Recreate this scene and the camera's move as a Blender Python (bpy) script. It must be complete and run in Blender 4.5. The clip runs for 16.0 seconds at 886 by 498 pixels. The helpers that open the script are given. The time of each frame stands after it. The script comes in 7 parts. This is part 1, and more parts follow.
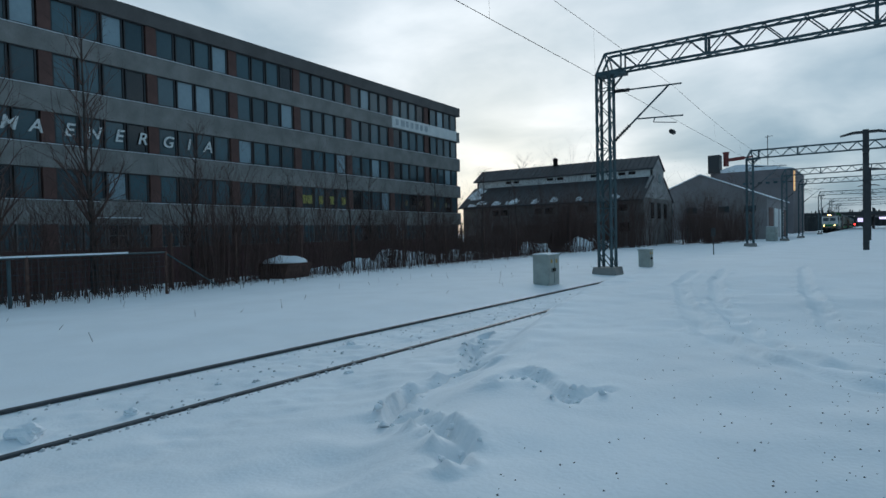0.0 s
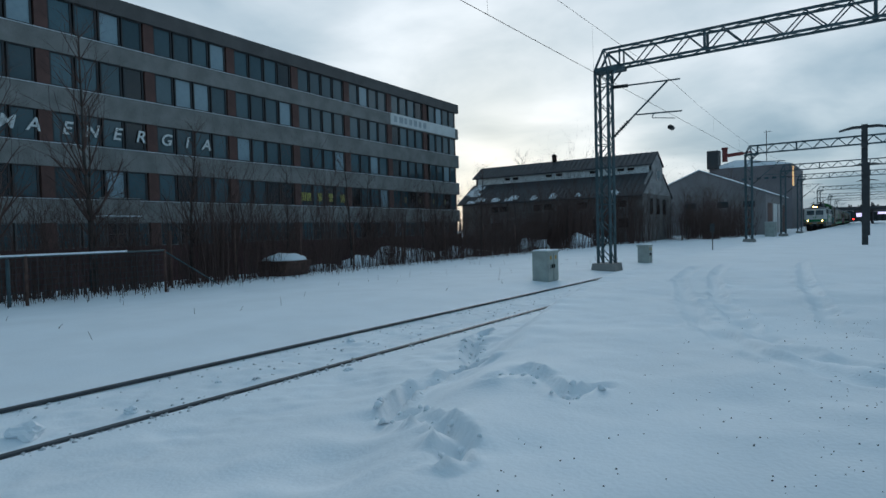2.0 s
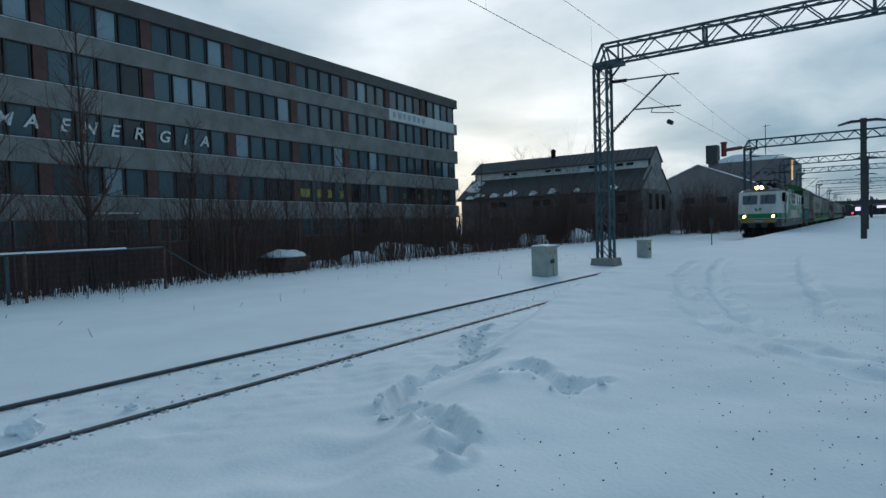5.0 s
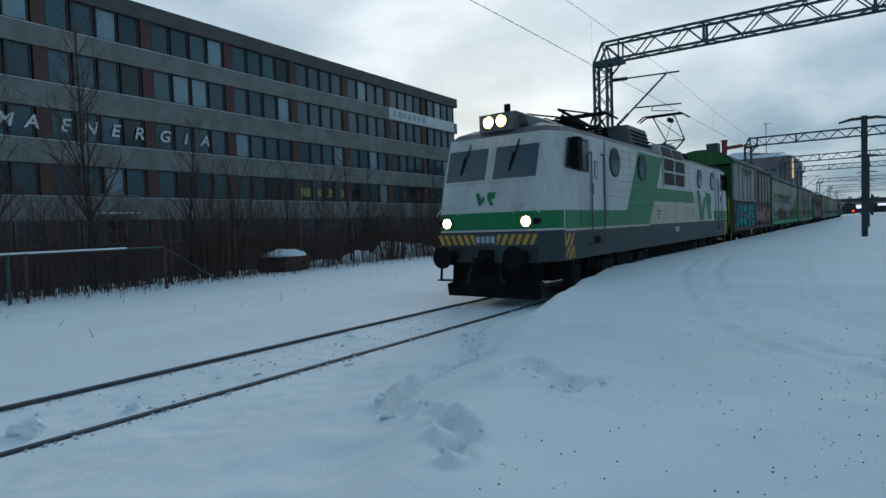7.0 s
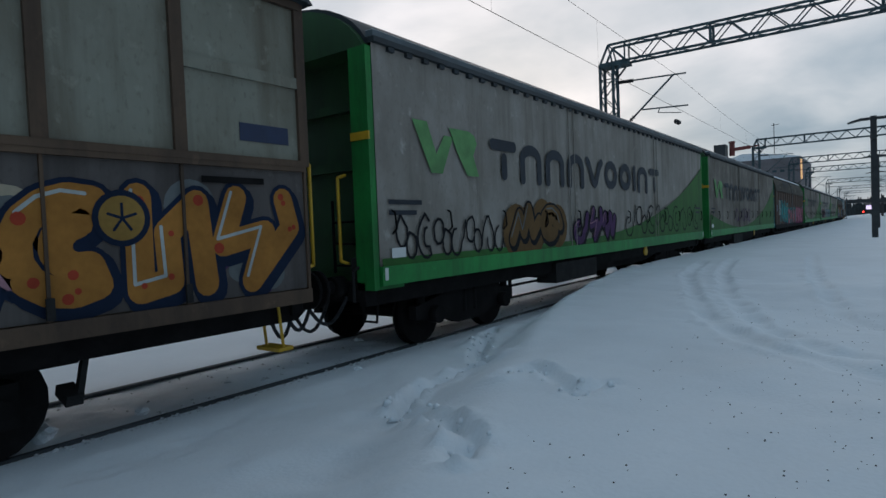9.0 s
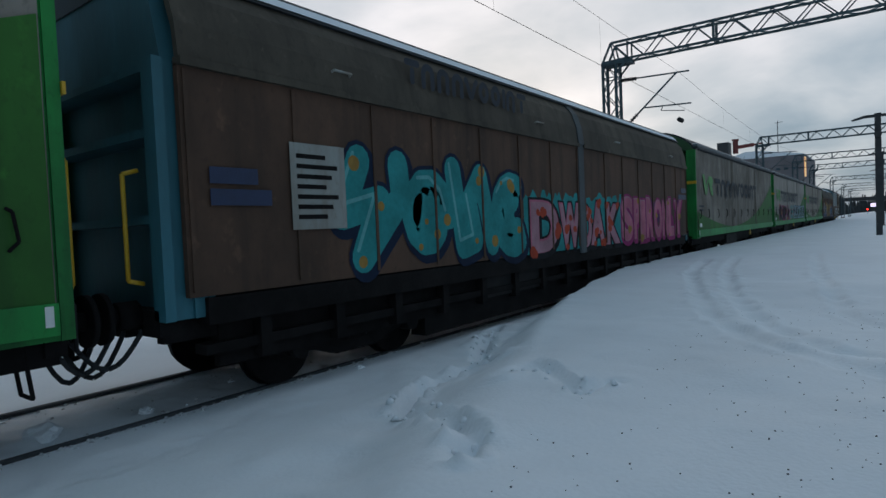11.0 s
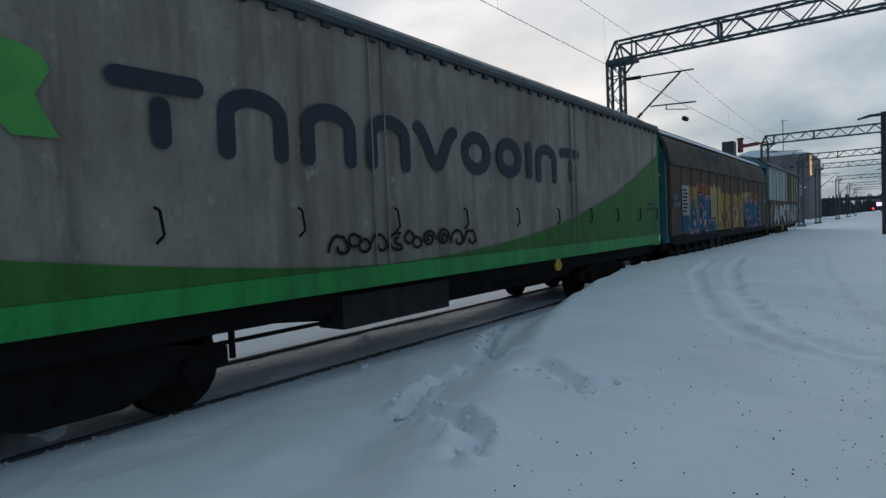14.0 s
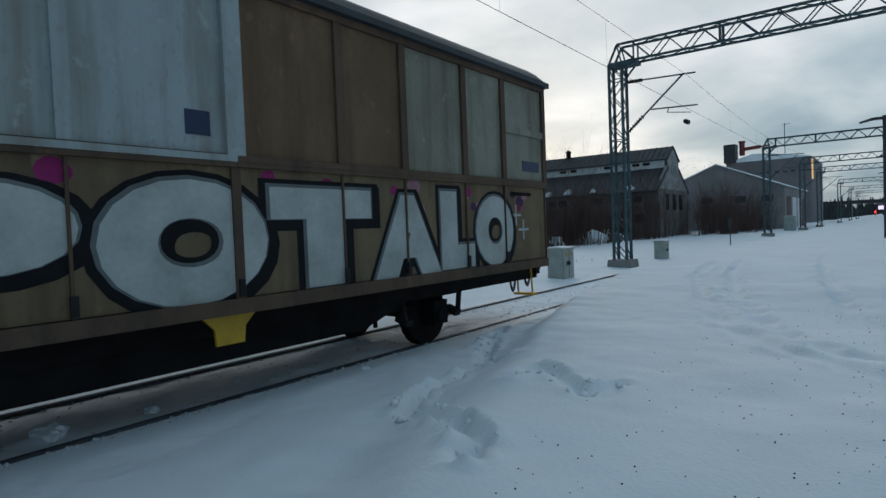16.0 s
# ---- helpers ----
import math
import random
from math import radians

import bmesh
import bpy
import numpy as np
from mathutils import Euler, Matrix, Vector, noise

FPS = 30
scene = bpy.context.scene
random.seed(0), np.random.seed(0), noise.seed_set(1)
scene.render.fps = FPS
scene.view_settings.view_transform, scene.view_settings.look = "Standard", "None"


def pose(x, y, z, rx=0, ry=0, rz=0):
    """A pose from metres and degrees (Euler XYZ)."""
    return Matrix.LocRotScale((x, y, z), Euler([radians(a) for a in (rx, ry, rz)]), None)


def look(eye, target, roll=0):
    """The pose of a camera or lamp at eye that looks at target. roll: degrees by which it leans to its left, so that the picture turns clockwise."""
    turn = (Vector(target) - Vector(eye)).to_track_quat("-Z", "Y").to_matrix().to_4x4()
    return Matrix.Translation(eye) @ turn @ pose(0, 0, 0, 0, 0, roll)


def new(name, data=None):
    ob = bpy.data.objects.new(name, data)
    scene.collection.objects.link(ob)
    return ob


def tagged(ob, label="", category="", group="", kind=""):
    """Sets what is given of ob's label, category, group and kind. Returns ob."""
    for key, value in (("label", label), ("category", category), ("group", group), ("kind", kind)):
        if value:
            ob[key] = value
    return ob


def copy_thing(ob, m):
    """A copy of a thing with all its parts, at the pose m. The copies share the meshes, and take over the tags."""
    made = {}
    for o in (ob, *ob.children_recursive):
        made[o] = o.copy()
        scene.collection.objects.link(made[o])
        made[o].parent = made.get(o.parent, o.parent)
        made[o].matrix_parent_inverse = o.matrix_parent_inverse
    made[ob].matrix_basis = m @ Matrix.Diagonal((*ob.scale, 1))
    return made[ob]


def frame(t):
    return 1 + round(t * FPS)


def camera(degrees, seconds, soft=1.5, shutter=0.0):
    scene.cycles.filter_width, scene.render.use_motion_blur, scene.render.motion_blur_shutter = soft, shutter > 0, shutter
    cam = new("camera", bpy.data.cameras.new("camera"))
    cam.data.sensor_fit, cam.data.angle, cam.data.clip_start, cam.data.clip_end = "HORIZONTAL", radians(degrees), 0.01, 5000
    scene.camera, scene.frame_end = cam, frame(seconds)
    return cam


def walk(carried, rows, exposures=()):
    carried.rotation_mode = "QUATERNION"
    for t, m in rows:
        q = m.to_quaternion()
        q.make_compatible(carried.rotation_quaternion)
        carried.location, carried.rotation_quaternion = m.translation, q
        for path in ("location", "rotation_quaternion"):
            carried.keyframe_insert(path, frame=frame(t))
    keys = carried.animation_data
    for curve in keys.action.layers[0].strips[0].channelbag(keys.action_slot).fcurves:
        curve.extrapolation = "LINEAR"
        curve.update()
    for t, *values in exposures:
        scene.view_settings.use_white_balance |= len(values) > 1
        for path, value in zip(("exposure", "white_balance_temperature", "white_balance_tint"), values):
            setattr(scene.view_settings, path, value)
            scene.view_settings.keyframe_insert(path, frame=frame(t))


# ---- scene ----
# ---- camera ----
EYE = (0.0, 0.0, 1.75)
cam = camera(74.0, 16.0, soft=1.5, shutter=0.0)
TURNS = [(0.0, 35.85, -1.46, 1.26), (0.5, 35.89, -1.48, 1.33), (1.0, 35.91, -1.55, 1.42), (1.5, 35.85, -1.69, 1.40),
         (2.0, 35.78, -1.77, 1.52), (2.5, 35.77, -1.81, 1.57), (3.0, 35.69, -1.86, 1.56), (3.5, 35.64, -1.96, 1.56),
         (4.0, 35.68, -2.02, 1.62), (6.5, 35.71, -2.38, 1.90), (7.0, 35.78, -2.29, 1.93), (7.5, 35.98, -2.05, 2.02),
         (8.0, 36.04, -1.85, 2.02), (8.5, 36.16, -1.80, 2.20), (9.0, 36.44, -1.93, 2.28), (11.5, 36.73, -2.05, 2.44),
         (12.0, 36.74, -2.07, 2.45), (12.5, 36.77, -1.95, 2.43), (13.0, 36.89, -1.99, 2.30), (13.5, 37.01, -2.01, 2.36),
         (14.0, 37.10, -2.12, 2.40), (14.5, 37.11, -2.20, 2.38), (15.0, 37.12, -2.20, 2.34), (15.5, 37.16, -2.08, 2.30),
         (16.0, 37.21, -1.89, 2.24)]
walk(cam, [(t, pose(*EYE, 90 + tilt, 0, turn) @ pose(0, 0, 0, 0, 0, -lean)) for t, turn, tilt, lean in TURNS],
     exposures=[(0, 0.14, 5800, 6), (7.5, 0.12, 5780, 6), (8.1, 0.09, 6300, 14), (8.5, 0.09, 6350, 15), (14, 0.09, 6350, 14), (15.1, 0.08, 6300, 12), (15.35, 0.04, 5720, 5), (15.55, 0.04, 5720, 5), (15.75, 0.05, 6200, 9), (16, 0.09, 6200, 9)])

# ---- sky and sun ----
GLOW = Vector((-0.50, 0.83, 0.26)).normalized()


def make_world():
    w = bpy.data.worlds.new("overcast")
    scene.world = w
    w.use_nodes = True
    nt = w.node_tree
    N, L = nt.nodes, nt.links
    N.clear()
    out, bg = N.new("ShaderNodeOutputWorld"), N.new("ShaderNodeBackground")
    co = N.new("ShaderNodeTexCoord")
    sep = N.new("ShaderNodeSeparateXYZ")
    L.new(co.outputs["Generated"], sep.inputs[0])
    # cloud layer: the way divided by its height
    up = N.new("ShaderNodeMath"); up.operation = "MAXIMUM"; up.inputs[1].default_value = 0.0
    L.new(sep.outputs["Z"], up.inputs[0])
    add = N.new("ShaderNodeMath"); add.inputs[1].default_value = 0.22
    L.new(up.outputs[0], add.inputs[0])
    div = N.new("ShaderNodeVectorMath"); div.operation = "DIVIDE"
    L.new(co.outputs["Generated"], div.inputs[0]); L.new(add.outputs[0], div.inputs[1])
    n1 = N.new("ShaderNodeTexNoise")
    n1.inputs["Scale"].default_value, n1.inputs["Detail"].default_value, n1.inputs["Roughness"].default_value = 1.9, 6, 0.5
    n1.inputs["Distortion"].default_value = 0.3
    L.new(div.outputs[0], n1.inputs["Vector"])
    # glow of the low sun behind the cloud
    dot = N.new("ShaderNodeVectorMath"); dot.operation = "DOT_PRODUCT"
    L.new(co.outputs["Generated"], dot.inputs[0]); dot.inputs[1].default_value = GLOW
    glow = N.new("ShaderNodeMapRange")
    glow.inputs["From Min"].default_value, glow.inputs["From Max"].default_value = -0.4, 1.0
    L.new(dot.outputs["Value"], glow.inputs["Value"])
    pw = N.new("ShaderNodeMath"); pw.operation = "POWER"; pw.inputs[1].default_value = 3.2
    L.new(glow.outputs[0], pw.inputs[0])
    g2 = N.new("ShaderNodeMath"); g2.operation = "MULTIPLY"; g2.inputs[1].default_value = 0.54
    L.new(pw.outputs[0], g2.inputs[0])
    n2 = N.new("ShaderNodeTexNoise")
    n2.inputs["Scale"].default_value, n2.inputs["Detail"].default_value, n2.inputs["Roughness"].default_value = 0.9, 3, 0.5
    L.new(div.outputs[0], n2.inputs["Vector"])
    nn = N.new("ShaderNodeMath"); nn.operation = "ADD"
    L.new(n1.outputs["Fac"], nn.inputs[0]); L.new(n2.outputs["Fac"], nn.inputs[1])
    mix = N.new("ShaderNodeMath"); mix.operation = "MULTIPLY_ADD"; mix.inputs[1].default_value = 0.95
    L.new(nn.outputs[0], mix.inputs[0]); L.new(g2.outputs[0], mix.inputs[2])
    # a darker blue belt towards the horizon
    hor = N.new("ShaderNodeMapRange")
    hor.inputs["From Min"].default_value, hor.inputs["From Max"].default_value = 0.0, 0.20
    hor.inputs["To Min"].default_value, hor.inputs["To Max"].default_value = -1.0, -0.68
    L.new(sep.outputs["Z"], hor.inputs["Value"])
    tot = N.new("ShaderNodeMath")
    L.new(mix.outputs[0], tot.inputs[0]); L.new(hor.outputs[0], tot.inputs[1])
    ramp = N.new("ShaderNodeValToRGB")
    e = ramp.color_ramp.elements
    e[0].position, e[0].color = 0.08, (0.060, 0.125, 0.185, 1)
    e[1].position, e[1].color = 0.98, (0.76, 0.765, 0.76, 1)
    for p, c in ((0.22, (0.14, 0.235, 0.305, 1)), (0.36, (0.22, 0.31, 0.375, 1)), (0.52, (0.34, 0.415, 0.46, 1)), (0.68, (0.47, 0.525, 0.55, 1)), (0.82, (0.60, 0.63, 0.64, 1))):
        x = e.new(p); x.color = c
    L.new(tot.outputs[0], ramp.inputs[0])
    sky = N.new("ShaderNodeTexSky")
    sky.sky_type, sky.sun_disc = "NISHITA", False
    sky.sun_elevation, sky.sun_rotation = radians(9), radians(-31)
    sk = N.new("ShaderNodeVectorMath"); sk.operation = "SCALE"; sk.inputs["Scale"].default_value = 0.0085
    L.new(sky.outputs[0], sk.inputs[0])
    sm = N.new("ShaderNodeVectorMath")
    L.new(ramp.outputs[0], sm.inputs[0]); L.new(sk.outputs[0], sm.inputs[1])
    L.new(sm.outputs[0], bg.inputs["Color"])
    bg.inputs["Strength"].default_value = 1.0
    L.new(bg.outputs[0], out.inputs[0])


make_world()
sun = new("sun", bpy.data.lights.new("sun", "SUN"))
sun.data.energy, sun.data.angle, sun.data.color = 0.9, radians(25), (1.0, 0.95, 0.88)
sun.matrix_world = look((-30, 50, 25), (0, 0, 9))

# ---- mesh helpers ----
def box(bm, x0, x1, y0, y1, z0, z1, mi=0):
    v = [bm.verts.new((x, y, z)) for z in (z0, z1) for x, y in ((x0, y0), (x1, y0), (x1, y1), (x0, y1))]
    for q in ((3, 2, 1, 0), (4, 5, 6, 7), (0, 1, 5, 4), (1, 2, 6, 5), (2, 3, 7, 6), (3, 0, 4, 7)):
        bm.faces.new([v[i] for i in q]).material_index = mi


def tube(bm, p, q, r, n=6, mi=0, r2=None):
    p, q = Vector(p), Vector(q)
    r2 = r if r2 is None else r2
    a = (q - p).normalized()
    s = a.orthogonal().normalized()
    t = a.cross(s)
    A, B = [], []
    for i in range(n):
        c = math.cos(2 * math.pi * i / n) * s + math.sin(2 * math.pi * i / n) * t
        A.append(bm.verts.new(p + c * r)); B.append(bm.verts.new(q + c * r2))
    for i in range(n):
        f = bm.faces.new((A[i], A[(i + 1) % n], B[(i + 1) % n], B[i]))
        f.material_index, f.smooth = mi, n > 5
    bm.faces.new(A[::-1]).material_index = mi
    bm.faces.new(B).material_index = mi


def bar(bm, p, q, w, d, mi=0, side=(0, 0, 1)):
    """A square bar from p to q, w wide across side, d deep."""
    p, q = Vector(p), Vector(q)
    a = (q - p).normalized()
    s = a.cross(Vector(side))
    s = (s if s.length > 1e-3 else a.orthogonal()).normalized()
    t = s.cross(a)
    R = [[bm.verts.new(e + s * x * w / 2 + t * y * d / 2) for x, y in ((-1, -1), (1, -1), (1, 1), (-1, 1))] for e in (p, q)]
    for i in range(4):
        bm.faces.new((R[0][i], R[0][(i + 1) % 4], R[1][(i + 1) % 4], R[1][i])).material_index = mi
    bm.faces.new(R[0][::-1]).material_index = mi
    bm.faces.new(R[1]).material_index = mi


def path(bm, pts, r, n=6, mi=0):
    for p, q in zip(pts, pts[1:]):
        tube(bm, p, q, r, n, mi)


def prism(bm, pts, axis, a, b, mi=0):
    """The outline pts, in the two other axes in order, drawn out along axis from a to b."""
    def at(u, v, w):
        return {"x": (w, u, v), "y": (u, w, v), "z": (u, v, w)}[axis]
    A = [bm.verts.new(at(u, v, a)) for u, v in pts]
    B = [bm.verts.new(at(u, v, b)) for u, v in pts]
    n = len(pts)
    F = [bm.faces.new(A), bm.faces.new(B)] + [bm.faces.new((A[i], A[(i + 1) % n], B[(i + 1) % n], B[i])) for i in range(n)]
    for f in F:
        f.material_index = mi
    return F


def mesh_of(name, bm, mats, bevel=0.0):
    if bevel:
        bmesh.ops.bevel(bm, geom=[e for e in bm.edges if e.calc_face_angle(0) > 0.6], offset=bevel, segments=2, affect="EDGES", clamp_overlap=True)
    bmesh.ops.recalc_face_normals(bm, faces=bm.faces)
    me = bpy.data.meshes.new(name)
    bm.to_mesh(me)
    bm.free()
    for m in (mats if isinstance(mats, (list, tuple)) else [mats]):
        me.materials.append(m)
    return me


def part(name, bm, mats, parent=None, label="", bevel=0.0):
    ob = new(name, bm if isinstance(bm, bpy.types.Mesh) else mesh_of(name, bm, mats, bevel))
    if parent is not None:
        ob.parent = parent
    return tagged(ob, label)


def thing(name, label, category, group="", kind="", at=None):
    ob = new(name)
    if at is not None:
        ob.matrix_world = at
    return tagged(ob, label, category, group, kind)


def share(name, me, parent, at):
    """One more object on a mesh, placed in its parent's space."""
    ob = new(name, me)
    ob.parent = parent
    ob.matrix_basis = at
    return ob


# ---- letters of the built-in font, swollen in steps ----
def make_glyphs(wants):
    made = []
    for ch, fat in wants:
        cu = bpy.data.curves.new("letter", "FONT")
        cu.body, cu.offset, cu.resolution_u = ch, fat, 5
        made.append((ch, fat, new("letter", cu)))
    deps = bpy.context.evaluated_depsgraph_get()
    out = {}
    for ch, fat, tmp in made:
        me = bpy.data.meshes.new_from_object(tmp.evaluated_get(deps))
        out[ch, fat] = [v.co.to_2d() for v in me.vertices], [tuple(f.vertices) for f in me.polygons]
    for ch, fat, tmp in made:
        bpy.data.objects.remove(tmp)
    return out


FATS = {0.055: "DCHEWOAKSPIRNLY", 0.08: "RIPA", 0.09: "ADLMUNI", 0.10: "APOTL"}
RIM, EDGE, THIN, CORE = 0.055, 0.006, -0.012, -0.03
GLYPHS = make_glyphs([(ch, round(fat + d, 4)) for fat, chars in FATS.items() for ch in chars for d in (0, RIM, EDGE, THIN, CORE)])


def glyph(ch, fat):
    """Points and faces of one swollen letter."""
    return GLYPHS[ch, round(fat, 4)]


# ---- materials ----
def material(name, color, rough=0.6, metal=0.0, vary=0.25, scale=4.0, grain=40.0, bump=0.1, tint=None, stretch=(1, 1, 1), spec=0.5, island=0.0, alpha=None):
    m = bpy.data.materials.new(name)
    m.use_nodes = True
    N, L = m.node_tree.nodes, m.node_tree.links
    b = N["Principled BSDF"]
    b.inputs["Roughness"].default_value, b.inputs["Metallic"].default_value = rough, metal
    b.inputs["Specular IOR Level"].default_value = spec
    co = N.new("ShaderNodeTexCoord")
    mp = N.new("ShaderNodeMapping")
    mp.inputs["Scale"].default_value = stretch
    L.new(co.outputs["Object"], mp.inputs[0])
    n1, n2 = N.new("ShaderNodeTexNoise"), N.new("ShaderNodeTexNoise")
    for n, s, d in ((n1, scale, 5), (n2, grain, 3)):
        n.inputs["Scale"].default_value, n.inputs["Detail"].default_value = s, d
        L.new(mp.outputs[0], n.inputs["Vector"])
    r = N.new("ShaderNodeValToRGB")
    r.color_ramp.elements[0].position, r.color_ramp.elements[1].position = 0.36, 0.66
    t = tint or tuple(c * (1 - vary) for c in color)
    r.color_ramp.elements[0].color, r.color_ramp.elements[1].color = (*t, 1), (*color, 1)
    L.new(n1.outputs["Fac"], r.inputs[0])
    hs = N.new("ShaderNodeHueSaturation")
    mr = N.new("ShaderNodeMapRange")
    mr.inputs["To Min"].default_value, mr.inputs["To Max"].default_value = 1 - vary * 0.6, 1 + vary * 0.6
    L.new(n2.outputs["Fac"], mr.inputs["Value"])
    if island:
        oi = N.new("ShaderNodeObjectInfo")
        md = N.new("ShaderNodeMapRange")
        md.inputs["To Min"].default_value, md.inputs["To Max"].default_value = -island, island
        L.new(oi.outputs["Random"], md.inputs["Value"])
        ad = N.new("ShaderNodeMath")
        L.new(mr.outputs[0], ad.inputs[0]); L.new(md.outputs[0], ad.inputs[1])
        L.new(ad.outputs[0], hs.inputs["Value"])
    else:
        L.new(mr.outputs[0], hs.inputs["Value"])
    L.new(r.outputs[0], hs.inputs["Color"])
    L.new(hs.outputs[0], b.inputs["Base Color"])
    if bump:
        bp = N.new("ShaderNodeBump")
        bp.inputs["Strength"].default_value, bp.inputs["Distance"].default_value = bump, 0.02
        L.new(n2.outputs["Fac"], bp.inputs["Height"])
        L.new(bp.outputs[0], b.inputs["Normal"])
    return m


def glowing(name, color, strength):
    m = bpy.data.materials.new(name)
    m.use_nodes = True
    b = m.node_tree.nodes["Principled BSDF"]
    b.inputs["Base Color"].default_value = (*color, 1)
    b.inputs["Emission Color"].default_value, b.inputs["Emission Strength"].default_value = (*color, 1), strength
    return m


def snow_material():
    m = material("snow", (0.84, 0.87, 0.90), 0.85, vary=0.06, scale=0.8, grain=30, bump=0.25, spec=0.2)
    N, L = m.node_tree.nodes, m.node_tree.links
    b = N["Principled BSDF"]
    b.inputs["Subsurface Weight"].default_value = 0.0
    return m


M = dict(
    snow=snow_material(),
    steel=material("grey_green_steel", (0.075, 0.115, 0.13), 0.6, 0.3, 0.35, 3, 30),
    dark=material("sooty_steel", (0.013, 0.011, 0.011), 0.85, 0.0, 0.5, 3, 20, spec=0.15),
    rail=material("worn_rail_steel", (0.075, 0.08, 0.088), 0.6, 0.2, 0.4, 3, 40),
    railtop=material("dull_rail_head", (0.085, 0.095, 0.105), 0.6, 0.1, 0.3, 3, 40, spec=0.25),
    concrete=material("weathered_concrete_panel", (0.272, 0.262, 0.246), 0.9, vary=0.3, scale=0.7, grain=14),
    fascia=material("brown_grey_fascia", (0.12, 0.11, 0.105), 0.8, vary=0.25, scale=0.8, grain=12),
    pier=material("dark_red_brown_panel", (0.13, 0.062, 0.05), 0.7, vary=0.3, scale=1.5, grain=20),
    frame=material("dark_window_frame", (0.035, 0.035, 0.037), 0.5),
    brick=material("dark_red_plinth", (0.085, 0.036, 0.036), 0.9, vary=0.3, scale=2, grain=20),
    white=material("white_paint", (0.74, 0.74, 0.72), 0.5, vary=0.12, scale=1.2, grain=10),
    letter=material("white_letter", (0.75, 0.76, 0.74), 0.7, vary=0.15),
    yellow_letter=material("faded_yellow_letter", (0.45, 0.42, 0.10), 0.7, vary=0.25),
    roofsheet=material("dark_roof_sheet", (0.055, 0.058, 0.065), 0.55, 0.2, 0.3, 1, 14),
    boards=material("grey_plaster_wall", (0.20, 0.18, 0.17), 0.9, vary=0.45, scale=0.8, grain=10),
    stonewhite=material("worn_white_wall", (0.36, 0.34, 0.33), 0.9, vary=0.35, scale=1.0, grain=12),
    hall=material("pale_grey_cladding", (0.27, 0.25, 0.25), 0.85, vary=0.15, scale=0.5, grain=10),
    tower=material("grey_brown_render", (0.20, 0.18, 0.185), 0.9, vary=0.2, scale=0.3, grain=8),
    bark=material("dark_bark", (0.055, 0.042, 0.036), 0.9, vary=0.35, scale=8, grain=60),
    twig=material("red_brown_twigs", (0.10, 0.058, 0.048), 0.9, vary=0.3, scale=8, grain=60),
    cabinet=material("grey_green_cabinet_paint", (0.36, 0.39, 0.36), 0.5, vary=0.2, scale=3, grain=20),
    rubber=material("black_rubber", (0.02, 0.02, 0.022), 0.6),
)


def glass(name, color, rough=0.06, island=0.0):
    m = material(name, color, rough, 0.0, 0.15, 0.6, 5, bump=0.0, spec=0.8, island=island)
    return m


# base colour raised to stand in for the sky reflected in the panes
M["pane"] = glass("blue_grey_window_glass", (0.058, 0.095, 0.11), 0.08, 0.4)
# pale blinds in the office; a painted reflection on the cab door pane
M["blind_reflection"] = glass("pane_with_pale_blind_or_reflection", (0.28, 0.36, 0.40), 0.15)
M["darkpane"] = glass("dark_room_glass", (0.015, 0.012, 0.012), 0.1)

# ---- ground, track ----
TRACK_X, GAUGE = -6.59, 1.524


def smooth(a, b, v):
    t = np.clip((v - a) / (b - a), 0, 1)
    return t * t * (3 - 2 * t)


def lattice(x, y, seed):
    """Cheap value noise on arrays."""
    xi, yi = np.floor(x).astype(np.int64), np.floor(y).astype(np.int64)
    fx, fy = x - xi, y - yi
    fx, fy = fx * fx * (3 - 2 * fx), fy * fy * (3 - 2 * fy)

    def h(i, j):
        n = (i * 374761393 + j * 668265263 + seed * 982451653) & 0x7FFFFFFF
        n = ((n ^ (n >> 13)) * 1274126177) & 0x7FFFFFFF
        return ((n ^ (n >> 16)) & 0xFFFF) / 65535.0
    return (h(xi, yi) * (1 - fx) + h(xi + 1, yi) * fx) * (1 - fy) + (h(xi, yi + 1) * (1 - fx) + h(xi + 1, yi + 1) * fx) * fy - 0.5


# tyre tracks curving over the platform, and a trodden trail: way points, depth, half-width
DENTS = [
    ([(-3.9, 17.5), (-3.36, 13.6), (-2.41, 10.1), (-1.68, 7.9), (-0.95, 6.6), (-0.2, 5.85), (1.5, 5.0)], 0.044, 0.125),
    ([(-3.3, 18.5), (-2.85, 14.6), (-1.94, 10.3), (-1.14, 7.9), (-0.42, 6.6), (0.8, 5.9), (2.5, 5.4)], 0.044, 0.125),
    ([(-1.5, 20.0), (-1.2, 16.3), (-0.89, 12.7), (-0.32, 8.75), (0.6, 7.4), (2.4, 6.6)], 0.038, 0.12),
    ([(-4.95, 8.0), (-4.45, 6.8), (-4.0, 6.0), (-3.5, 5.75)], 0.08, 0.095),
    ([(-3.5, 5.75), (-3.8, 5.4), (-3.78, 4.7), (-3.55, 4.15), (-3.35, 3.8), (-3.0, 3.6), (-2.5, 3.3), (-2.1, 3.0), (-1.9, 2.6)], 0.10, 0.095),
    ([(-2.63, 4.31), (-2.56, 4.79), (-2.3, 4.6), (-1.9, 4.2), (-1.76, 4.54)], 0.05, 0.085),
]


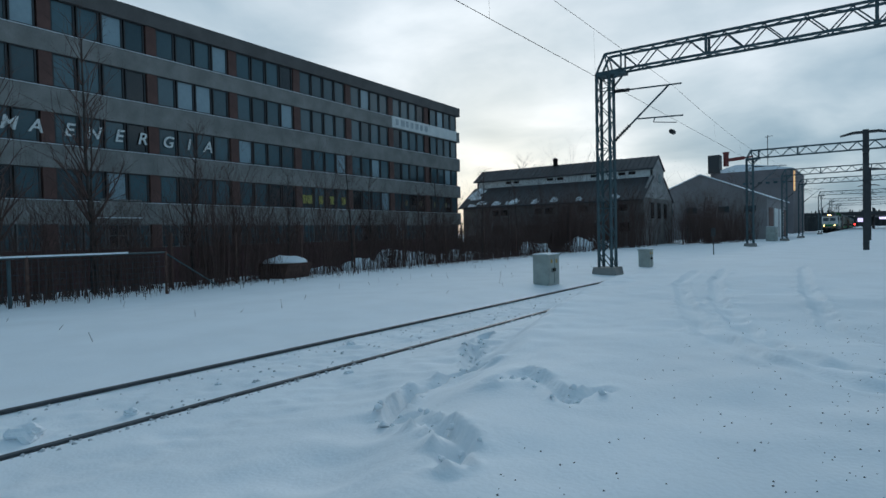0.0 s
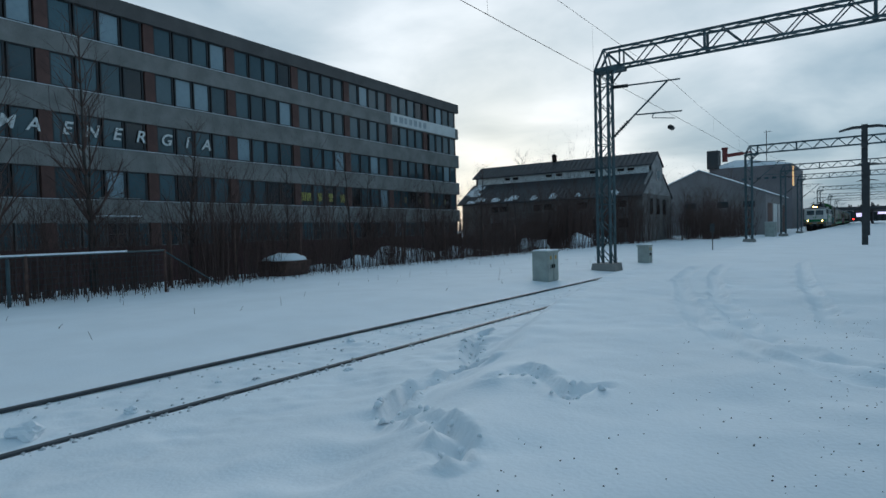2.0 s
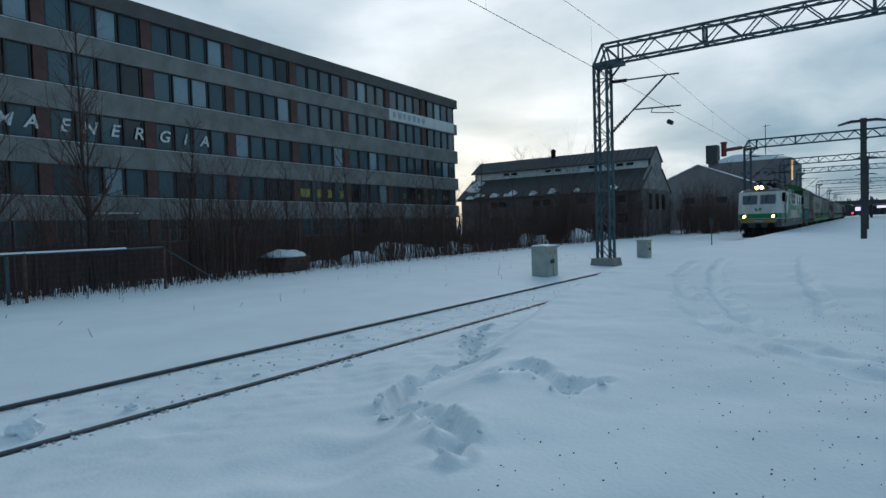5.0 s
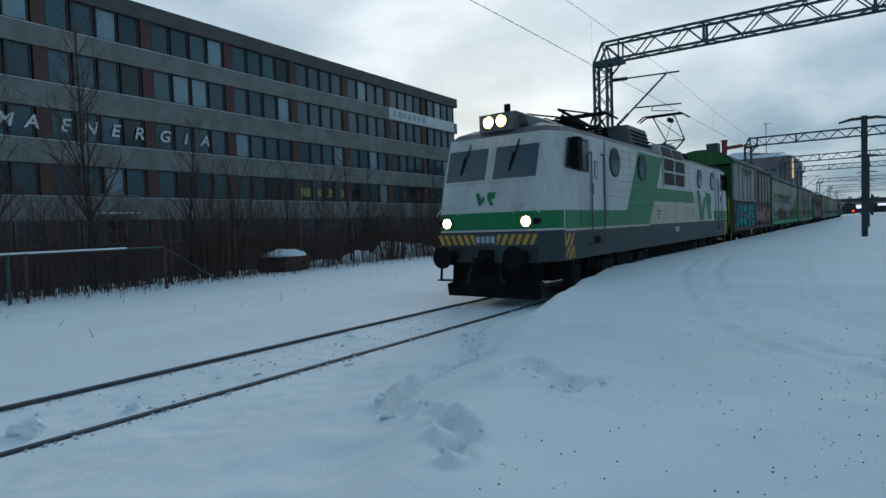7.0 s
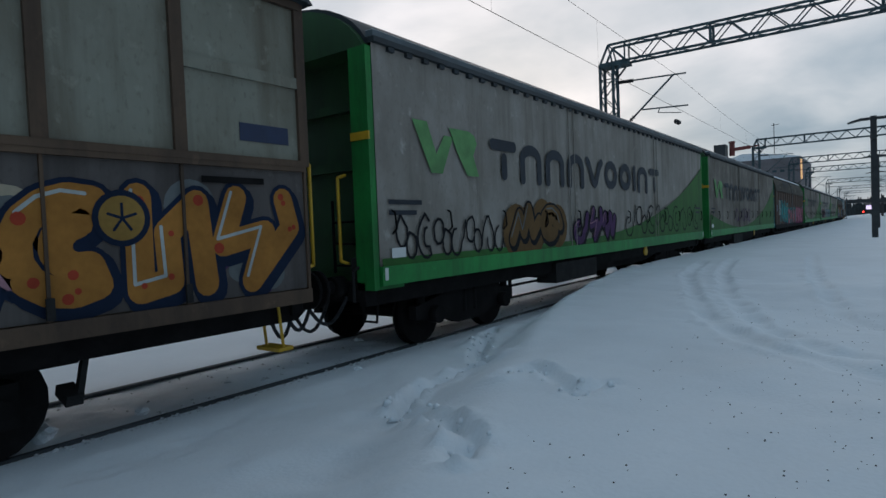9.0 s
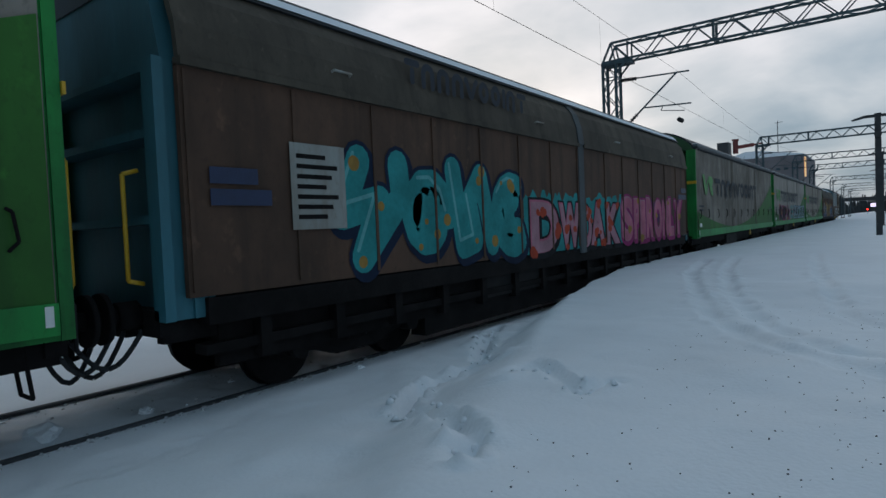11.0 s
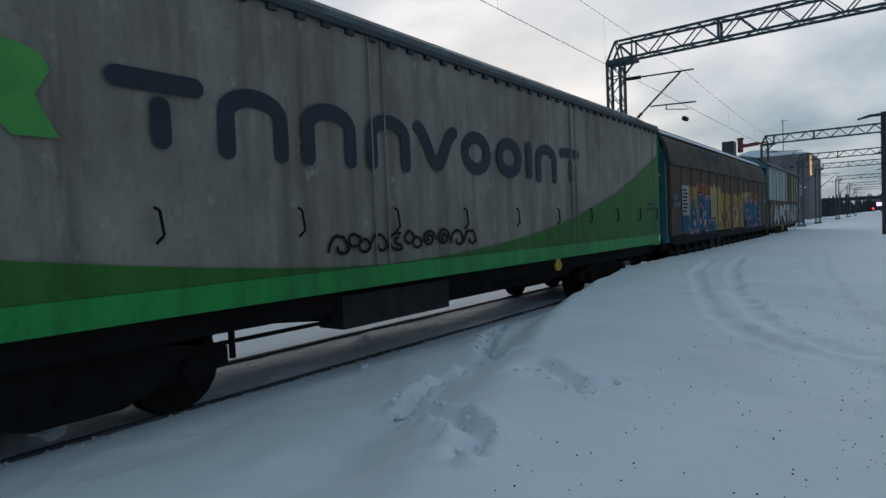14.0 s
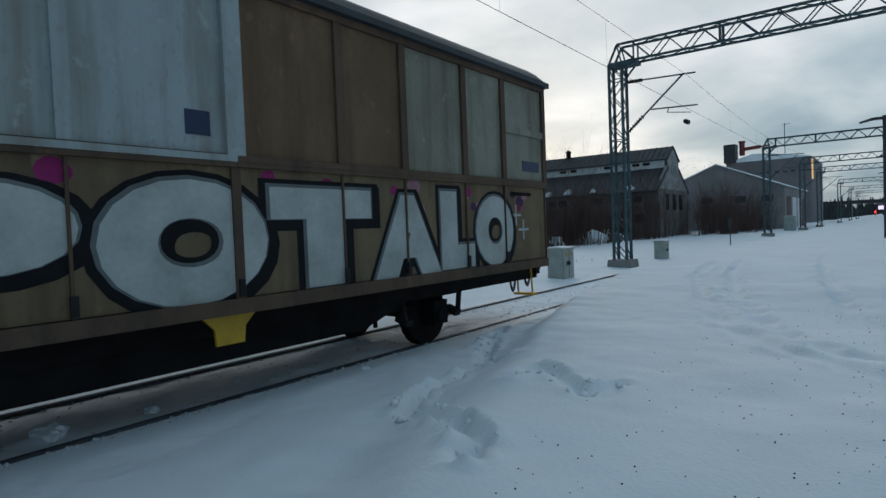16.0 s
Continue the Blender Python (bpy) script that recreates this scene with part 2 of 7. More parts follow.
def ground_height(x, y):
    near = np.exp(-(((x + 2) / 14) ** 2 + ((y - 6) / 16) ** 2))
    # bank of the platform end, steeper where the platform begins
    far = smooth(8.2, 12.6, y)
    foot = -5.68
    crest = np.interp(y, [0, 1.5, 3, 4.3, 5.6, 6.84, 8.3, 11.5, 14.75, 16.5], [-1.3, -1.6, -2.0, -2.5, -3.0, -3.5, -4.0, -4.7, -5.25, -5.3])
    slope = np.interp(y, [1.5, 4.3, 5.6, 8.3, 11.5, 15], [1.3, 1.1, 0.9, 0.62, 0.5, 0.33])
    toe = crest - slope
    level = 0.45 + 0.10 * smooth(6, 12, y)
    low = -0.02 + 0.15 * (1 - far) * smooth(0, 1, (x + 5.68) / np.maximum(toe + 5.7, 0.05))
    bank = low + (level - low) * smooth(0, 1, (x - toe) / slope)
    left = -0.05 + 0.06 * (1 - smooth(-9.6, -8.2, x)) - 1.3 * (1 - smooth(-28.0, -20.5, x)) * (1 - smooth(55, 75, y))
    z = np.where(x > foot, bank, np.where(x < -7.42, left, np.where(x < -5.77, -0.045, -0.02)))
    # drifts and lumps
    rough = smooth(-5.6, -5.1, x)
    z = z + 0.10 * lattice(x * 0.35, y * 0.35, 1) * smooth(-4.8, -3.2, x) + 0.10 * lattice(x * 0.3, y * 0.2, 2) * (1 - smooth(-11, -8.8, x))
    z = z + near * rough * (0.07 * lattice(x * 1.3, y * 1.3, 3) + (0.018 + 0.055 * np.exp(-((x - toe) / 0.7) ** 2)) * lattice(x * 3.6, y * 3.6, 4) + (0.006 + 0.03 * np.exp(-((x + 4.9) / 0.6) ** 2)) * lattice(x * 8, y * 8, 5))
    between = (np.abs(x - TRACK_X) < 0.70)
    z = z + between * (0.045 * lattice(x * 3, y * 2, 6) + 0.04 * lattice(x * 9, y * 7, 7)) + near * (x < -7.6) * 0.025 * lattice(x * 2.2, y * 1.6, 8)
    for pts, depth, w in DENTS:
        d = np.full(x.shape, 9.0)
        for (ax, ay), (bx, by) in zip(pts, pts[1:]):
            dx, dy = bx - ax, by - ay
            t = np.clip(((x - ax) * dx + (y - ay) * dy) / (dx * dx + dy * dy), 0, 1)
            d = np.minimum(d, np.hypot(x - ax - t * dx, y - ay - t * dy))
        u = d / (w * (1 + 0.7 * lattice(x * 5, y * 5, 9)))
        steps = np.clip(0.9 + 1.4 * lattice(x * 3.1, y * 3.1, 10), 0, 1.7) if depth < 0.06 else np.clip(0.75 + 2.6 * lattice(x * 3.1, y * 3.1, 10), 0, 1.7)
        if w < 0.1:
            z = z + np.exp(-(d / 0.2) ** 2) * (0.05 * lattice(x * 7, y * 7, 12) + 0.03 * lattice(x * 14, y * 14, 13))
        z = z - depth * np.exp(-u ** 4) * steps + depth * 0.5 * np.exp(-((u - 1.4) / 0.4) ** 2) * np.clip(0.8 + 2.4 * lattice(x * 6, y * 6, 11), 0, 2)
    return z


def make_ground():
    def steps(fine0, fine1, d, lo, hi, grow):
        c = list(np.arange(fine0, fine1, d))
        s, v = d, fine1
        while v < hi:
            c.append(v); s *= grow; v += s
        c.append(hi)
        s, v, low = d, fine0, []
        while v > lo:
            s *= grow; v -= s; low.append(max(v, lo))
        return np.array(low[::-1] + c)
    xs = steps(-8.2, 3.2, 0.055, -1500, 1500, 1.08)
    ys = steps(0.8, 14, 0.055, -600, 3000, 1.06)
    X, Y = np.meshgrid(xs, ys)
    Z = ground_height(X, Y)
    nx, ny = len(xs), len(ys)
    me = bpy.data.meshes.new("ground")
    idx = np.arange(nx * ny).reshape(ny, nx)
    faces = np.stack([idx[:-1, :-1], idx[:-1, 1:], idx[1:, 1:], idx[1:, :-1]], -1).reshape(-1, 4)
    me.from_pydata(np.stack([X, Y, Z], -1).reshape(-1, 3).tolist(), [], faces.tolist())
    me.polygons.foreach_set("use_smooth", np.ones(len(faces), bool))
    me.materials.append(M["snow"])
    tagged(new("ground", me), "snow-covered ground and platform with drifts and vehicle tracks", "snow", kind="structure")


make_ground()
RAIL = [(-0.065, -0.16), (0.065, -0.16), (0.065, -0.145), (0.012, -0.12), (0.012, -0.045), (0.036, -0.035), (0.036, -0.004), (0.028, 0.0), (-0.028, 0.0),
        (-0.036, -0.004), (-0.036, -0.035), (-0.012, -0.045), (-0.012, -0.12), (-0.065, -0.145)]


def make_track():
    track = thing("railway_track", "worn steel rails half buried in packed snow", "railway track", kind="structure")
    for s in (-1, 1):
        bm = bmesh.new()
        x = TRACK_X + s * (GAUGE / 2 + 0.036)
        F = prism(bm, [(x + u, v) for u, v in RAIL], "y", -300, 700)
        for f in F:
            if abs(f.calc_center_median().z) < 0.003:
                f.material_index = 1
        part("rail", bm, [M["rail"], M["railtop"]], track)


make_track()


def make_grit():
    rnd = random.Random(3)
    bm = bmesh.new()
    for i in range(1600):
        x, y = rnd.uniform(-2.0, 4.5), 1.6 + 8 * rnd.random() ** 1.5
        if rnd.random() > smooth(-2.2, 0.6, np.array(x)) + 0.12:
            continue
        z = float(ground_height(np.array([x]), np.array([y]))[0])
        r = rnd.uniform(0.002, 0.0075)
        tube(bm, (x, y, z - r * 0.4), (x + r * 0.3, y, z + r * 0.8), r, 5, 0, r * 0.6)
    tagged(part("grit", bm, M["stone"]), "dark sanding grit scattered on the snow", "gravel", kind="stuff")


M["stone"] = material("dark_grit", (0.09, 0.085, 0.085), 0.9, vary=0.4)
make_grit()


def make_lump(x, y, r, seed):
    rnd = random.Random(seed)
    bm = bmesh.new()
    bmesh.ops.create_icosphere(bm, subdivisions=3, radius=1)
    for v in bm.verts:
        k = 1 + 0.5 * noise.noise(v.co * 1.3 + Vector((seed, 0, 0))) + 0.22 * noise.noise(v.co * 4)
        v.co = Vector((v.co.x * r * 1.15 * k, v.co.y * r * k, v.co.z * r * 0.62 * k))
    for f in bm.faces:
        f.smooth = False
    z = float(ground_height(np.array([x]), np.array([y]))[0])
    ob = tagged(part("snow_lump", bm, M["snow"]), "broken chunk of packed snow beside the rail", "snow lump", "snow lumps")
    ob.location = (x, y, z + r * 0.22)


for lx, ly, lr in ((-6.33, 2.09, 0.15), (-6.2, 3.0, 0.07), (-6.9, 6.9, 0.06), (-5.35, 5.3, 0.05), (-6.5, 4.2, 0.04)):
    make_lump(lx, ly, lr, int(lr * 100))


def make_clods():
    r = random.Random(21)
    bm = bmesh.new()
    for pts, depth, w in DENTS[3:]:
        for (ax, ay), (bx, by) in zip(pts, pts[1:]):
            for k in range(int(14 * math.hypot(bx - ax, by - ay))):
                t = r.random()
                x, y = ax + (bx - ax) * t + r.gauss(0, 0.10), ay + (by - ay) * t + r.gauss(0, 0.10)
                z = float(ground_height(np.array([x]), np.array([y]))[0])
                q = r.uniform(0.010, 0.038)
                tube(bm, (x, y, z - q * 0.4), (x + q * r.uniform(-0.5, 0.5), y + q * r.uniform(-0.5, 0.5), z + q * 0.75), q * r.uniform(0.9, 1.5), 6, 0, q * 0.5)
    tagged(part("snow_clods", bm, M["snow"]), "small broken clods of snow along the trodden trail", "snow clods", kind="stuff")


make_clods()


def make_track_crumbs():
    """Ragged crumbs of dirty snow along the rails and between them."""
    r = random.Random(31)
    bm = bmesh.new()
    for k in range(650):
        y = 0.6 + 15 * r.random() ** 1.4
        side = r.random()
        x = -5.74 + abs(r.gauss(0, 0.07)) if side < 0.5 else -5.87 - abs(r.gauss(0, 0.05)) if side < 0.62 else -7.25 + r.gauss(0, 0.05) if side < 0.72 else r.uniform(-7.25, -5.9)
        q = r.uniform(0.006, 0.024) * (1.5 if r.random() < 0.06 else 1)
        z = ground_height(np.array([x]), np.array([y]))[0]
        tube(bm, (x, y, float(z) - q * 0.4), (x + q * r.uniform(-0.5, 0.5), y + q * r.uniform(-0.6, 0.6), float(z) + q * 0.7), q * r.uniform(1.0, 1.5), 5, 0, q * 0.45)
    tagged(part("snow_crumbs", bm, M["dirty_snow"]), "dirty crumbs of snow along the rails", "snow crumbs", kind="stuff")


M["dirty_snow"] = material("dirty_snow", (0.66, 0.67, 0.69), 0.9, vary=0.35, scale=9, grain=50, spec=0.2)
make_track_crumbs()

# ---- office building ----
def make_office():
    B = thing("office_building", "five-storey grey concrete office block with ribbon windows", "building",
              at=Matrix.Translation((-41.8, 61.9, 0)) @ Matrix.Rotation(radians(2.52), 4, "Z"))
    # local: y runs back along the facade as -u, the facade lies in x = 0
    LEN, DEEP, TOP = 74.0, 14.0, 17.5
    bm = bmesh.new()
    box(bm, -DEEP, -0.45, -LEN, -0.3, -1.8, 17.0)
    part("wall", bm, M["fascia"], B)
    bm = bmesh.new()
    box(bm, -DEEP, 0.12, -LEN, 0.0, 16.45, TOP)
    part("roof", bm, M["fascia"], B, "dark grey roof fascia", 0.03)
    bands = [(13.2, 14.42), (9.6, 11.1), (6.26, 7.68), (2.85, 4.3)]
    for z0, z1 in bands:
        bm = bmesh.new()
        box(bm, -0.5, 0.03, -LEN, -0.05, z0, z1)
        box(bm, -13.0, -0.5, -0.5, 0.0, z0, z1)
        part("spandrel", bm, M["concrete"], B, "grey concrete spandrel band")
        bm = bmesh.new()
        box(bm, -0.3, 0.07, -LEN, -0.05, z1, z1 + 0.03)
        part("window_sill", bm, M["snow"], B, "snow lying on the sill")
    bm = bmesh.new()
    box(bm, -0.5, 0.0, -LEN, -0.05, -1.8, 1.25)
    part("plinth", bm, M["brick"], B)
    rows = [(14.47, 16.45), (11.15, 13.2), (7.73, 9.6), (4.35, 6.26), (1.25, 2.85)]
    W = 1.36
    # panes with drawn blinds (0) and dark empty openings (1)
    STATES = [(0, 47.7, 0), (0, 46.0, 0.5), (0, 44.4, 0.5), (0, 42.8, 0), (0, 35.1, 0), (1, 36.5, 0), (1, 28.2, 0), (1, 41.4, 1), (2, 41.5, 1),
              (1, 13.0, 1), (2, 13.2, 1), (3, 43.2, 0), (1, 42.9, 0.5), (1, 44.5, 0.5), (2, 39.4, 0.5), (2, 37.8, 0.5), (2, 36.2, 0.5), (2, 45.9, 0.5)]
    meshes = {}
    for k, (z0, z1) in enumerate(rows):
        h = z1 - z0
        bm = bmesh.new()
        for a in (0.0, W - 0.09):
            box(bm, -0.2, -0.06, a, a + 0.09, 0, h)
        for a in (0.0, h - 0.08):
            box(bm, -0.2, -0.065, 0.09, W - 0.09, a, a + 0.08)
        if k == 4:
            box(bm, -0.2, -0.07, W / 2 - 0.035, W / 2 + 0.035, 0.08, h - 0.08)
            box(bm, -0.2, -0.075, 0.09, W - 0.09, h * 0.52, h * 0.52 + 0.05)
        fr = mesh_of("window", bm, M["frame" if k < 4 else "grey_frame"])
        panes = {}
        for key in ("pane", "blind_reflection", "darkpane"):
            bm = bmesh.new()
            box(bm, -0.17, -0.14, 0.085, W - 0.085, 0.075, h - 0.075)
            panes[key] = mesh_of("pane", bm, M[key])
        bm = bmesh.new()
        box(bm, -0.45, -0.02, 0, 0.72, 0, h)
        pier = mesh_of("pier", bm, M["pier"])
        u, bay = 0.25, 0
        rnd = random.Random(40 + k)
        while u < LEN - 6.6:
            if bay:
                share("pier", pier, B, pose(0, -(u + 0.36) - 0.36, z0))
            a = u + 0.72 if bay else u + 0.25
            for j in range(4):
                y = -(a + (j + 1) * (6.63 - 0.72) / 4)
                w = share("window", fr, B, pose(0, y, z0))
                r = rnd.random()
                for row, at, st in STATES:
                    if row == k and abs(at + y + W / 2) < 0.75:
                        r = st
                key = "blind_reflection" if r < (0.05 if k < 3 else 0.02) else "darkpane" if r > (0.93 if k != 3 else 0.6) else "pane"
                share("pane", panes[key], w, Matrix())
            u += 6.63
            bay += 1
    bm = bmesh.new()
    box(bm, 0.03, 0.12, -13.8, -0.9, 13.3, 14.5)
    part("sign_board", bm, M["white"], B, "long white sign board with faded writing")
    def letters(text, places, size, z, mat, lean=0.25):
        for ch, u in zip(text, places):
            cu = bpy.data.curves.new("letter", "FONT")
            cu.body, cu.size, cu.extrude, cu.shear, cu.align_x, cu.offset = ch, size, 0.012, lean, "CENTER", 0.018
            tmp = new("letter", cu)
            me = bpy.data.meshes.new_from_object(tmp.evaluated_get(bpy.context.evaluated_depsgraph_get()))
            bpy.data.objects.remove(tmp)
            me.materials.append(mat)
            ob = share("letter", me, B, Matrix(((0, 0, 1, -0.02), (1, 0, 0, -u), (0, 1, 0, z), (0, 0, 0, 1))))
            tagged(ob, "white window letter" if mat is M["letter"] else "yellow window letter")
    letters("MAENERGIA", (49.1, 47.7, 45.9, 44.45, 42.85, 41.25, 39.4, 37.8, 36.2), 1.12, 8.30, M["letter"])
    # worn yellow marks behind the glass
    for u in (26.5, 25.9, 24.5, 23.1, 21.5):
        bm = bmesh.new()
        box(bm, -0.03, -0.01, -u - 0.26, -u + 0.26, 4.75, 5.5)
        part("window_mark", bm, M["yellow_letter"], B, "faded yellow window marks as bars")
    for u in (11.4, 8.7, 5.8, 3.4):
        bm = bmesh.new()
        box(bm, -0.03, -0.01, -u - 0.2, -u + 0.2, 4.95, 5.55)
        part("window_mark", bm, M["yellow_dim"], B, "faded window marks as bars")
    # faded lettering on the sign board
    for i, w in enumerate((0.5, 0.7, 0.5, 0.5, 0.6, 0.5, 0.6)):
        bm = bmesh.new()
        box(bm, 0.12, 0.125, -13.2 + i * 0.9, -13.2 + i * 0.9 + w, 13.6, 14.25)
        part("sign_mark", bm, M["sign_faded"], B, "faded unreadable sign writing")
    # balcony
    bm = bmesh.new()
    box(bm, 0.03, 1.0, -44.6, -42.0, 3.12, 3.22)
    for u in (44.55, 43.3, 42.05):
        bar(bm, (0.95, -u, 3.2), (0.95, -u, 4.4), 0.06, 0.06)
    bar(bm, (0.95, -44.6, 4.4), (0.95, -42.0, 4.4), 0.06, 0.06)
    box(bm, 0.93, 0.96, -44.5, -42.1, 3.3, 4.3)
    part("balcony", bm, [M["concrete"]], B, "small balcony with panel railing")
    bm = bmesh.new()
    box(bm, 0.03, 1.05, -44.62, -41.98, 3.225, 3.28)
    part("balcony_snow", bm, M["snow"], B, "snow lying on the balcony")
    return B


M["grey_frame"] = material("grey_window_frame", (0.13, 0.13, 0.13), 0.6)
M["yellow_dim"] = material("dim_yellow_letter", (0.16, 0.15, 0.08), 0.7)
M["sign_faded"] = material("faded_blue_grey_print", (0.45, 0.48, 0.50), 0.7)
office = make_office()


# ---- catenary gantries ----
def lattice_mast(bm, x, y, z0, z1, w=0.52):
    h = w / 2
    for sx in (-h, h):
        for sy in (-h, h):
            bar(bm, (x + sx, y + sy, z0), (x + sx, y + sy, z1), 0.09, 0.09)
    n = round((z1 - z0) / 0.62)
    for i in range(n):
        a, b = z0 + (z1 - z0) * i / n, z0 + (z1 - z0) * (i + 1) / n
        s = h if i % 2 else -h
        for e in (-h, h):
            bar(bm, (x - s, y + e, a), (x + s, y + e, b), 0.05, 0.03)
            bar(bm, (x + e, y - s, a), (x + e, y + s, b), 0.03, 0.05)
        if i % 4 == 3:
            for e in (-h, h):
                bar(bm, (x - h, y + e, b), (x + h, y + e, b), 0.05, 0.03)
                bar(bm, (x + e, y - h, b), (x + e, y + h, b), 0.03, 0.05)


def make_gantry(x, y, right, label, arm=True, fine=True):
    G = thing("catenary_gantry", label, "gantry", "catenary gantries over the tracks", at=pose(x, y, 0))
    bm = bmesh.new()
    lattice_mast(bm, 0, 0, 0.25, 8.05)
    part("mast", bm, M["steel"], G)
    bm = bmesh.new()
    prism(bm, [(-0.55, -0.3), (0.55, -0.3), (0.45, 0.26), (-0.45, 0.26)], "y", -0.45, 0.45)
    part("foundation", bm, M["concrete"], G, "snow-dusted concrete footing", 0.03)
    L = right - x
    bm = bmesh.new()
    D = 0.26
    zb, zt = 8.08, 8.74
    for s in (-D, D):
        bar(bm, (0.5, s, zb), (L, s, zb + 0.0), 0.08, 0.08)
        bar(bm, (0.1, s, zt + 0.05), (L, s, zt), 0.08, 0.08)
        # corner bracing
        bar(bm, (-0.26, s, 8.05), (0.1, s, zt + 0.05), 0.07, 0.07)
        bar(bm, (-0.26, s, 8.05), (0.75, s, zb), 0.10, 0.10)
        bar(bm, (0.26, s, 7.55), (0.75, s, zb), 0.06, 0.06)
        bar(bm, (0.1, s, zt + 0.05), (0.75, s, zb), 0.05, 0.05)
        bar(bm, (0.75, s, zb), (0.75, s, zt), 0.05, 0.05)
        bar(bm, (0.26, s, 8.05), (0.1, s, zt), 0.05, 0.05)
    box(bm, -0.3, 0.85, -0.3, 0.3, 7.93, 8.08)
    n = max(2, round((L - 0.75) / 0.62))
    for i in range(n):
        a, b = 0.75 + (L - 0.75) * i / n, 0.75 + (L - 0.75) * (i + 1) / n
        lo, hi = (zb, zt) if i % 2 else (zt, zb)
        for s in (-D, D):
            bar(bm, (a, s, lo), (b, s, hi), 0.04, 0.04)
        bar(bm, (a, -D if i % 2 else D, zt), (b, D if i % 2 else -D, zt), 0.03, 0.03)
        bar(bm, (a, -D if i % 2 else D, zb), (b, D if i % 2 else -D, zb), 0.03, 0.03)
        if i % 8 == 5:
            for s in (-D, D):
                bar(bm, (a, s, zb), (a, s, zt), 0.07, 0.07)
    part("beam", bm, M["steel"], G, "lattice cross beam")
    bm = bmesh.new()
    lattice_mast(bm, L, 0, 0.25, 8.7)
    part("mast", bm, M["steel"], G)
    if arm:
        bm = bmesh.new()
        tube(bm, (0.35, 0, 7.32), (2.95, 0, 7.22), 0.03)
        tube(bm, (0.33, 0, 5.30), (2.5, 0, 7.24), 0.035)
        tube(bm, (1.3, 0, 6.10), (3.0, 0, 6.02), 0.028)
        tube(bm, (1.95, 0, 6.05), (1.9, 0, 5.90), 0.02)
        tube(bm, (1.9, 0, 5.90), (2.75, 0, 5.78), 0.016)
        part("cantilever", bm, M["steel"], G, "swivelling wire support")
        for p, q in (((0.42, 0, 7.31), (0.95, 0, 7.29)), ((0.42, 0, 5.38), (0.95, 0, 5.86))):
            bm = bmesh.new()
            P, Q = Vector(p), Vector(q)
            for i in range(7):
                c = P.lerp(Q, i / 6)
                d = (Q - P).normalized() * 0.025
                tube(bm, c - d, c + d, 0.075, 8)
            tube(bm, P, Q, 0.035, 8)
            part("insulator", bm, M["rubber"], G)
    return G


make_gantry(-8.6, 23.35, 14, "grey lattice catenary gantry standing beside the track")
for gy, dx in ((60.8, -0.2), (84.5, 0.2), (104, 0.4), (145, 0.6), (186, 0.7), (228, 0.7)):
    make_gantry(-8.6 + dx, gy, 14, "distant grey lattice catenary gantry over the tracks")


# ---- overhead wires ----
def make_wires():
    Wr = thing("overhead_wires", "thin overhead contact wires along the track", "wires", kind="structure")
    for name, x, z, r in (("contact_wire", -5.98, 5.94, 0.0065), ("messenger_wire", -6.0, 7.22, 0.0055)):
        bm = bmesh.new()
        ys = [-20, 23.35, 60.8, 104, 145, 186, 228]
        for a, b in zip(ys, ys[1:]):
            n = 8
            sag = 0.0 if name == "contact_wire" else 0.5
            pts = [(x, a + (b - a) * i / n, z - sag * (1 - (2 * i / n - 1) ** 2) * (0.0 if a < 0 else 1)) for i in range(n + 1)]
            path(bm, pts, r, 5)
        part(name, bm, M["dark"], Wr)
    for y in (10, 15.5, 31, 38, 46, 53, 70, 80, 92):
        bm = bmesh.new()
        tube(bm, (-5.98, y, 5.94), (-6.0, y, 7.2 - (0.0 if y < 23.35 else 0.4)), 0.002, 4)
        part("dropper", bm, M["dark"], Wr)
    bm = bmesh.new()
    tube(bm, (-6.68, 25.8, 5.86), (-6.68, 26.2, 5.86), 0.10, 10)
    part("wire_insulator", bm, M["rubber"], Wr)


make_wires()

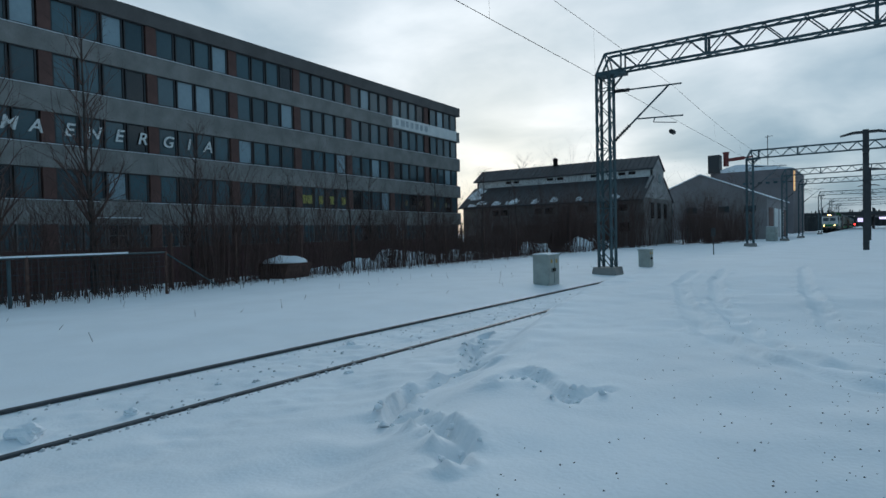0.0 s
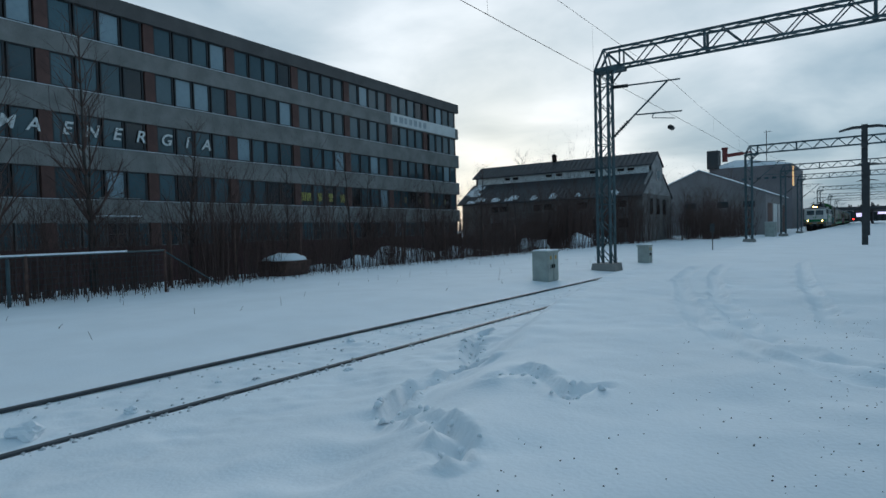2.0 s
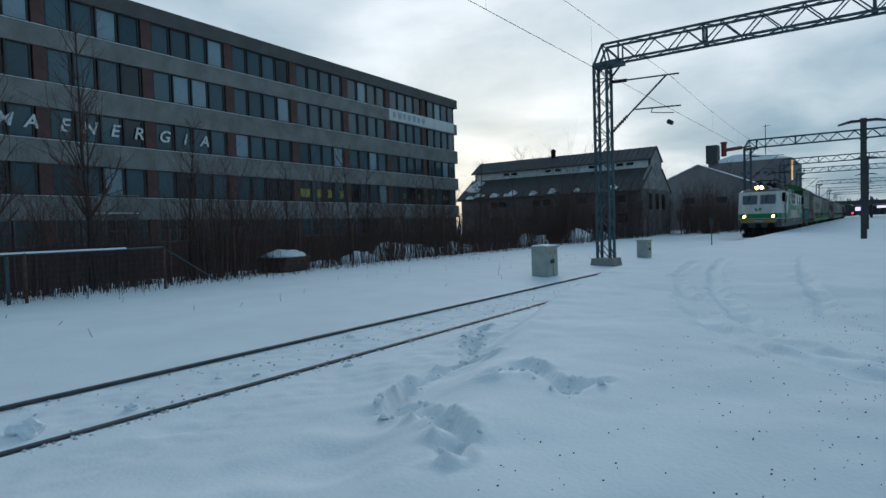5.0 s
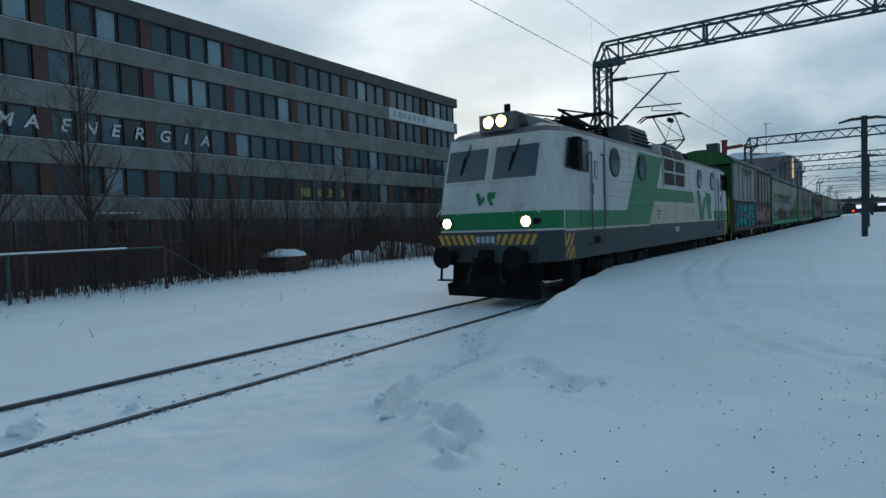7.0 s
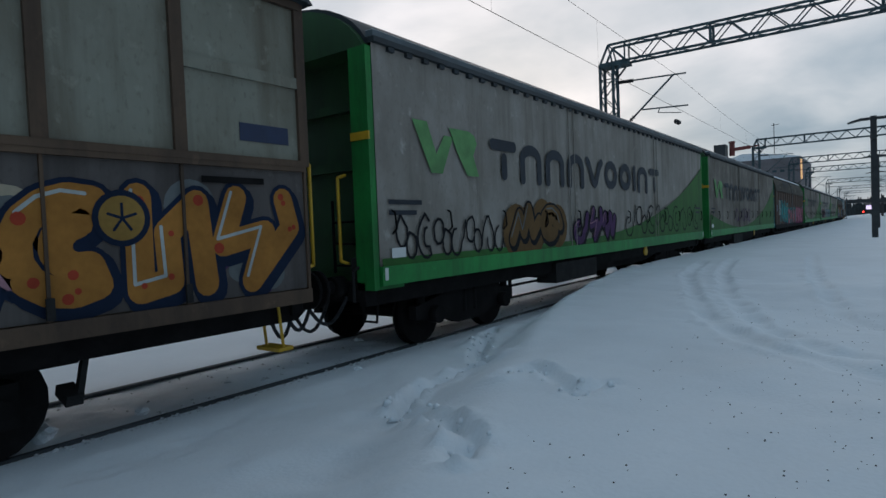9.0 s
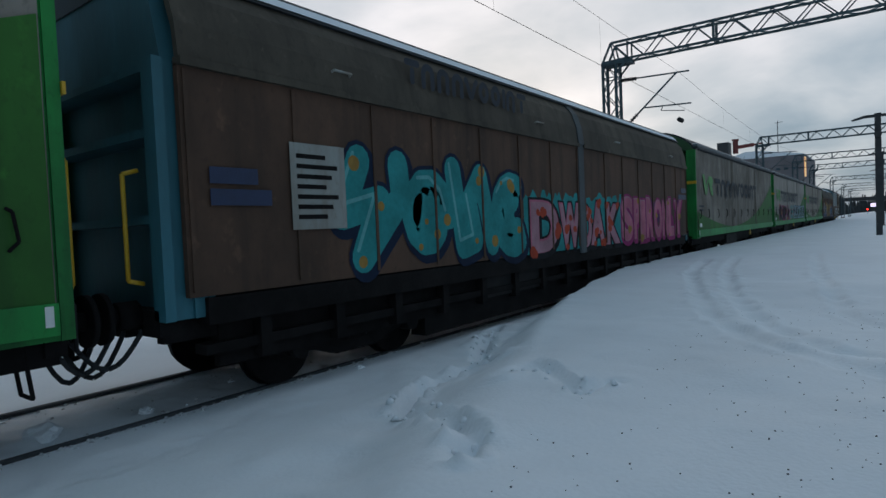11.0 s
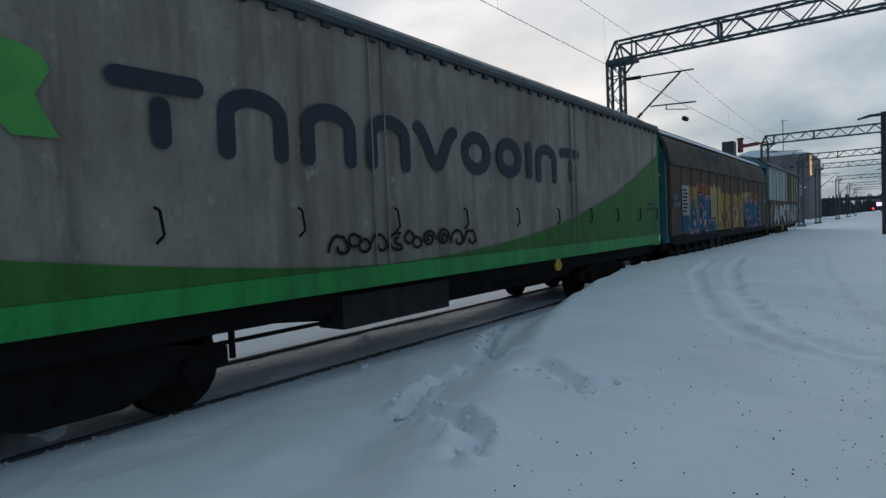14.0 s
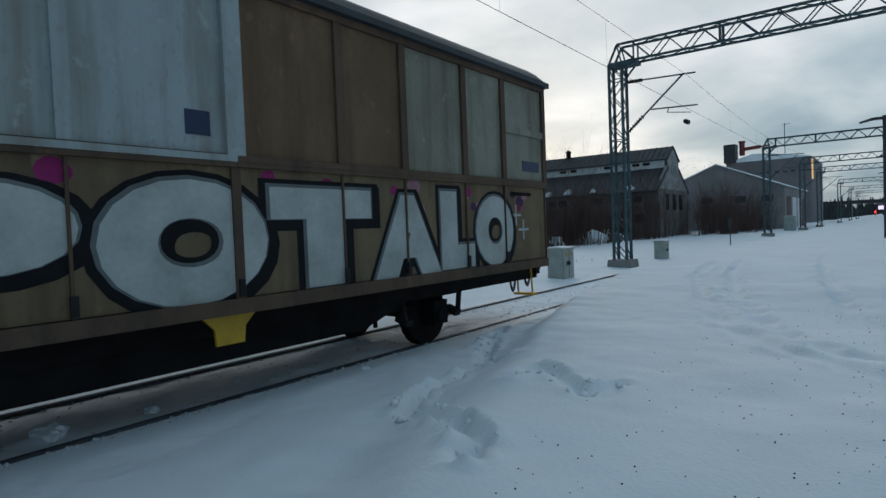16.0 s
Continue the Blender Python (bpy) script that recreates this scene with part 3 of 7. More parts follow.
# ---- barn, hall and tower ----
def make_barn():
    B = thing("old_goods_shed", "old plaster shed with dark raised sheet roof", "shed")
    x0, x1, y0, y1 = -43.5, -19.8, 65.0, 76.5
    ym = (y0 + y1) / 2
    bm = bmesh.new()
    box(bm, x0, x1, y0, y1, -1.8, 5.3)
    part("wall", bm, M["boards"], B)
    # gable with stepped roof
    gable = [(y0, 5.3), (y0 + 3.6, 8.0), (y0 + 3.6, 8.6), (ym, 10.2), (y1 - 3.6, 8.6), (y1 - 3.6, 8.0), (y1, 5.3)]
    for xa in (x0, x1 - 0.3):
        bm = bmesh.new()
        prism(bm, gable, "x", xa, xa + 0.3)
        part("gable", bm, M["stonewhite"], B, "patched pale gable wall")
    for s in (0, 1):
        f = (lambda v: v) if s == 0 else (lambda v: y0 + y1 - v)
        bm = bmesh.new()
        prism(bm, [(f(y0 - 0.5), 4.95), (f(y0 + 3.7), 7.72), (f(y0 + 3.7), 7.86), (f(y0 - 0.5), 5.1)], "x", x0 - 0.5, x1 + 0.12)
        low = part("lower_roof", bm, M["roofsheet"], B, "dark seamed sheet roof")
        bm = bmesh.new()
        bar(bm, (0, f(y0 - 0.5), 5.13), (0, f(y0 + 3.7), 7.89), 0.06, 0.07)
        seam = mesh_of("seam", bm, M["roofsheet"])
        for i in range(40):
            share("seam", seam, low, pose(x0 + i * (x1 - x0) / 39, 0, 0))
        bm = bmesh.new()
        prism(bm, [(f(y0 + 3.35), 8.62), (f(ym), 10.2), (f(ym), 10.35), (f(y0 + 3.35), 8.76)], "x", x0 - 0.5, x1 + 0.12)
        high = part("upper_roof", bm, M["roofsheet"], B, "dark seamed sheet roof")
        bm = bmesh.new()
        bar(bm, (0, f(y0 + 3.35), 8.79), (0, f(ym), 10.38), 0.06, 0.07)
        seam = mesh_of("seam", bm, M["roofsheet"])
        for i in range(40):
            share("seam", seam, high, pose(x0 + i * (x1 - x0) / 39, 0, 0))
        bm = bmesh.new()
        box(bm, x0 + 0.1, x1 - 0.1, *sorted((f(y0 + 3.6), f(y0 + 3.8))), 7.6, 8.8)
        part("clerestory", bm, M["white"], B, "white clerestory strip")
    # remains of snow on the lower slope
    rs = random.Random(4)
    for k in range(16):
        xx, v = (rs.uniform(x0, x1), rs.uniform(0.0, 0.10)) if k > 4 else (rs.choice((x0 - 0.2, x1 - 1.5)) + rs.uniform(0, 0.8), rs.uniform(0.2, 0.8))
        w, h = rs.uniform(0.5, 1.6), rs.uniform(0.10, 0.22) if k > 4 else 0.3
        bm = bmesh.new()
        for i in range(2):
            a0, a1 = v, min(1.0, v + h * (1 - 0.4 * i))
            prism(bm, [(y0 - 0.5 + 4.2 * a0, 5.14 + 2.75 * a0), (y0 - 0.5 + 4.2 * a1, 5.14 + 2.75 * a1), (y0 - 0.5 + 4.2 * a1, 5.20 + 2.75 * a1), (y0 - 0.5 + 4.2 * a0, 5.24 + 2.75 * a0)], "x", xx + w * 0.55 * i, xx + w * (0.55 + 0.45 * i))
        part("roof_snow", bm, M["snow"], B, "leftover patch of snow")
    bm = bmesh.new()
    tube(bm, (-32.8, ym, 10.2), (-32.8, ym, 11.0), 0.3, 10)
    tube(bm, (-32.8, ym, 11.0), (-32.8, ym, 11.3), 0.42, 10, r2=0.1)
    part("roof_vent", bm, M["dark"], B)
    for xw in (-39, -37.8, -33, -31.6, -27.2, -23.8, -22.6):
        bm = bmesh.new()
        box(bm, xw, xw + 1.0, y0 - 0.03, y0 + 0.2, 3.9, 4.6)
        part("window", bm, M["darkpane"], B)
        bm = bmesh.new()
        box(bm, xw, xw + 0.8, y0 + 3.55, y0 + 3.7, 8.2, 8.5)
        part("window", bm, M["darkpane"], B)
    for xw in (-39, -34, -26, -23):
        bm = bmesh.new()
        box(bm, xw, xw + 1.6, y0 - 0.03, y0 + 0.2, 1.6, 2.6)
        part("window", bm, M["darkpane"], B)
    bm = bmesh.new()
    tube(bm, (x1 - 0.05, ym, 7.6), (x1 + 0.10, ym, 7.6), 0.85, 24)
    rw = part("round_window", bm, M["stonewhite"], B, "round gable window in a pale surround")
    bm = bmesh.new()
    tube(bm, (x1 + 0.09, ym, 7.6), (x1 + 0.12, ym, 7.6), 0.55, 24)
    part("pane", bm, M["darkpane"], rw)
    for ya in (ym - 3.2, ym - 0.6, ym + 2.0):
        bm = bmesh.new()
        box(bm, x1 - 0.1, x1 + 0.04, ya, ya + 1.2, 3.0, 4.8)
        part("window", bm, M["darkpane"], B)


make_barn()


def make_hall():
    B = thing("warehouse_hall", "pale clad warehouse hall with shallow gable roof", "building")
    x0, x1, y0, y1, xr = -29.2, -11.6, 95.0, 121.0, -20.4
    bm = bmesh.new()
    prism(bm, [(x0, -0.5), (x1, -0.5), (x1, 6.1), (xr, 9.8), (x0, 6.1)], "y", y0, y1)
    part("wall", bm, M["hall"], B)
    for xa, za, xb, zb in ((xr, 9.8, x1 + 0.4, 5.93), (xr, 9.8, x0 - 0.4, 5.93)):
        bm = bmesh.new()
        prism(bm, [(xa, za), (xb, zb), (xb, zb + 0.12), (xa, za + 0.12)], "y", y0 - 0.4, y1 + 0.3)
        part("roof", bm, M["snow"], B, "snow-covered roof slope")
    for i in range(4):
        bm = bmesh.new()
        box(bm, x1 - 0.1, x1 + 0.05, y0 + 2 + i * 6.2, y0 + 6.6 + i * 6.2, 0, 4.6)
        part("loading_door", bm, M["white" if i % 3 else "pier"], B)
    for xw in (-26, -22.5, -18, -14.5):
        bm = bmesh.new()
        box(bm, xw, xw + 1.5, y0 - 0.05, y0 + 0.1, 4.0, 4.9)
        part("window", bm, M["pane"], B)


make_hall()


def make_tower():
    B = thing("grain_mill", "tall grey rendered mill building with snowy roof", "building")
    x0, x1, y0, y1 = -33.0, -14.5, 165.0, 195.0
    bm = bmesh.new()
    box(bm, x0, x1, y0, y1, -0.5, 15.8)
    part("wall", bm, M["tower"], B)
    bm = bmesh.new()
    prism(bm, [(x0 - 0.3, 15.8), (x1 + 0.3, 15.8), (x1 - 1, 16.1), (-24, 17.5), (-27, 17.6), (x0 + 1, 16.1)], "y", y0 - 0.3, y1)
    part("roof", bm, M["snow"], B, "snow-covered roof")
    for a in range(6):
        bm = bmesh.new()
        box(bm, -25.5 + a * 1.7, -24.6 + a * 1.7, y0 - 0.06, y0 + 0.1, 12.4, 12.9)
        part("window", bm, M["pane"], B)
    bm = bmesh.new()
    box(bm, -33.3, -30.6, y0 - 1.5, y0 + 2, 15.8, 20.4)
    part("flue_box", bm, M["dark2"], B, "dark boxy roof stack", bevel=0.05)
    bm = bmesh.new()
    bar(bm, (-29.2, y0 - 0.5, 17.4), (-29.2, y0 - 0.5, 20.6), 0.9, 0.9)
    tube(bm, (-29.2, y0 - 0.5, 20.6), (-29.2, y0 - 0.5, 21.0), 0.8, 12)
    bar(bm, (-29.2, y0 - 0.5, 18.9), (-25.0, y0 - 0.5, 19.2), 0.8, 0.8)
    bar(bm, (-25.0, y0 - 0.5, 19.2), (-23.0, y0 - 0.5, 19.4), 0.35, 0.35)
    part("conveyor_bridge", bm, M["mill_red"], B, "red-brown roof conveyor")
    bm = bmesh.new()
    bar(bm, (-20, y0 + 1, 17), (-20, y0 + 1, 24.5), 0.12, 0.12)
    bar(bm, (-20.6, y0 + 1, 24.0), (-18.9, y0 + 1, 24.2), 0.1, 0.1)
    part("aerial_mast", bm, M["dark2"], B)
    # added glowing strip: stands in for orange lamplight falling on the wall corner
    bm = bmesh.new()
    box(bm, -14.5, -14.3, y0 + 0.5, y0 + 2.6, 10.5, 15.2)
    part("lit_wall_strip", bm, M["warm_wall"], B, "added glowing strip for the orange light on the wall corner")


M["dark2"] = material("dark_grey_paint", (0.05, 0.052, 0.055), 0.6, 0.2, 0.3)
M["mill_red"] = material("mill_red_paint", (0.20, 0.045, 0.04), 0.7)
# emission that imitates lamplight on the mill wall
M["warm_wall"] = glowing("warm_wall_glow", (1.0, 0.55, 0.22), 0.55)
make_tower()


# ---- platform lamps ----
def make_lamp():
    Lm = thing("platform_lamp", "grey twin-armed platform lamp on a square post", "lamp", "platform lamps", at=pose(-0.05, 34.2, 0.5))
    bm = bmesh.new()
    prism(bm, [(-0.125, -0.125), (0.125, -0.125), (0.125, 0.125), (-0.125, 0.125)], "z", -0.3, 5.72)
    part("post", bm, M["dark2"], Lm, bevel=0.02)
    for s in (-1, 1):
        bm = bmesh.new()
        prism(bm, [(s * 0.11, 5.56), (s * 0.5, 5.56), (s * 1.0, 5.47), (s * 1.0, 5.52), (s * 0.5, 5.66), (s * 0.11, 5.66)], "y", -0.17, 0.17)
        part("lamp_head", bm, M["dark2"], Lm, bevel=0.015)
    bm = bmesh.new()
    tube(bm, (0, -0.15, 4.75), (0, -0.32, 4.75), 0.15, 14)
    tube(bm, (0, -0.32, 4.75), (0, -0.33, 4.75), 0.12, 14)
    part("loudspeaker", bm, M["dark2"], Lm)
    return Lm


lamp = make_lamp()
for y in (57, 80, 104, 128, 152):
    copy_thing(lamp, pose(0.12, y, 0.5))


# ---- trackside cabinets ----
def make_cabinet(x, y, w, d, h, rz=0, label="grey-green steel trackside cabinet standing in snow"):
    C = thing("trackside_cabinet", label, "cabinet", "trackside cabinets", at=pose(x, y, -0.1, 0, 0, rz))
    bm = bmesh.new()
    box(bm, -w / 2, w / 2, -d / 2, d / 2, 0, h)
    part("body", bm, M["cabinet"], C, bevel=0.02)
    bm = bmesh.new()
    box(bm, -w / 2 - 0.04, w / 2 + 0.04, -d / 2 - 0.04, d / 2 + 0.04, h + 0.004, h + 0.06)
    part("lid", bm, M["cabinet"], C, bevel=0.015)
    for i in range(2):
        bm = bmesh.new()
        box(bm, w / 2, w / 2 + 0.02, -d / 2 + 0.05 + i * d / 2, -0.03 + i * d / 2, 0.1, h - 0.06)
        door = part("door", bm, M["cabinet"], C, bevel=0.006)
        bm = bmesh.new()
        box(bm, w / 2 + 0.02, w / 2 + 0.05, -0.1 + i * 0.14, -0.06 + i * 0.14, h * 0.5, h * 0.62)
        part("handle", bm, M["dark"], door)
    for i, key in enumerate(("sticker", "sticker", "sign_grey")):
        bm = bmesh.new()
        yy = -d * 0.22 + i * d * 0.44 if i < 2 else -d * 0.2
        zz = h * 0.78 if i < 2 else h * 0.48
        box(bm, w / 2 + 0.021, w / 2 + 0.024, yy - 0.06, yy + 0.06, zz, zz + 0.13)
        part("warning_sticker", bm, M[key], C)
    bm = bmesh.new()
    prism(bm, [(-w / 2, h + 0.065), (w / 2, h + 0.065), (w * 0.4, h + 0.10), (-w * 0.4, h + 0.11)], "y", -d / 2, d / 2)
    part("snow_cap", bm, M["snow"], C)
    return C


M["sticker"] = material("orange_yellow_sticker", (0.45, 0.28, 0.04), 0.6)
M["sign_grey"] = material("grey_sticker", (0.16, 0.18, 0.17), 0.6)
make_cabinet(-8.85, 18.2, 0.55, 0.85, 1.02)
make_cabinet(-8.65, 28.6, 0.5, 0.62, 0.85)
make_cabinet(-9.5, 82.0, 1.0, 2.4, 1.8)

# ---- the train ----
def rust(name, color, dirt, rough=0.6, amount=0.5):
    return material(name, color, rough, 0.0, 0.2, 1.3, 16, 0.15, tint=dirt, stretch=(1, 1, 0.35))


M.update(
        loco_green=rust("green_loco_paint", (0.008, 0.175, 0.05), (0.007, 0.135, 0.04), 0.45),
    loco_grey=rust("blue_grey_loco_skirt", (0.031, 0.040, 0.046), (0.018, 0.021, 0.023), 0.55),
    loco_roof=rust("grey_loco_roof", (0.15, 0.155, 0.165), (0.08, 0.08, 0.085), 0.6),
    hazard_yellow=material("worn_yellow_paint", (0.62, 0.36, 0.03), 0.6, vary=0.3),
    hazard_grey=material("dark_grey_stripe", (0.07, 0.075, 0.08), 0.6),
    navy=material("dark_navy_print", (0.013, 0.021, 0.034), 0.7, vary=0.35, scale=3, grain=25),
    pale_green=material("faded_green_print", (0.07, 0.33, 0.06), 0.7, vary=0.25, scale=3),
    wagon_roof=rust("dark_blue_wagon_roof", (0.032, 0.042, 0.05), (0.022, 0.026, 0.03), 0.65),
    wagon_blue=rust("turquoise_blue_wagon_end", (0.03, 0.15, 0.19), (0.02, 0.09, 0.11), 0.6),
    hand_yellow=material("yellow_handrail_paint", (0.65, 0.38, 0.02), 0.5, vary=0.2),
    deep_green=rust("dark_green_wagon_end", (0.03, 0.11, 0.03), (0.02, 0.06, 0.02), 0.6),
)


def wheelset(bm, y, r=0.46, mi=0):
    for s in (-1, 1):
        x = s * 0.80
        tube(bm, (x - 0.065, y, r), (x + 0.065, y, r), r, 20, mi)
        tube(bm, (x - s * 0.065, y, r), (x - s * 0.09, y, r), r + 0.03, 20, mi)
        tube(bm, (x + s * 0.06, y, r), (x + s * 0.12, y, r), 0.16, 12, mi)
    tube(bm, (-0.8, y, r), (0.8, y, r), 0.09, 10, mi)


def axle(parent, y, r=0.46):
    bm = bmesh.new()
    wheelset(bm, y, r)
    part("wheelset", bm, M["dark"], parent)
    for s in (-1, 1):
        bm = bmesh.new()
        x = s * 1.02
        box(bm, x - 0.12, x + 0.12, y - 0.16, y + 0.16, r - 0.14, r + 0.22)
        tube(bm, (x, y, r), (x + s * 0.17, y, r), 0.12, 10)
        for i in range(5):
            bar(bm, (x, y - 0.62 + 0.06 * i, r + 0.28 + 0.02 * i), (x, y + 0.62 - 0.06 * i, r + 0.28 + 0.02 * i), 0.11, 0.018)
        part("axle_box", bm, M["dark"], parent, bevel=0.0)


def bogie(parent, y, half=0.92, r=0.46):
    for e in (-half, half):
        bm = bmesh.new()
        wheelset(bm, y + e, r)
        part("wheelset", bm, M["dark"], parent)
    bm = bmesh.new()
    for s in (-1, 1):
        x = s * 1.05
        prism(bm, [(y - half - 0.42, 0.42), (y - half + 0.3, 0.36), (y - 0.35, 0.24), (y + 0.35, 0.24), (y + half - 0.3, 0.36), (y + half + 0.42, 0.42),
                   (y + half + 0.42, 0.62), (y + 0.45, 0.80), (y - 0.45, 0.80), (y - half - 0.42, 0.62)], "x", x - 0.07, x + 0.07)
        for e in (-half, half):
            tube(bm, (x, y + e, r), (x + s * 0.2, y + e, r), 0.13, 10)
            for k in (-0.22, 0.22):
                tube(bm, (x, y + e + k, 0.58), (x, y + e + k, 0.86), 0.07, 8)
        for k in (-0.15, 0.15):
            tube(bm, (x, y + k, 0.4), (x, y + k, 0.78), 0.09, 8)
    box(bm, -1.0, 1.0, y - 0.25, y + 0.25, 0.45, 0.75)
    part("bogie_frame", bm, M["dark"], parent)


def buffers(parent, y, s, mat="dark"):
    for x in (-0.875, 0.875):
        bm = bmesh.new()
        tube(bm, (x, y, 1.05), (x, y + s * 0.42, 1.05), 0.09, 10)
        tube(bm, (x, y + s * 0.42, 1.05), (x, y + s * 0.47, 1.05), 0.24, 16)
        tube(bm, (x, y, 1.05), (x, y + s * 0.2, 1.05), 0.14, 10)
        part("buffer", bm, M[mat], parent)
    bm = bmesh.new()
    tube(bm, (0, y - s * 0.1, 1.0), (0, y + s * 0.5, 1.0), 0.06, 8)
    tube(bm, (0, y + s * 0.5, 1.0), (0, y + s * 0.5, 0.6), 0.04, 8)
    P = [(0.45, y + s * 0.02, 0.95)] + [(0.45 - 0.08 * i, y + s * (0.1 + 0.09 * i), 0.95 - 0.35 * math.sin(i / 6 * math.pi)) for i in range(7)]
    path(bm, P, 0.025, 6)
    part("coupling", bm, M["dark"], parent)


def outline(bm, pts, x, t=0.004, mi=0):
    """A flat shape in the plane of the wagon side: pts are (y, z)."""
    prism(bm, pts, "x", x, x + t, mi)


def make_underframe(V, L, two_axle):
    for s in (-1, 1):
        bm = bmesh.new()
        box(bm, s * 1.2 - 0.06, s * 1.2 + 0.06, 0.05, L - 0.05, 0.78, 1.06)
        part("sole_bar", bm, M["dark"], V)
    for a, b in ((0.0, 0.16), (L - 0.16, L)):
        bm = bmesh.new()
        box(bm, -1.3, 1.3, a, b, 0.85, 1.1)
        part("headstock", bm, M["dark"], V)
    bm = bmesh.new()
    box(bm, -0.3, 0.3, 0.16, L - 0.16, 0.75, 1.05)
    for i in range(6):
        y = 1.2 + (L - 2.4) * i / 5
        box(bm, -1.14, 1.14, y - 0.06, y + 0.06, 0.8, 1.04)
    part("centre_sill", bm, M["dark"], V)
    # brake gear: rods, cylinder and hoses
    bm = bmesh.new()
    tube(bm, (0.95, 3.4, 0.62), (0.95, L - 3.4, 0.62), 0.025, 6)
    tube(bm, (0.6, L * 0.40, 0.68), (0.6, L * 0.40 + 0.7, 0.68), 0.17, 12)
    tube(bm, (0.7, L * 0.62, 0.66), (0.7, L * 0.62 + 1.1, 0.66), 0.2, 12)
    for y in (4.2, L - 4.2):
        bar(bm, (1.0, y, 0.95), (1.0, y, 0.45), 0.06, 0.05)
    part("brake_rigging", bm, M["dark"], V)
    if two_axle:
        for s in (-1, 1):
            bm = bmesh.new()
            prism(bm, [(3.6, 0.8), (L - 3.6, 0.8), (L - 4.6, 0.5), (4.6, 0.5)], "x", s * 1.16 - 0.03, s * 1.16 + 0.03)
            part("truss_plate", bm, M["dark"], V)
    if two_axle:
        axle(V, 2.3); axle(V, L - 2.9)
    else:
        bogie(V, 2.65, 1.0); bogie(V, L - 3.3, 1.0)
        bm = bmesh.new()
        box(bm, 0.9, 1.34, 5.5, 7.65, 0.56, 0.97)
        part("equipment_box", bm, M["sooty_box"], V, bevel=0.02)
        bm = bmesh.new()
        for s in (-1, 1):
            prism(bm, [(4.3, 0.8), (L - 4.3, 0.8), (L - 6, 0.6), (6, 0.6)], "x", s * 1.1 - 0.03, s * 1.1 + 0.03)
        part("truss_rod", bm, M["dark"], V)
    buffers(V, 0, -1); buffers(V, L, 1)
    for a, s in ((0.0, -1), (L, 1)):
        for x, drop in ((0.62, 0.42), (0.95, 0.30)):
            bm = bmesh.new()
            path(bm, [(x, a, 0.92)] + [(x - 0.02 * i, a + s * 0.07 * i, 0.88 - drop * math.sin(i / 8 * math.pi)) for i in range(9)], 0.024, 6)
            tube(bm, (x, a - s * 0.12, 0.92), (x, a, 0.92), 0.05, 8)
            part("brake_hose", bm, M["rubber"], V)
    for y in (2.3, L - 2.9) if two_axle else ():
        for e in (-0.75, 0.75):
            bm = bmesh.new()
            bar(bm, (0.98, y + e, 0.98), (0.98, y + e * 0.86, 0.42), 0.07, 0.05)
            bar(bm, (0.80, y + e * 0.80, 0.48), (1.02, y + e * 0.80, 0.40), 0.14, 0.10)
            part("brake_shoe", bm, M["sooty_box"], V)


def roof_profile(w, z, rise, n=10, thick=0.06):
    top = [(w * math.sin(a), z + rise * (math.cos(a) - math.cos(1.2)) / (1 - math.cos(1.2))) for a in [(-1.2 + 2.4 * i / n) for i in range(n + 1)]]
    k = w / max(p[0] for p in top)
    top = [(p[0] * k, p[1]) for p in top]
    return top


def handrail(bm, x, y, z0, z1, out=0.22, mi=0):
    path(bm, [(x, y, z0), (x, y - out, z0 + 0.04), (x, y - out, z1 - 0.04), (x, y, z1)], 0.022, 6, mi)



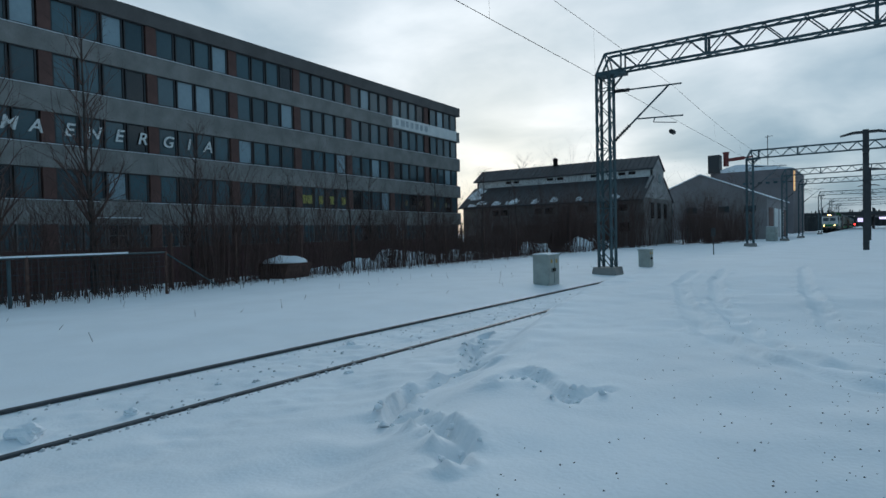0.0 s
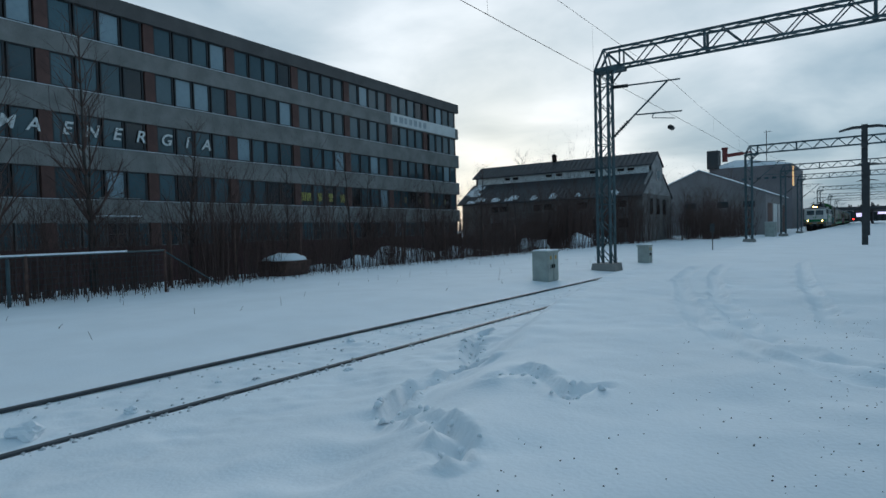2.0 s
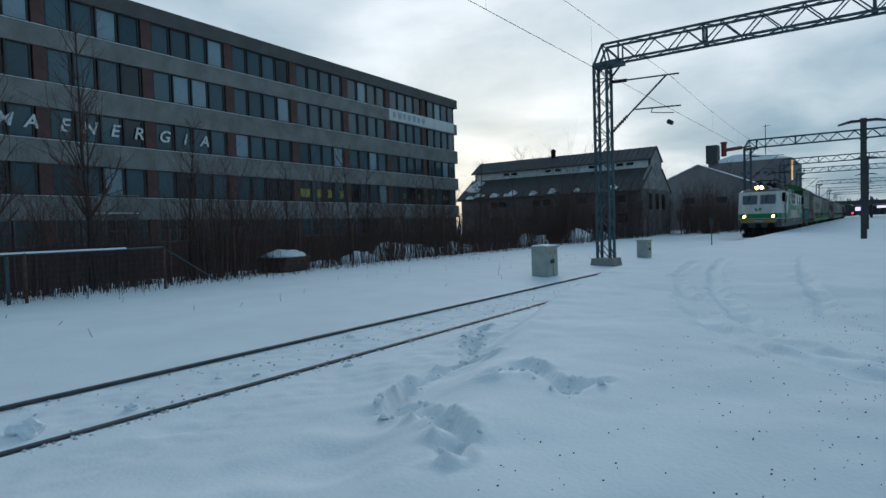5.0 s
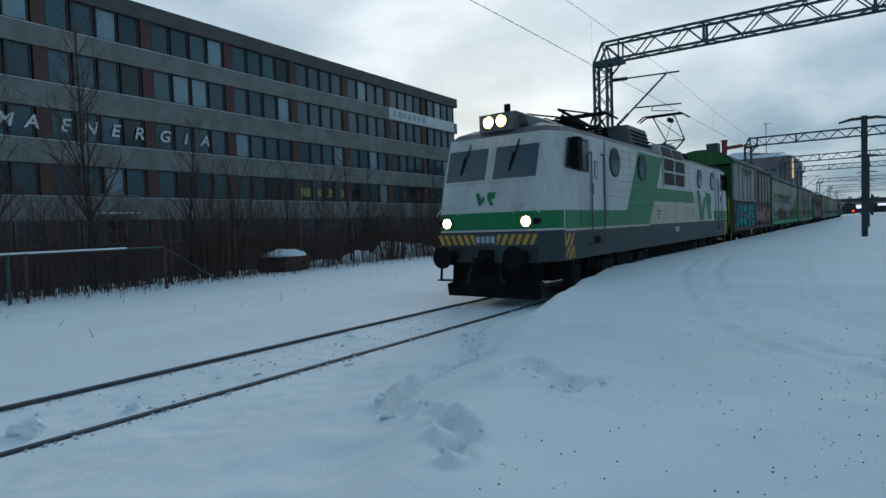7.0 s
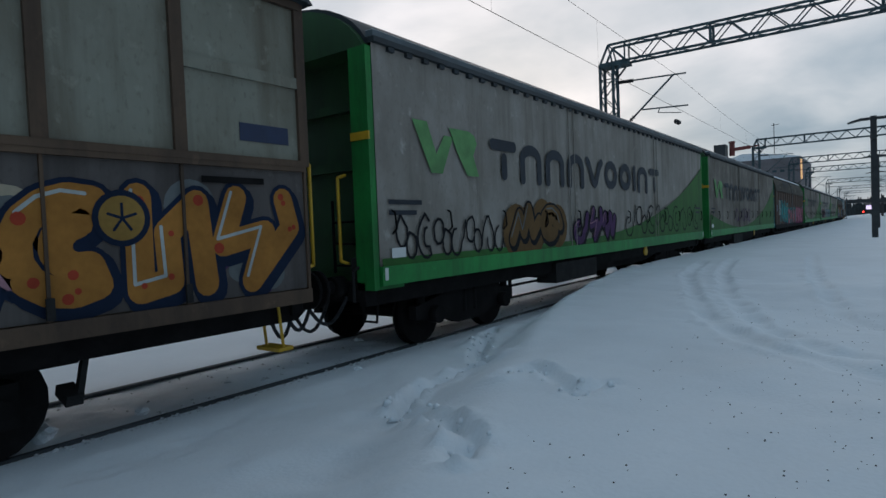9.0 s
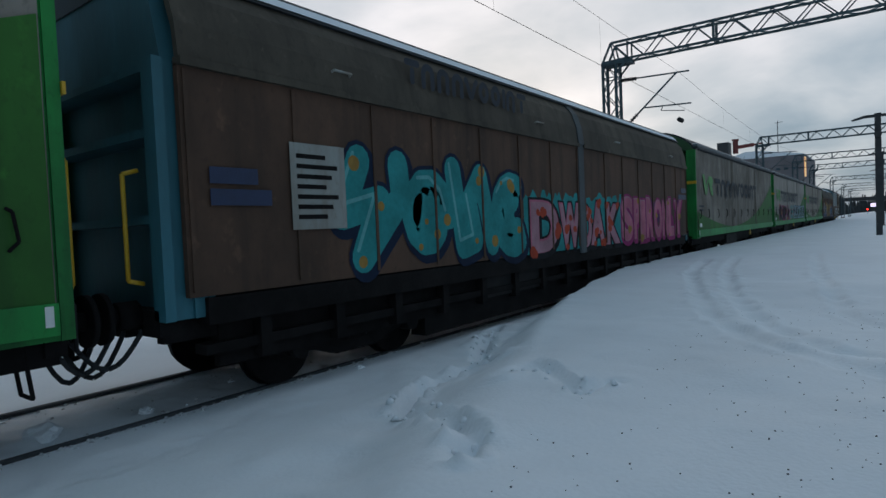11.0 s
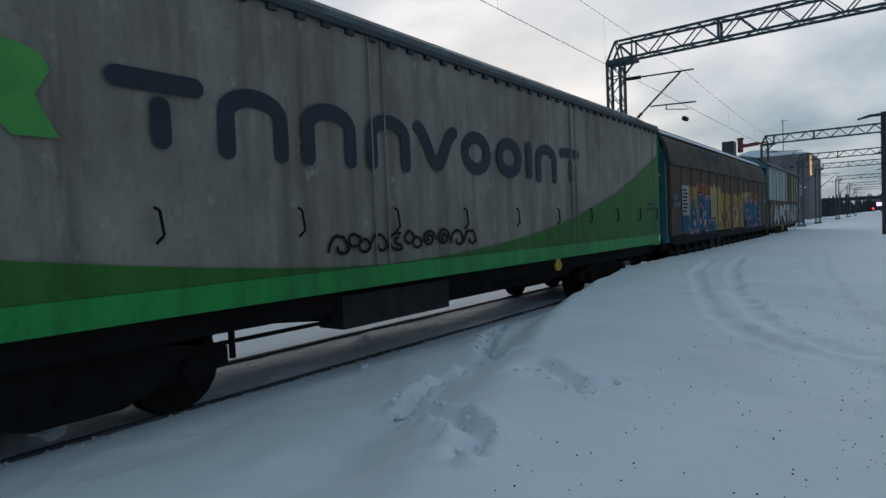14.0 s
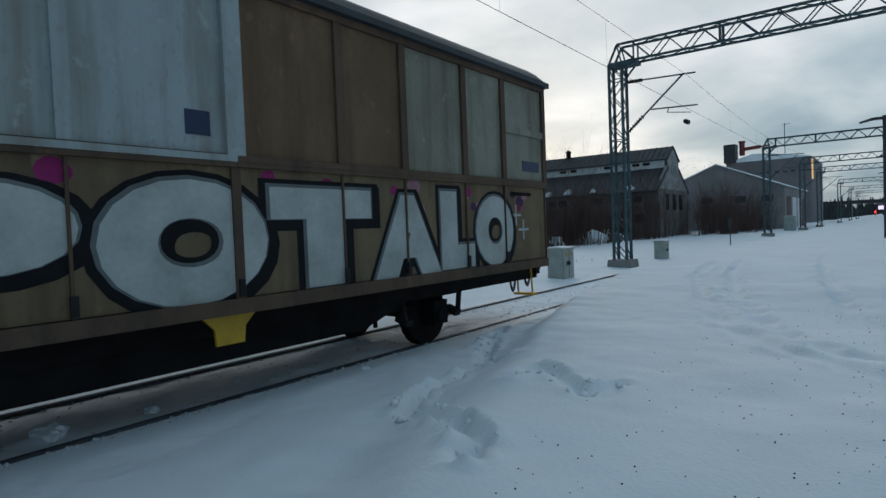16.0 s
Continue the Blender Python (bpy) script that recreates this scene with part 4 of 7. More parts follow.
def streaked(name, clean, mid, dark, rough=0.75):
    """Weathered sheet: blotches, vertical runs of dirt and pale scuffs."""
    m = bpy.data.materials.new(name)
    m.use_nodes = True
    N, L = m.node_tree.nodes, m.node_tree.links
    b = N["Principled BSDF"]
    b.inputs["Roughness"].default_value, b.inputs["Specular IOR Level"].default_value = rough, 0.3
    co = N.new("ShaderNodeTexCoord")

    def field(stretch, scale, detail, lo, hi):
        mp = N.new("ShaderNodeMapping"); mp.inputs["Scale"].default_value = stretch
        L.new(co.outputs["Object"], mp.inputs[0])
        n = N.new("ShaderNodeTexNoise")
        n.inputs["Scale"].default_value, n.inputs["Detail"].default_value, n.inputs["Roughness"].default_value = scale, detail, 0.6
        L.new(mp.outputs[0], n.inputs["Vector"])
        r = N.new("ShaderNodeMapRange")
        r.inputs["From Min"].default_value, r.inputs["From Max"].default_value = lo, hi
        L.new(n.outputs["Fac"], r.inputs["Value"])
        return r.outputs[0], n
    blot, _ = field((1, 1, 1), 0.55, 6, 0.38, 0.62)
    run, _ = field((1, 1, 0.07), 3.2, 6, 0.48, 0.70)
    spot, fine = field((1, 1, 0.8), 5.0, 4, 0.62, 0.76)
    grime, _ = field((1, 1, 0.45), 2.3, 9, 0.46, 0.70)
    speck, _ = field((1, 1, 0.6), 17.0, 5, 0.56, 0.72)

    def mixed(fac, a, c, gain=1.0):
        x = N.new("ShaderNodeMix"); x.data_type = "RGBA"
        if gain != 1.0:
            g = N.new("ShaderNodeMath"); g.operation = "MULTIPLY"; g.inputs[1].default_value = gain
            L.new(fac, g.inputs[0]); fac = g.outputs[0]
        L.new(fac, x.inputs["Factor"])
        for sock, v in ((x.inputs["A"], a), (x.inputs["B"], c)):
            if isinstance(v, tuple):
                sock.default_value = (*v, 1)
            else:
                L.new(v, sock)
        return x.outputs["Result"]
    col = mixed(blot, mid, clean)
    col = mixed(run, col, dark, 0.75)
    col = mixed(grime, col, dark, 0.45)
    col = mixed(speck, col, dark, 0.40)
    col = mixed(spot, col, tuple(min(0.62, c * 1.6) for c in clean), 0.5)
    L.new(col, b.inputs["Base Color"])
    bp = N.new("ShaderNodeBump"); bp.inputs["Strength"].default_value, bp.inputs["Distance"].default_value = 0.15, 0.02
    L.new(fine.outputs["Fac"], bp.inputs["Height"]); L.new(bp.outputs[0], b.inputs["Normal"])
    return m


M["loco_white"] = streaked("dirty_white_loco_paint", (0.60, 0.60, 0.58), (0.53, 0.52, 0.495), (0.36, 0.335, 0.29), 0.45)
M["curtain_dull"] = streaked("dull_grey_side_curtain_sheet", (0.295, 0.260, 0.222), (0.210, 0.181, 0.150), (0.108, 0.090, 0.069))
M["curtain"] = streaked("dirty_grey_side_curtain_sheet", (0.345, 0.312, 0.278), (0.262, 0.234, 0.204), (0.155, 0.133, 0.108))
M["curtain_green"] = streaked("green_side_curtain_sheet", (0.034, 0.150, 0.023), (0.029, 0.116, 0.019), (0.019, 0.066, 0.014), 0.65)
M["grey_door"] = streaked("pale_grey_wagon_door_sheet", (0.31, 0.325, 0.305), (0.26, 0.26, 0.235), (0.16, 0.115, 0.08), 0.6)
M["brown_board"] = streaked("brown_wagon_board_sheet", (0.110, 0.060, 0.039), (0.075, 0.043, 0.029), (0.038, 0.025, 0.018), 0.8)
M["dark_upper"] = streaked("sooty_upper_door_sheet", (0.094, 0.079, 0.059), (0.060, 0.050, 0.038), (0.030, 0.025, 0.019), 0.8)
M["rust_frame"] = streaked("rusty_brown_frame_sheet", (0.135, 0.085, 0.055), (0.09, 0.058, 0.04), (0.05, 0.034, 0.026), 0.8)
M["bright_green"] = streaked("bright_green_sill_sheet", (0.018, 0.29, 0.06), (0.018, 0.23, 0.05), (0.017, 0.12, 0.03), 0.5)


def flat(bm, pts, x, mi=0):
    bm.faces.new([bm.verts.new((x, y, z)) for y, z in pts]).material_index = mi


def stroke(bm, pts, r, x, mi=0):
    """A painted line of half-width r through pts (y, z), with round joints; each piece a hair above the last."""
    k = 0
    for (y0, z0), (y1, z1) in zip(pts, pts[1:]):
        d = Vector((y1 - y0, z1 - z0))
        if d.length < 1e-4:
            continue
        a = math.atan2(d.y, d.x)
        ring = [(y0 + r * math.cos(a + math.pi / 2 + math.pi * i / 6), z0 + r * math.sin(a + math.pi / 2 + math.pi * i / 6)) for i in range(7)]
        ring += [(y1 + r * math.cos(a - math.pi / 2 + math.pi * i / 6), z1 + r * math.sin(a - math.pi / 2 + math.pi * i / 6)) for i in range(7)]
        flat(bm, ring, x + 0.00012 * (k % 5), mi)
        k += 1


def disc(bm, y, z, r, x, mi=0, n=14, squash=1.0):
    flat(bm, [(y + r * math.cos(2 * math.pi * i / n), z + r * squash * math.sin(2 * math.pi * i / n)) for i in range(n)], x, mi)


def arc(cy, cz, ry, rz, a0, a1, n=9):
    return [(cy + ry * math.cos(radians(a0 + (a1 - a0) * i / n)), cz + rz * math.sin(radians(a0 + (a1 - a0) * i / n))) for i in range(n + 1)]


# loose loops and hooks in a unit square, from which the spray-paint pieces are put together
LOOPS = [
    [(0.5 + 0.4 * math.cos(i * 0.62) * (1 - i / 22), 0.5 + 0.42 * math.sin(i * 0.62) * (1 - i / 22)) for i in range(18)],
    [(0.05 + 0.9 * i / 14, 0.5 + 0.36 * math.sin(i * 0.95)) for i in range(15)],
    arc(0.55, 0.5, 0.42, 0.42, 70, 300) + arc(0.62, 0.5, 0.2, 0.2, 290, 100, 6),
    [(0.05, 0.2), (0.3, 0.75), (0.42, 0.35), (0.62, 0.9), (0.74, 0.3), (0.97, 0.62)],
    arc(0.3, 0.62, 0.25, 0.28, -20, 330) + arc(0.72, 0.36, 0.24, 0.26, 160, 510),
    [(0.02, 0.86), (0.3, 0.7), (0.15, 0.4), (0.5, 0.52), (0.55, 0.12), (0.75, 0.5), (0.98, 0.3)],
    arc(0.5, 0.1, 0.42, 0.75, 170, 10) + arc(0.66, 0.3, 0.22, 0.2, 20, -200, 7),
    arc(0.35, 0.35, 0.28, 0.28, 90, 360) + [(0.75, 0.45), (0.9, 0.88)],
    [(0.05, 0.92), (0.95, 0.9), (0.84, 0.08), (0.68, 0.7), (0.5, 0.1), (0.36, 0.72), (0.16, 0.06)],
    [(0.08, 0.08), (0.52, 0.96), (0.92, 0.12), (0.5, 0.42), (0.1, 0.1)],
    [(0.32, 0.96), (0.1, 0.46), (0.62, 0.58), (0.38, 0.04), (0.95, 0.62), (0.9, 0.95)],
    [(0.1, 0.95), (0.2, 0.06), (0.5, 0.12), (0.42, 0.6), (0.72, 0.9), (0.9, 0.06)],
]


def pieces(V, name, mat, boxes, label="", bevel=0.0):
    """Each box a part of its own."""
    for b in boxes:
        bm = bmesh.new()
        box(bm, *b)
        part(name, bm, mat, V, label, bevel)


def graffiti(V, y0, y1, z0, z1, n, mats, seed, r=0.13, rim=0.07, x=1.5, dots=0, shine=True, name="spray_paint", label="sprayed bubble shapes", cloud=True, pick=None):
    """A sprayed piece: mats are cloud, rim, fill, shine and dot colours."""
    rnd = random.Random(seed)
    bm = bmesh.new()
    w = (y1 - y0) / n
    if cloud:
        for i in range(n * 3):
            disc(bm, y0 + (i + 0.5) * w / 3, z0 + (z1 - z0) * rnd.uniform(0.35, 0.62), (z1 - z0) * rnd.uniform(0.42, 0.54), x + 0.0012 + 0.00003 * i, 0, 16)
    for i in range(n):
        P = (pick[i % len(pick)] if pick else rnd.randrange(len(LOOPS)))
        s, lean, drop = rnd.uniform(0.92, 1.12), rnd.uniform(-0.12, 0.12), rnd.uniform(-0.05, 0.05)
        pts = [(y0 + (i + 0.5 + (u - 0.5) * s + lean * (v - 0.5)) * w, z0 + (z1 - z0) * (v * 0.84 + 0.08 + drop)) for u, v in LOOPS[P]]
        h = 0.0009 * (i % 2)
        stroke(bm, [(p[0] + 0.04, p[1] - 0.05) for p in pts], r + rim, x + 0.0040 + h, 1)
        stroke(bm, pts, r + rim * 0.8, x + 0.0046 + h, 1)
        stroke(bm, pts, r, x + 0.0064 + h, 2)
        if shine:
            stroke(bm, [(p[0] - r * 0.45, p[1] + r * 0.45) for p in pts[:4]], r * 0.13, x + 0.0082 + h, 3)
        for k in range(dots):
            q = rnd.choice(pts)
            disc(bm, q[0] + rnd.uniform(-r, r) * 0.5, q[1] + rnd.uniform(-r, r) * 0.5, r * rnd.uniform(0.2, 0.5), x + 0.0090 + h + 0.00005 * k, 4, 10)
    return part(name, bm, mats, V, label)


def bubble(V, ch, y0, y1, z0, z1, x, mats, seed, fat=0.055, dots=0, lean=0.0, curls=False, label="sprayed bubble letter"):
    """One sprayed letter in the given box: mats are rim, fill, shine and dots."""
    rnd = random.Random(seed)
    co, _ = glyph(ch, fat)
    u0, u1 = min(c.x for c in co), max(c.x for c in co)
    v0, v1 = min(c.y for c in co), max(c.y for c in co)
    bm = bmesh.new()

    def lay(f, lift, mi, dy=0.0, dz=0.0):
        pts, faces = glyph(ch, f)
        vs = []
        for c in pts:
            v = (c.y - v0) / (v1 - v0)
            vs.append(bm.verts.new((lift, y0 + (y1 - y0) * ((c.x - u0) / (u1 - u0) + lean * (v - 0.5)) + dy, z0 + (z1 - z0) * v + dz)))
        for q in faces:
            bm.faces.new([vs[i] for i in q]).material_index = mi
    lay(fat + RIM, x, 0, 0.03, -0.04)
    lay(fat + RIM, x + 0.0014, 0)
    if curls:
        w, h = y1 - y0, z1 - z0
        for cy, cz, a0, a1 in ((y0 + 0.06 * w, z1 - 0.12 * h, 300, 40), (y1 - 0.08 * w, z1 - 0.10 * h, -120, 160), (y0 + 0.04 * w, z0 + 0.12 * h, 20, 250), (y1 - 0.06 * w, z0 + 0.14 * h, 160, -90)):
            for r, lift, mi in ((0.105, 0.0022, 0), (0.065, 0.0050, 1)):
                stroke(bm, arc(cy, cz, 0.13, 0.13, a0, a1, 8), r, x + lift, mi)
    lay(fat + EDGE, x + 0.0028, 2, -0.012, 0.014)
    lay(fat + THIN, x + 0.0042, 1)
    co = glyph(ch, fat + CORE)[0]
    for k in range(dots):
        c = rnd.choice(co)
        r = rnd.uniform(0.05, 0.12)
        for e in range(2):
            disc(bm, y0 + (y1 - y0) * (c.x - u0) / (u1 - u0) + e * r * 0.9, z0 + (z1 - z0) * (c.y - v0) / (v1 - v0) + e * rnd.uniform(-0.5, 0.5) * r, r * (1 - 0.3 * e), x + 0.0056 + 0.00008 * (2 * k + e), 3, 12)
    return part("spray_letter", bm, mats, V, label)


def drips(V, y0, y1, z0, z1, x, mat, seed, label):
    """A sprayed field with a ragged, running upper edge."""
    rnd = random.Random(seed)
    bm = bmesh.new()
    n = max(6, int((y1 - y0) / 0.09))
    top = [(y0 + (y1 - y0) * i / n, z1 + rnd.uniform(-0.16, 0.05)) for i in range(n, -1, -1)]
    flat(bm, [(y0, z0), (y1, z0)] + top, x)
    return part("colour_field", bm, mat, V, label)


def scribble(V, y0, y1, z0, z1, n, mat, seed, r=0.018, x=1.494, label="thin sprayed scrawl"):
    rnd = random.Random(seed)
    bm = bmesh.new()
    w = (y1 - y0) / n
    for i in range(n):
        P = LOOPS[rnd.choice((0, 2, 4, 6, 7))]
        stroke(bm, [(y0 + (i + u * 1.15) * w, z0 + (z1 - z0) * (v * rnd.uniform(0.92, 1.08))) for u, v in P], r, x + 0.0008 * (i % 2), 0)
    return part("scrawl", bm, mat, V, label)


def data_panel(V, y0, z0, w, h, mat, x, rows=4):
    bm = bmesh.new()
    for i in range(rows):
        zz = z0 + h * (i + 0.3) / rows
        flat(bm, [(y0, zz), (y0 + w * (0.7 + 0.3 * ((i * 7) % 3) / 2), zz), (y0 + w * (0.7 + 0.3 * ((i * 7) % 3) / 2), zz + h / rows * 0.45), (y0, zz + h / rows * 0.45)], x)
    part("data_panel", bm, mat, V, "small stencilled data lines as bars")


def paint(name, c, vary=0.3):
    return material(name, c, 0.75, 0, vary, 2.2, 18, 0.05, spec=0.15)


PAINT = dict(
    black=paint("black_spray", (0.013, 0.013, 0.016)), white=paint("white_spray", (0.47, 0.49, 0.47), 0.25), teal=paint("teal_spray", (0.03, 0.27, 0.27)),
    deep=paint("deep_blue_spray", (0.012, 0.022, 0.05)), blue=paint("blue_spray", (0.012, 0.115, 0.21), 0.5), pink=paint("pink_spray", (0.50, 0.15, 0.22)),
    rose=paint("dusty_rose_spray", (0.42, 0.22, 0.26)), orange=paint("orange_spray", (0.42, 0.18, 0.04)), ochre=paint("ochre_spray", (0.36, 0.21, 0.055), 0.35),
    red=paint("red_spray", (0.42, 0.06, 0.03)), purple=paint("purple_spray", (0.09, 0.04, 0.11)), magenta=paint("magenta_spray", (0.30, 0.03, 0.14)),
    grey=paint("grey_spray", (0.16, 0.17, 0.17)), paleblue=paint("pale_blue_spray", (0.25, 0.36, 0.41)), brown=paint("brown_spray", (0.16, 0.09, 0.035)),
    rust=paint("rust_spray", (0.25, 0.09, 0.035), 0.4), cream=paint("cream_spray", (0.45, 0.38, 0.28)), cream_ochre=paint("pale_ochre_spray", (0.40, 0.29, 0.13), 0.35), paleteal=paint("pale_teal_spray", (0.14, 0.42, 0.42)),
)


def logo(V, y, z, w, h, x, mat):
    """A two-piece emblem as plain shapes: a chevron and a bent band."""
    bm = bmesh.new()
    flat(bm, [(y, z + h), (y + 0.2 * w, z + h), (y + 0.32 * w, z + 0.38 * h), (y + 0.44 * w, z + h * 0.78), (y + 0.58 * w, z + h * 0.78), (y + 0.40 * w, z), (y + 0.24 * w, z)], x)
    flat(bm, [(y + 0.52 * w, z + 0.96 * h), (y + 0.84 * w, z + 0.96 * h), (y + 0.93 * w, z + 0.88 * h), (y + 0.97 * w, z + 0.72 * h), (y + 0.90 * w, z + 0.44 * h), (y + 0.99 * w, z), (y + 0.80 * w, z), (y + 0.64 * w, z + 0.46 * h)], x)
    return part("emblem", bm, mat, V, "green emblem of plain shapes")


def wordmark(V, y, z, w, h, x, mat):
    """Ten plain arches, rings and bars in the colour of the print, each a part."""
    kinds, r, p = "baaawooiab", 0.085 * h / 0.62, w / 9.35
    for k in kinds:
        g = p * 0.82
        bm = bmesh.new()
        if k == "w":
            stroke(bm, [(y + g * i / 10, z + h * 0.5 + (h * 0.5 - r) * math.cos(i * 0.63)) for i in range(11)], r, x)
        elif k == "a":
            stroke(bm, [(y + r, z + r * 0.5), (y + r, z + h * 0.6)] + arc(y + g / 2, z + h * 0.6, g / 2 - r, h * 0.4 - r, 180, 0) + [(y + g - r, z + r * 0.5)], r, x)
        elif k == "o":
            stroke(bm, arc(y + g / 2, z + h / 2, g / 2 - r, h / 2 - r, 0, 360, 14), r, x)
        elif k == "b":
            stroke(bm, [(y + r, z + h - r), (y + g - r * 0.4, z + h - r)], r, x)
            stroke(bm, [(y + g * 0.55, z + r), (y + g * 0.55, z + h - r * 3.3)], r, x)
        else:
            stroke(bm, [(y + r, z + r), (y + r, z + h - r)], r, x)
        y += p * 0.35 if k == "i" else p
        part("wordmark_shape", bm, mat, V, "worn dark blue printed plain shape")


def make_curtain_wagon(label, dirty=False, wedge=True, emblem="pale_green"):
    L = 17.57
    V = thing("curtain_sided_wagon", label, "freight wagon", "wagons of the train")
    make_underframe(V, L, False)
    bm = bmesh.new()
    box(bm, -1.42, 1.42, 0.6, L - 0.6, 1.06, 4.1)
    part("body", bm, M["dark"], V)
    cm = M[{False: "curtain", True: "curtain_dirty"}.get(dirty, "curtain_dull")]
    for s in (1, -1):
        bm = bmesh.new()
        n = 36
        # the curtain hangs in shallow folds between the runners
        cols = []
        for i in range(n + 1):
            y = 0.12 + (L - 0.24) * i / n
            b = 0.012 * math.sin(i * 2.4) + 0.008 * math.sin(i * 0.9)
            cols.append([bm.verts.new((s * (1.468 + b * k), y, z)) for z, k in ((1.28, 0.3), (1.9, 1), (2.7, 1.2), (3.6, 0.8), (4.16, 0.1))])
        for a, b in zip(cols, cols[1:]):
            for j in range(4):
                bm.faces.new((a[j], b[j], b[j + 1], a[j + 1])).smooth = True
        part("side_curtain", bm, cm, V, "grimy grey side curtain")
    X = 1.494
    bm = bmesh.new()
    n = 24
    for i in range(n):
        a, b = i / n, (i + 1) / n
        edge = lambda u: 1.30 + 2.2 * max(0.0, (u - 0.3) / 0.7) ** 2.3 + (0.62 * max(0.0, 1 - u / 0.36) ** 1.6 if wedge else 0.1)
        flat(bm, [(0.14 + (L - 0.28) * a, 1.29), (0.14 + (L - 0.28) * b, 1.29), (0.14 + (L - 0.28) * b, edge(b)), (0.14 + (L - 0.28) * a, edge(a))], X)
    part("green_sweep", bm, M["curtain_green"], V, "sweeping green area printed on the curtain")
    bm = bmesh.new()
    prism(bm, [(1.42, 1.04), (1.51, 1.05), (1.515, 1.30), (1.42, 1.30)], "y", 0.12, L - 0.12)
    part("side_sill", bm, M["bright_green"], V, "bright green lower sill flap")
    bm = bmesh.new()
    prism(bm, roof_profile(1.44, 4.16, 0.70, 14), "y", 0.1, L - 0.1)
    part("roof", bm, M["wagon_roof"], V)
    bm = bmesh.new()
    box(bm, 1.40, 1.54, 0.1, L - 0.1, 4.15, 4.22)
    for i in range(46):
        y = 0.4 + i * (L - 0.8) / 45
        box(bm, 1.46, 1.52, y, y + 0.12, 4.09, 4.15)
    part("roof_rail", bm, M["wagon_roof"], V, "dark roof edge with curtain runners")
    bm = bmesh.new()
    box(bm, 1.40, 1.525, 0.1, L - 0.1, 4.224, 4.30)
    part("roof_edge", bm, M["roof_edge"], V, "blue-grey roof edge strip", bevel=0.01)
    bm = bmesh.new()
    box(bm, 1.36, 1.48, 0.15, L - 0.15, 4.304, 4.325)
    part("snow_strip", bm, M["snow"], V, "thin line of snow on the roof edge")
    # vertical seams and strap hooks
    for y in (6.1, 11.9):
        bm = bmesh.new()
        for d in (-0.12, 0.12):
            box(bm, 1.485, 1.503, y + d - 0.012, y + d + 0.012, 1.3, 4.14)
        part("seam", bm, cm, V)
    for y in [0.35, 1.6] + [3.2 + 1.57 * i for i in range(9)] + [17.15]:
        bm = bmesh.new()
        path(bm, [(1.495, y, 2.03), (1.53, y + 0.03, 2.0), (1.53, y + 0.06, 1.78), (1.50, y, 1.71)], 0.014, 5)
        part("strap_hook", bm, M["dark"], V)
    data_panel(V, 0.30, 1.92, 0.82, 0.28, M["navy"], X + 0.003, 2)
    data_panel(V, L - 1.15, 1.92, 0.82, 0.28, M["navy"], X + 0.003, 2)
    bm = bmesh.new()
    box(bm, 1.50, 1.506, 0.32, 0.60, 1.40, 1.53)
    part("card_holder", bm, M["white"], V)
    for y in (11.3,):
        bm = bmesh.new()
        prism(bm, [(y, 0.93), (y + 0.06, 0.93), (y + 0.06, 1.03), (y + 0.24, 1.03), (y + 0.24, 0.93), (y + 0.30, 0.93), (y + 0.30, 0.86), (y + 0.22, 0.78), (y + 0.08, 0.78), (y, 0.86)], "x", 1.27, 1.30)
        part("lashing_bracket", bm, M["hand_yellow"], V, "yellow lashing bracket")
    for a, s in ((0.0, 1), (L, -1)):
        for x in (-1.32, 1.32):
            bm = bmesh.new()
            box(bm, x - 0.15, x + 0.15, *sorted((a, a + s * 0.10)), 1.0, 4.1)
            box(bm, x + 0.08 * (1 if x > 0 else -1), x + 0.13 * (1 if x > 0 else -1), *sorted((a + s * 0.10, a + s * 0.6)), 1.0, 4.1)
            part("corner_post", bm, M["post_green"], V, "soiled green corner post", bevel=0.012)
        bm = bmesh.new()
        box(bm, 1.18, 1.50, *sorted((a - s * 0.03, a - s * 0.004)), 2.92, 3.02)
        part("marker_block", bm, M["hand_yellow"], V, "yellow marker block on the corner post")
        bm = bmesh.new()
        box(bm, 1.05, 1.42, *sorted((a + s * 0.02, a + s * 0.30)), 1.12, 1.42)
        path(bm, [(1.2, a, 1.3), (1.2, a - s * 0.10, 1.25), (1.2, a - s * 0.10, 0.85)], 0.02, 6)
        part("brake_box", bm, M["sooty_box"], V)
        bm = bmesh.new()
        box(bm, 1.512, 1.518, *sorted((a + s * 0.16, a + s * 0.22)), 1.12, 1.28)
        part("label_plate", bm, M["white"], V)
        bm = bmesh.new()
        box(bm, -1.3, 1.3, *sorted((a + s * 0.42, a + s * 0.60)), 1.0, 4.12)
        for z in (1.7, 2.6, 3.4):
            box(bm, -1.18, 1.18, *sorted((a + s * 0.30, a + s * 0.42)), z, z + 0.12)
        part("end_wall", bm, M["deep_green"], V, "dark green recessed end wall")
        bm = bmesh.new()
        prism(bm, roof_profile(1.42, 4.1, 0.70, 14), "y", *sorted((a + s * 0.02, a + s * 0.6)))
        part("roof_end", bm, M["deep_green"], V)
        bm = bmesh.new()
        handrail(bm, 1.05, a - s * 0.02, 1.35, 2.5, 0.14 * s)
        part("handrail", bm, M["hand_yellow"], V, "yellow shunter's handrail")
        bm = bmesh.new()
        tube(bm, (0.5, a + s * 0.25, 1.2), (0.5, a + s * 0.25, 2.2), 0.02)
        for k in range(3):
            tube(bm, (0.5, a + s * 0.25, 1.3 + 0.3 * k), (0.9, a + s * 0.25, 1.3 + 0.3 * k), 0.015)
        part("end_ladder", bm, M["dark"], V)
        bm = bmesh.new()
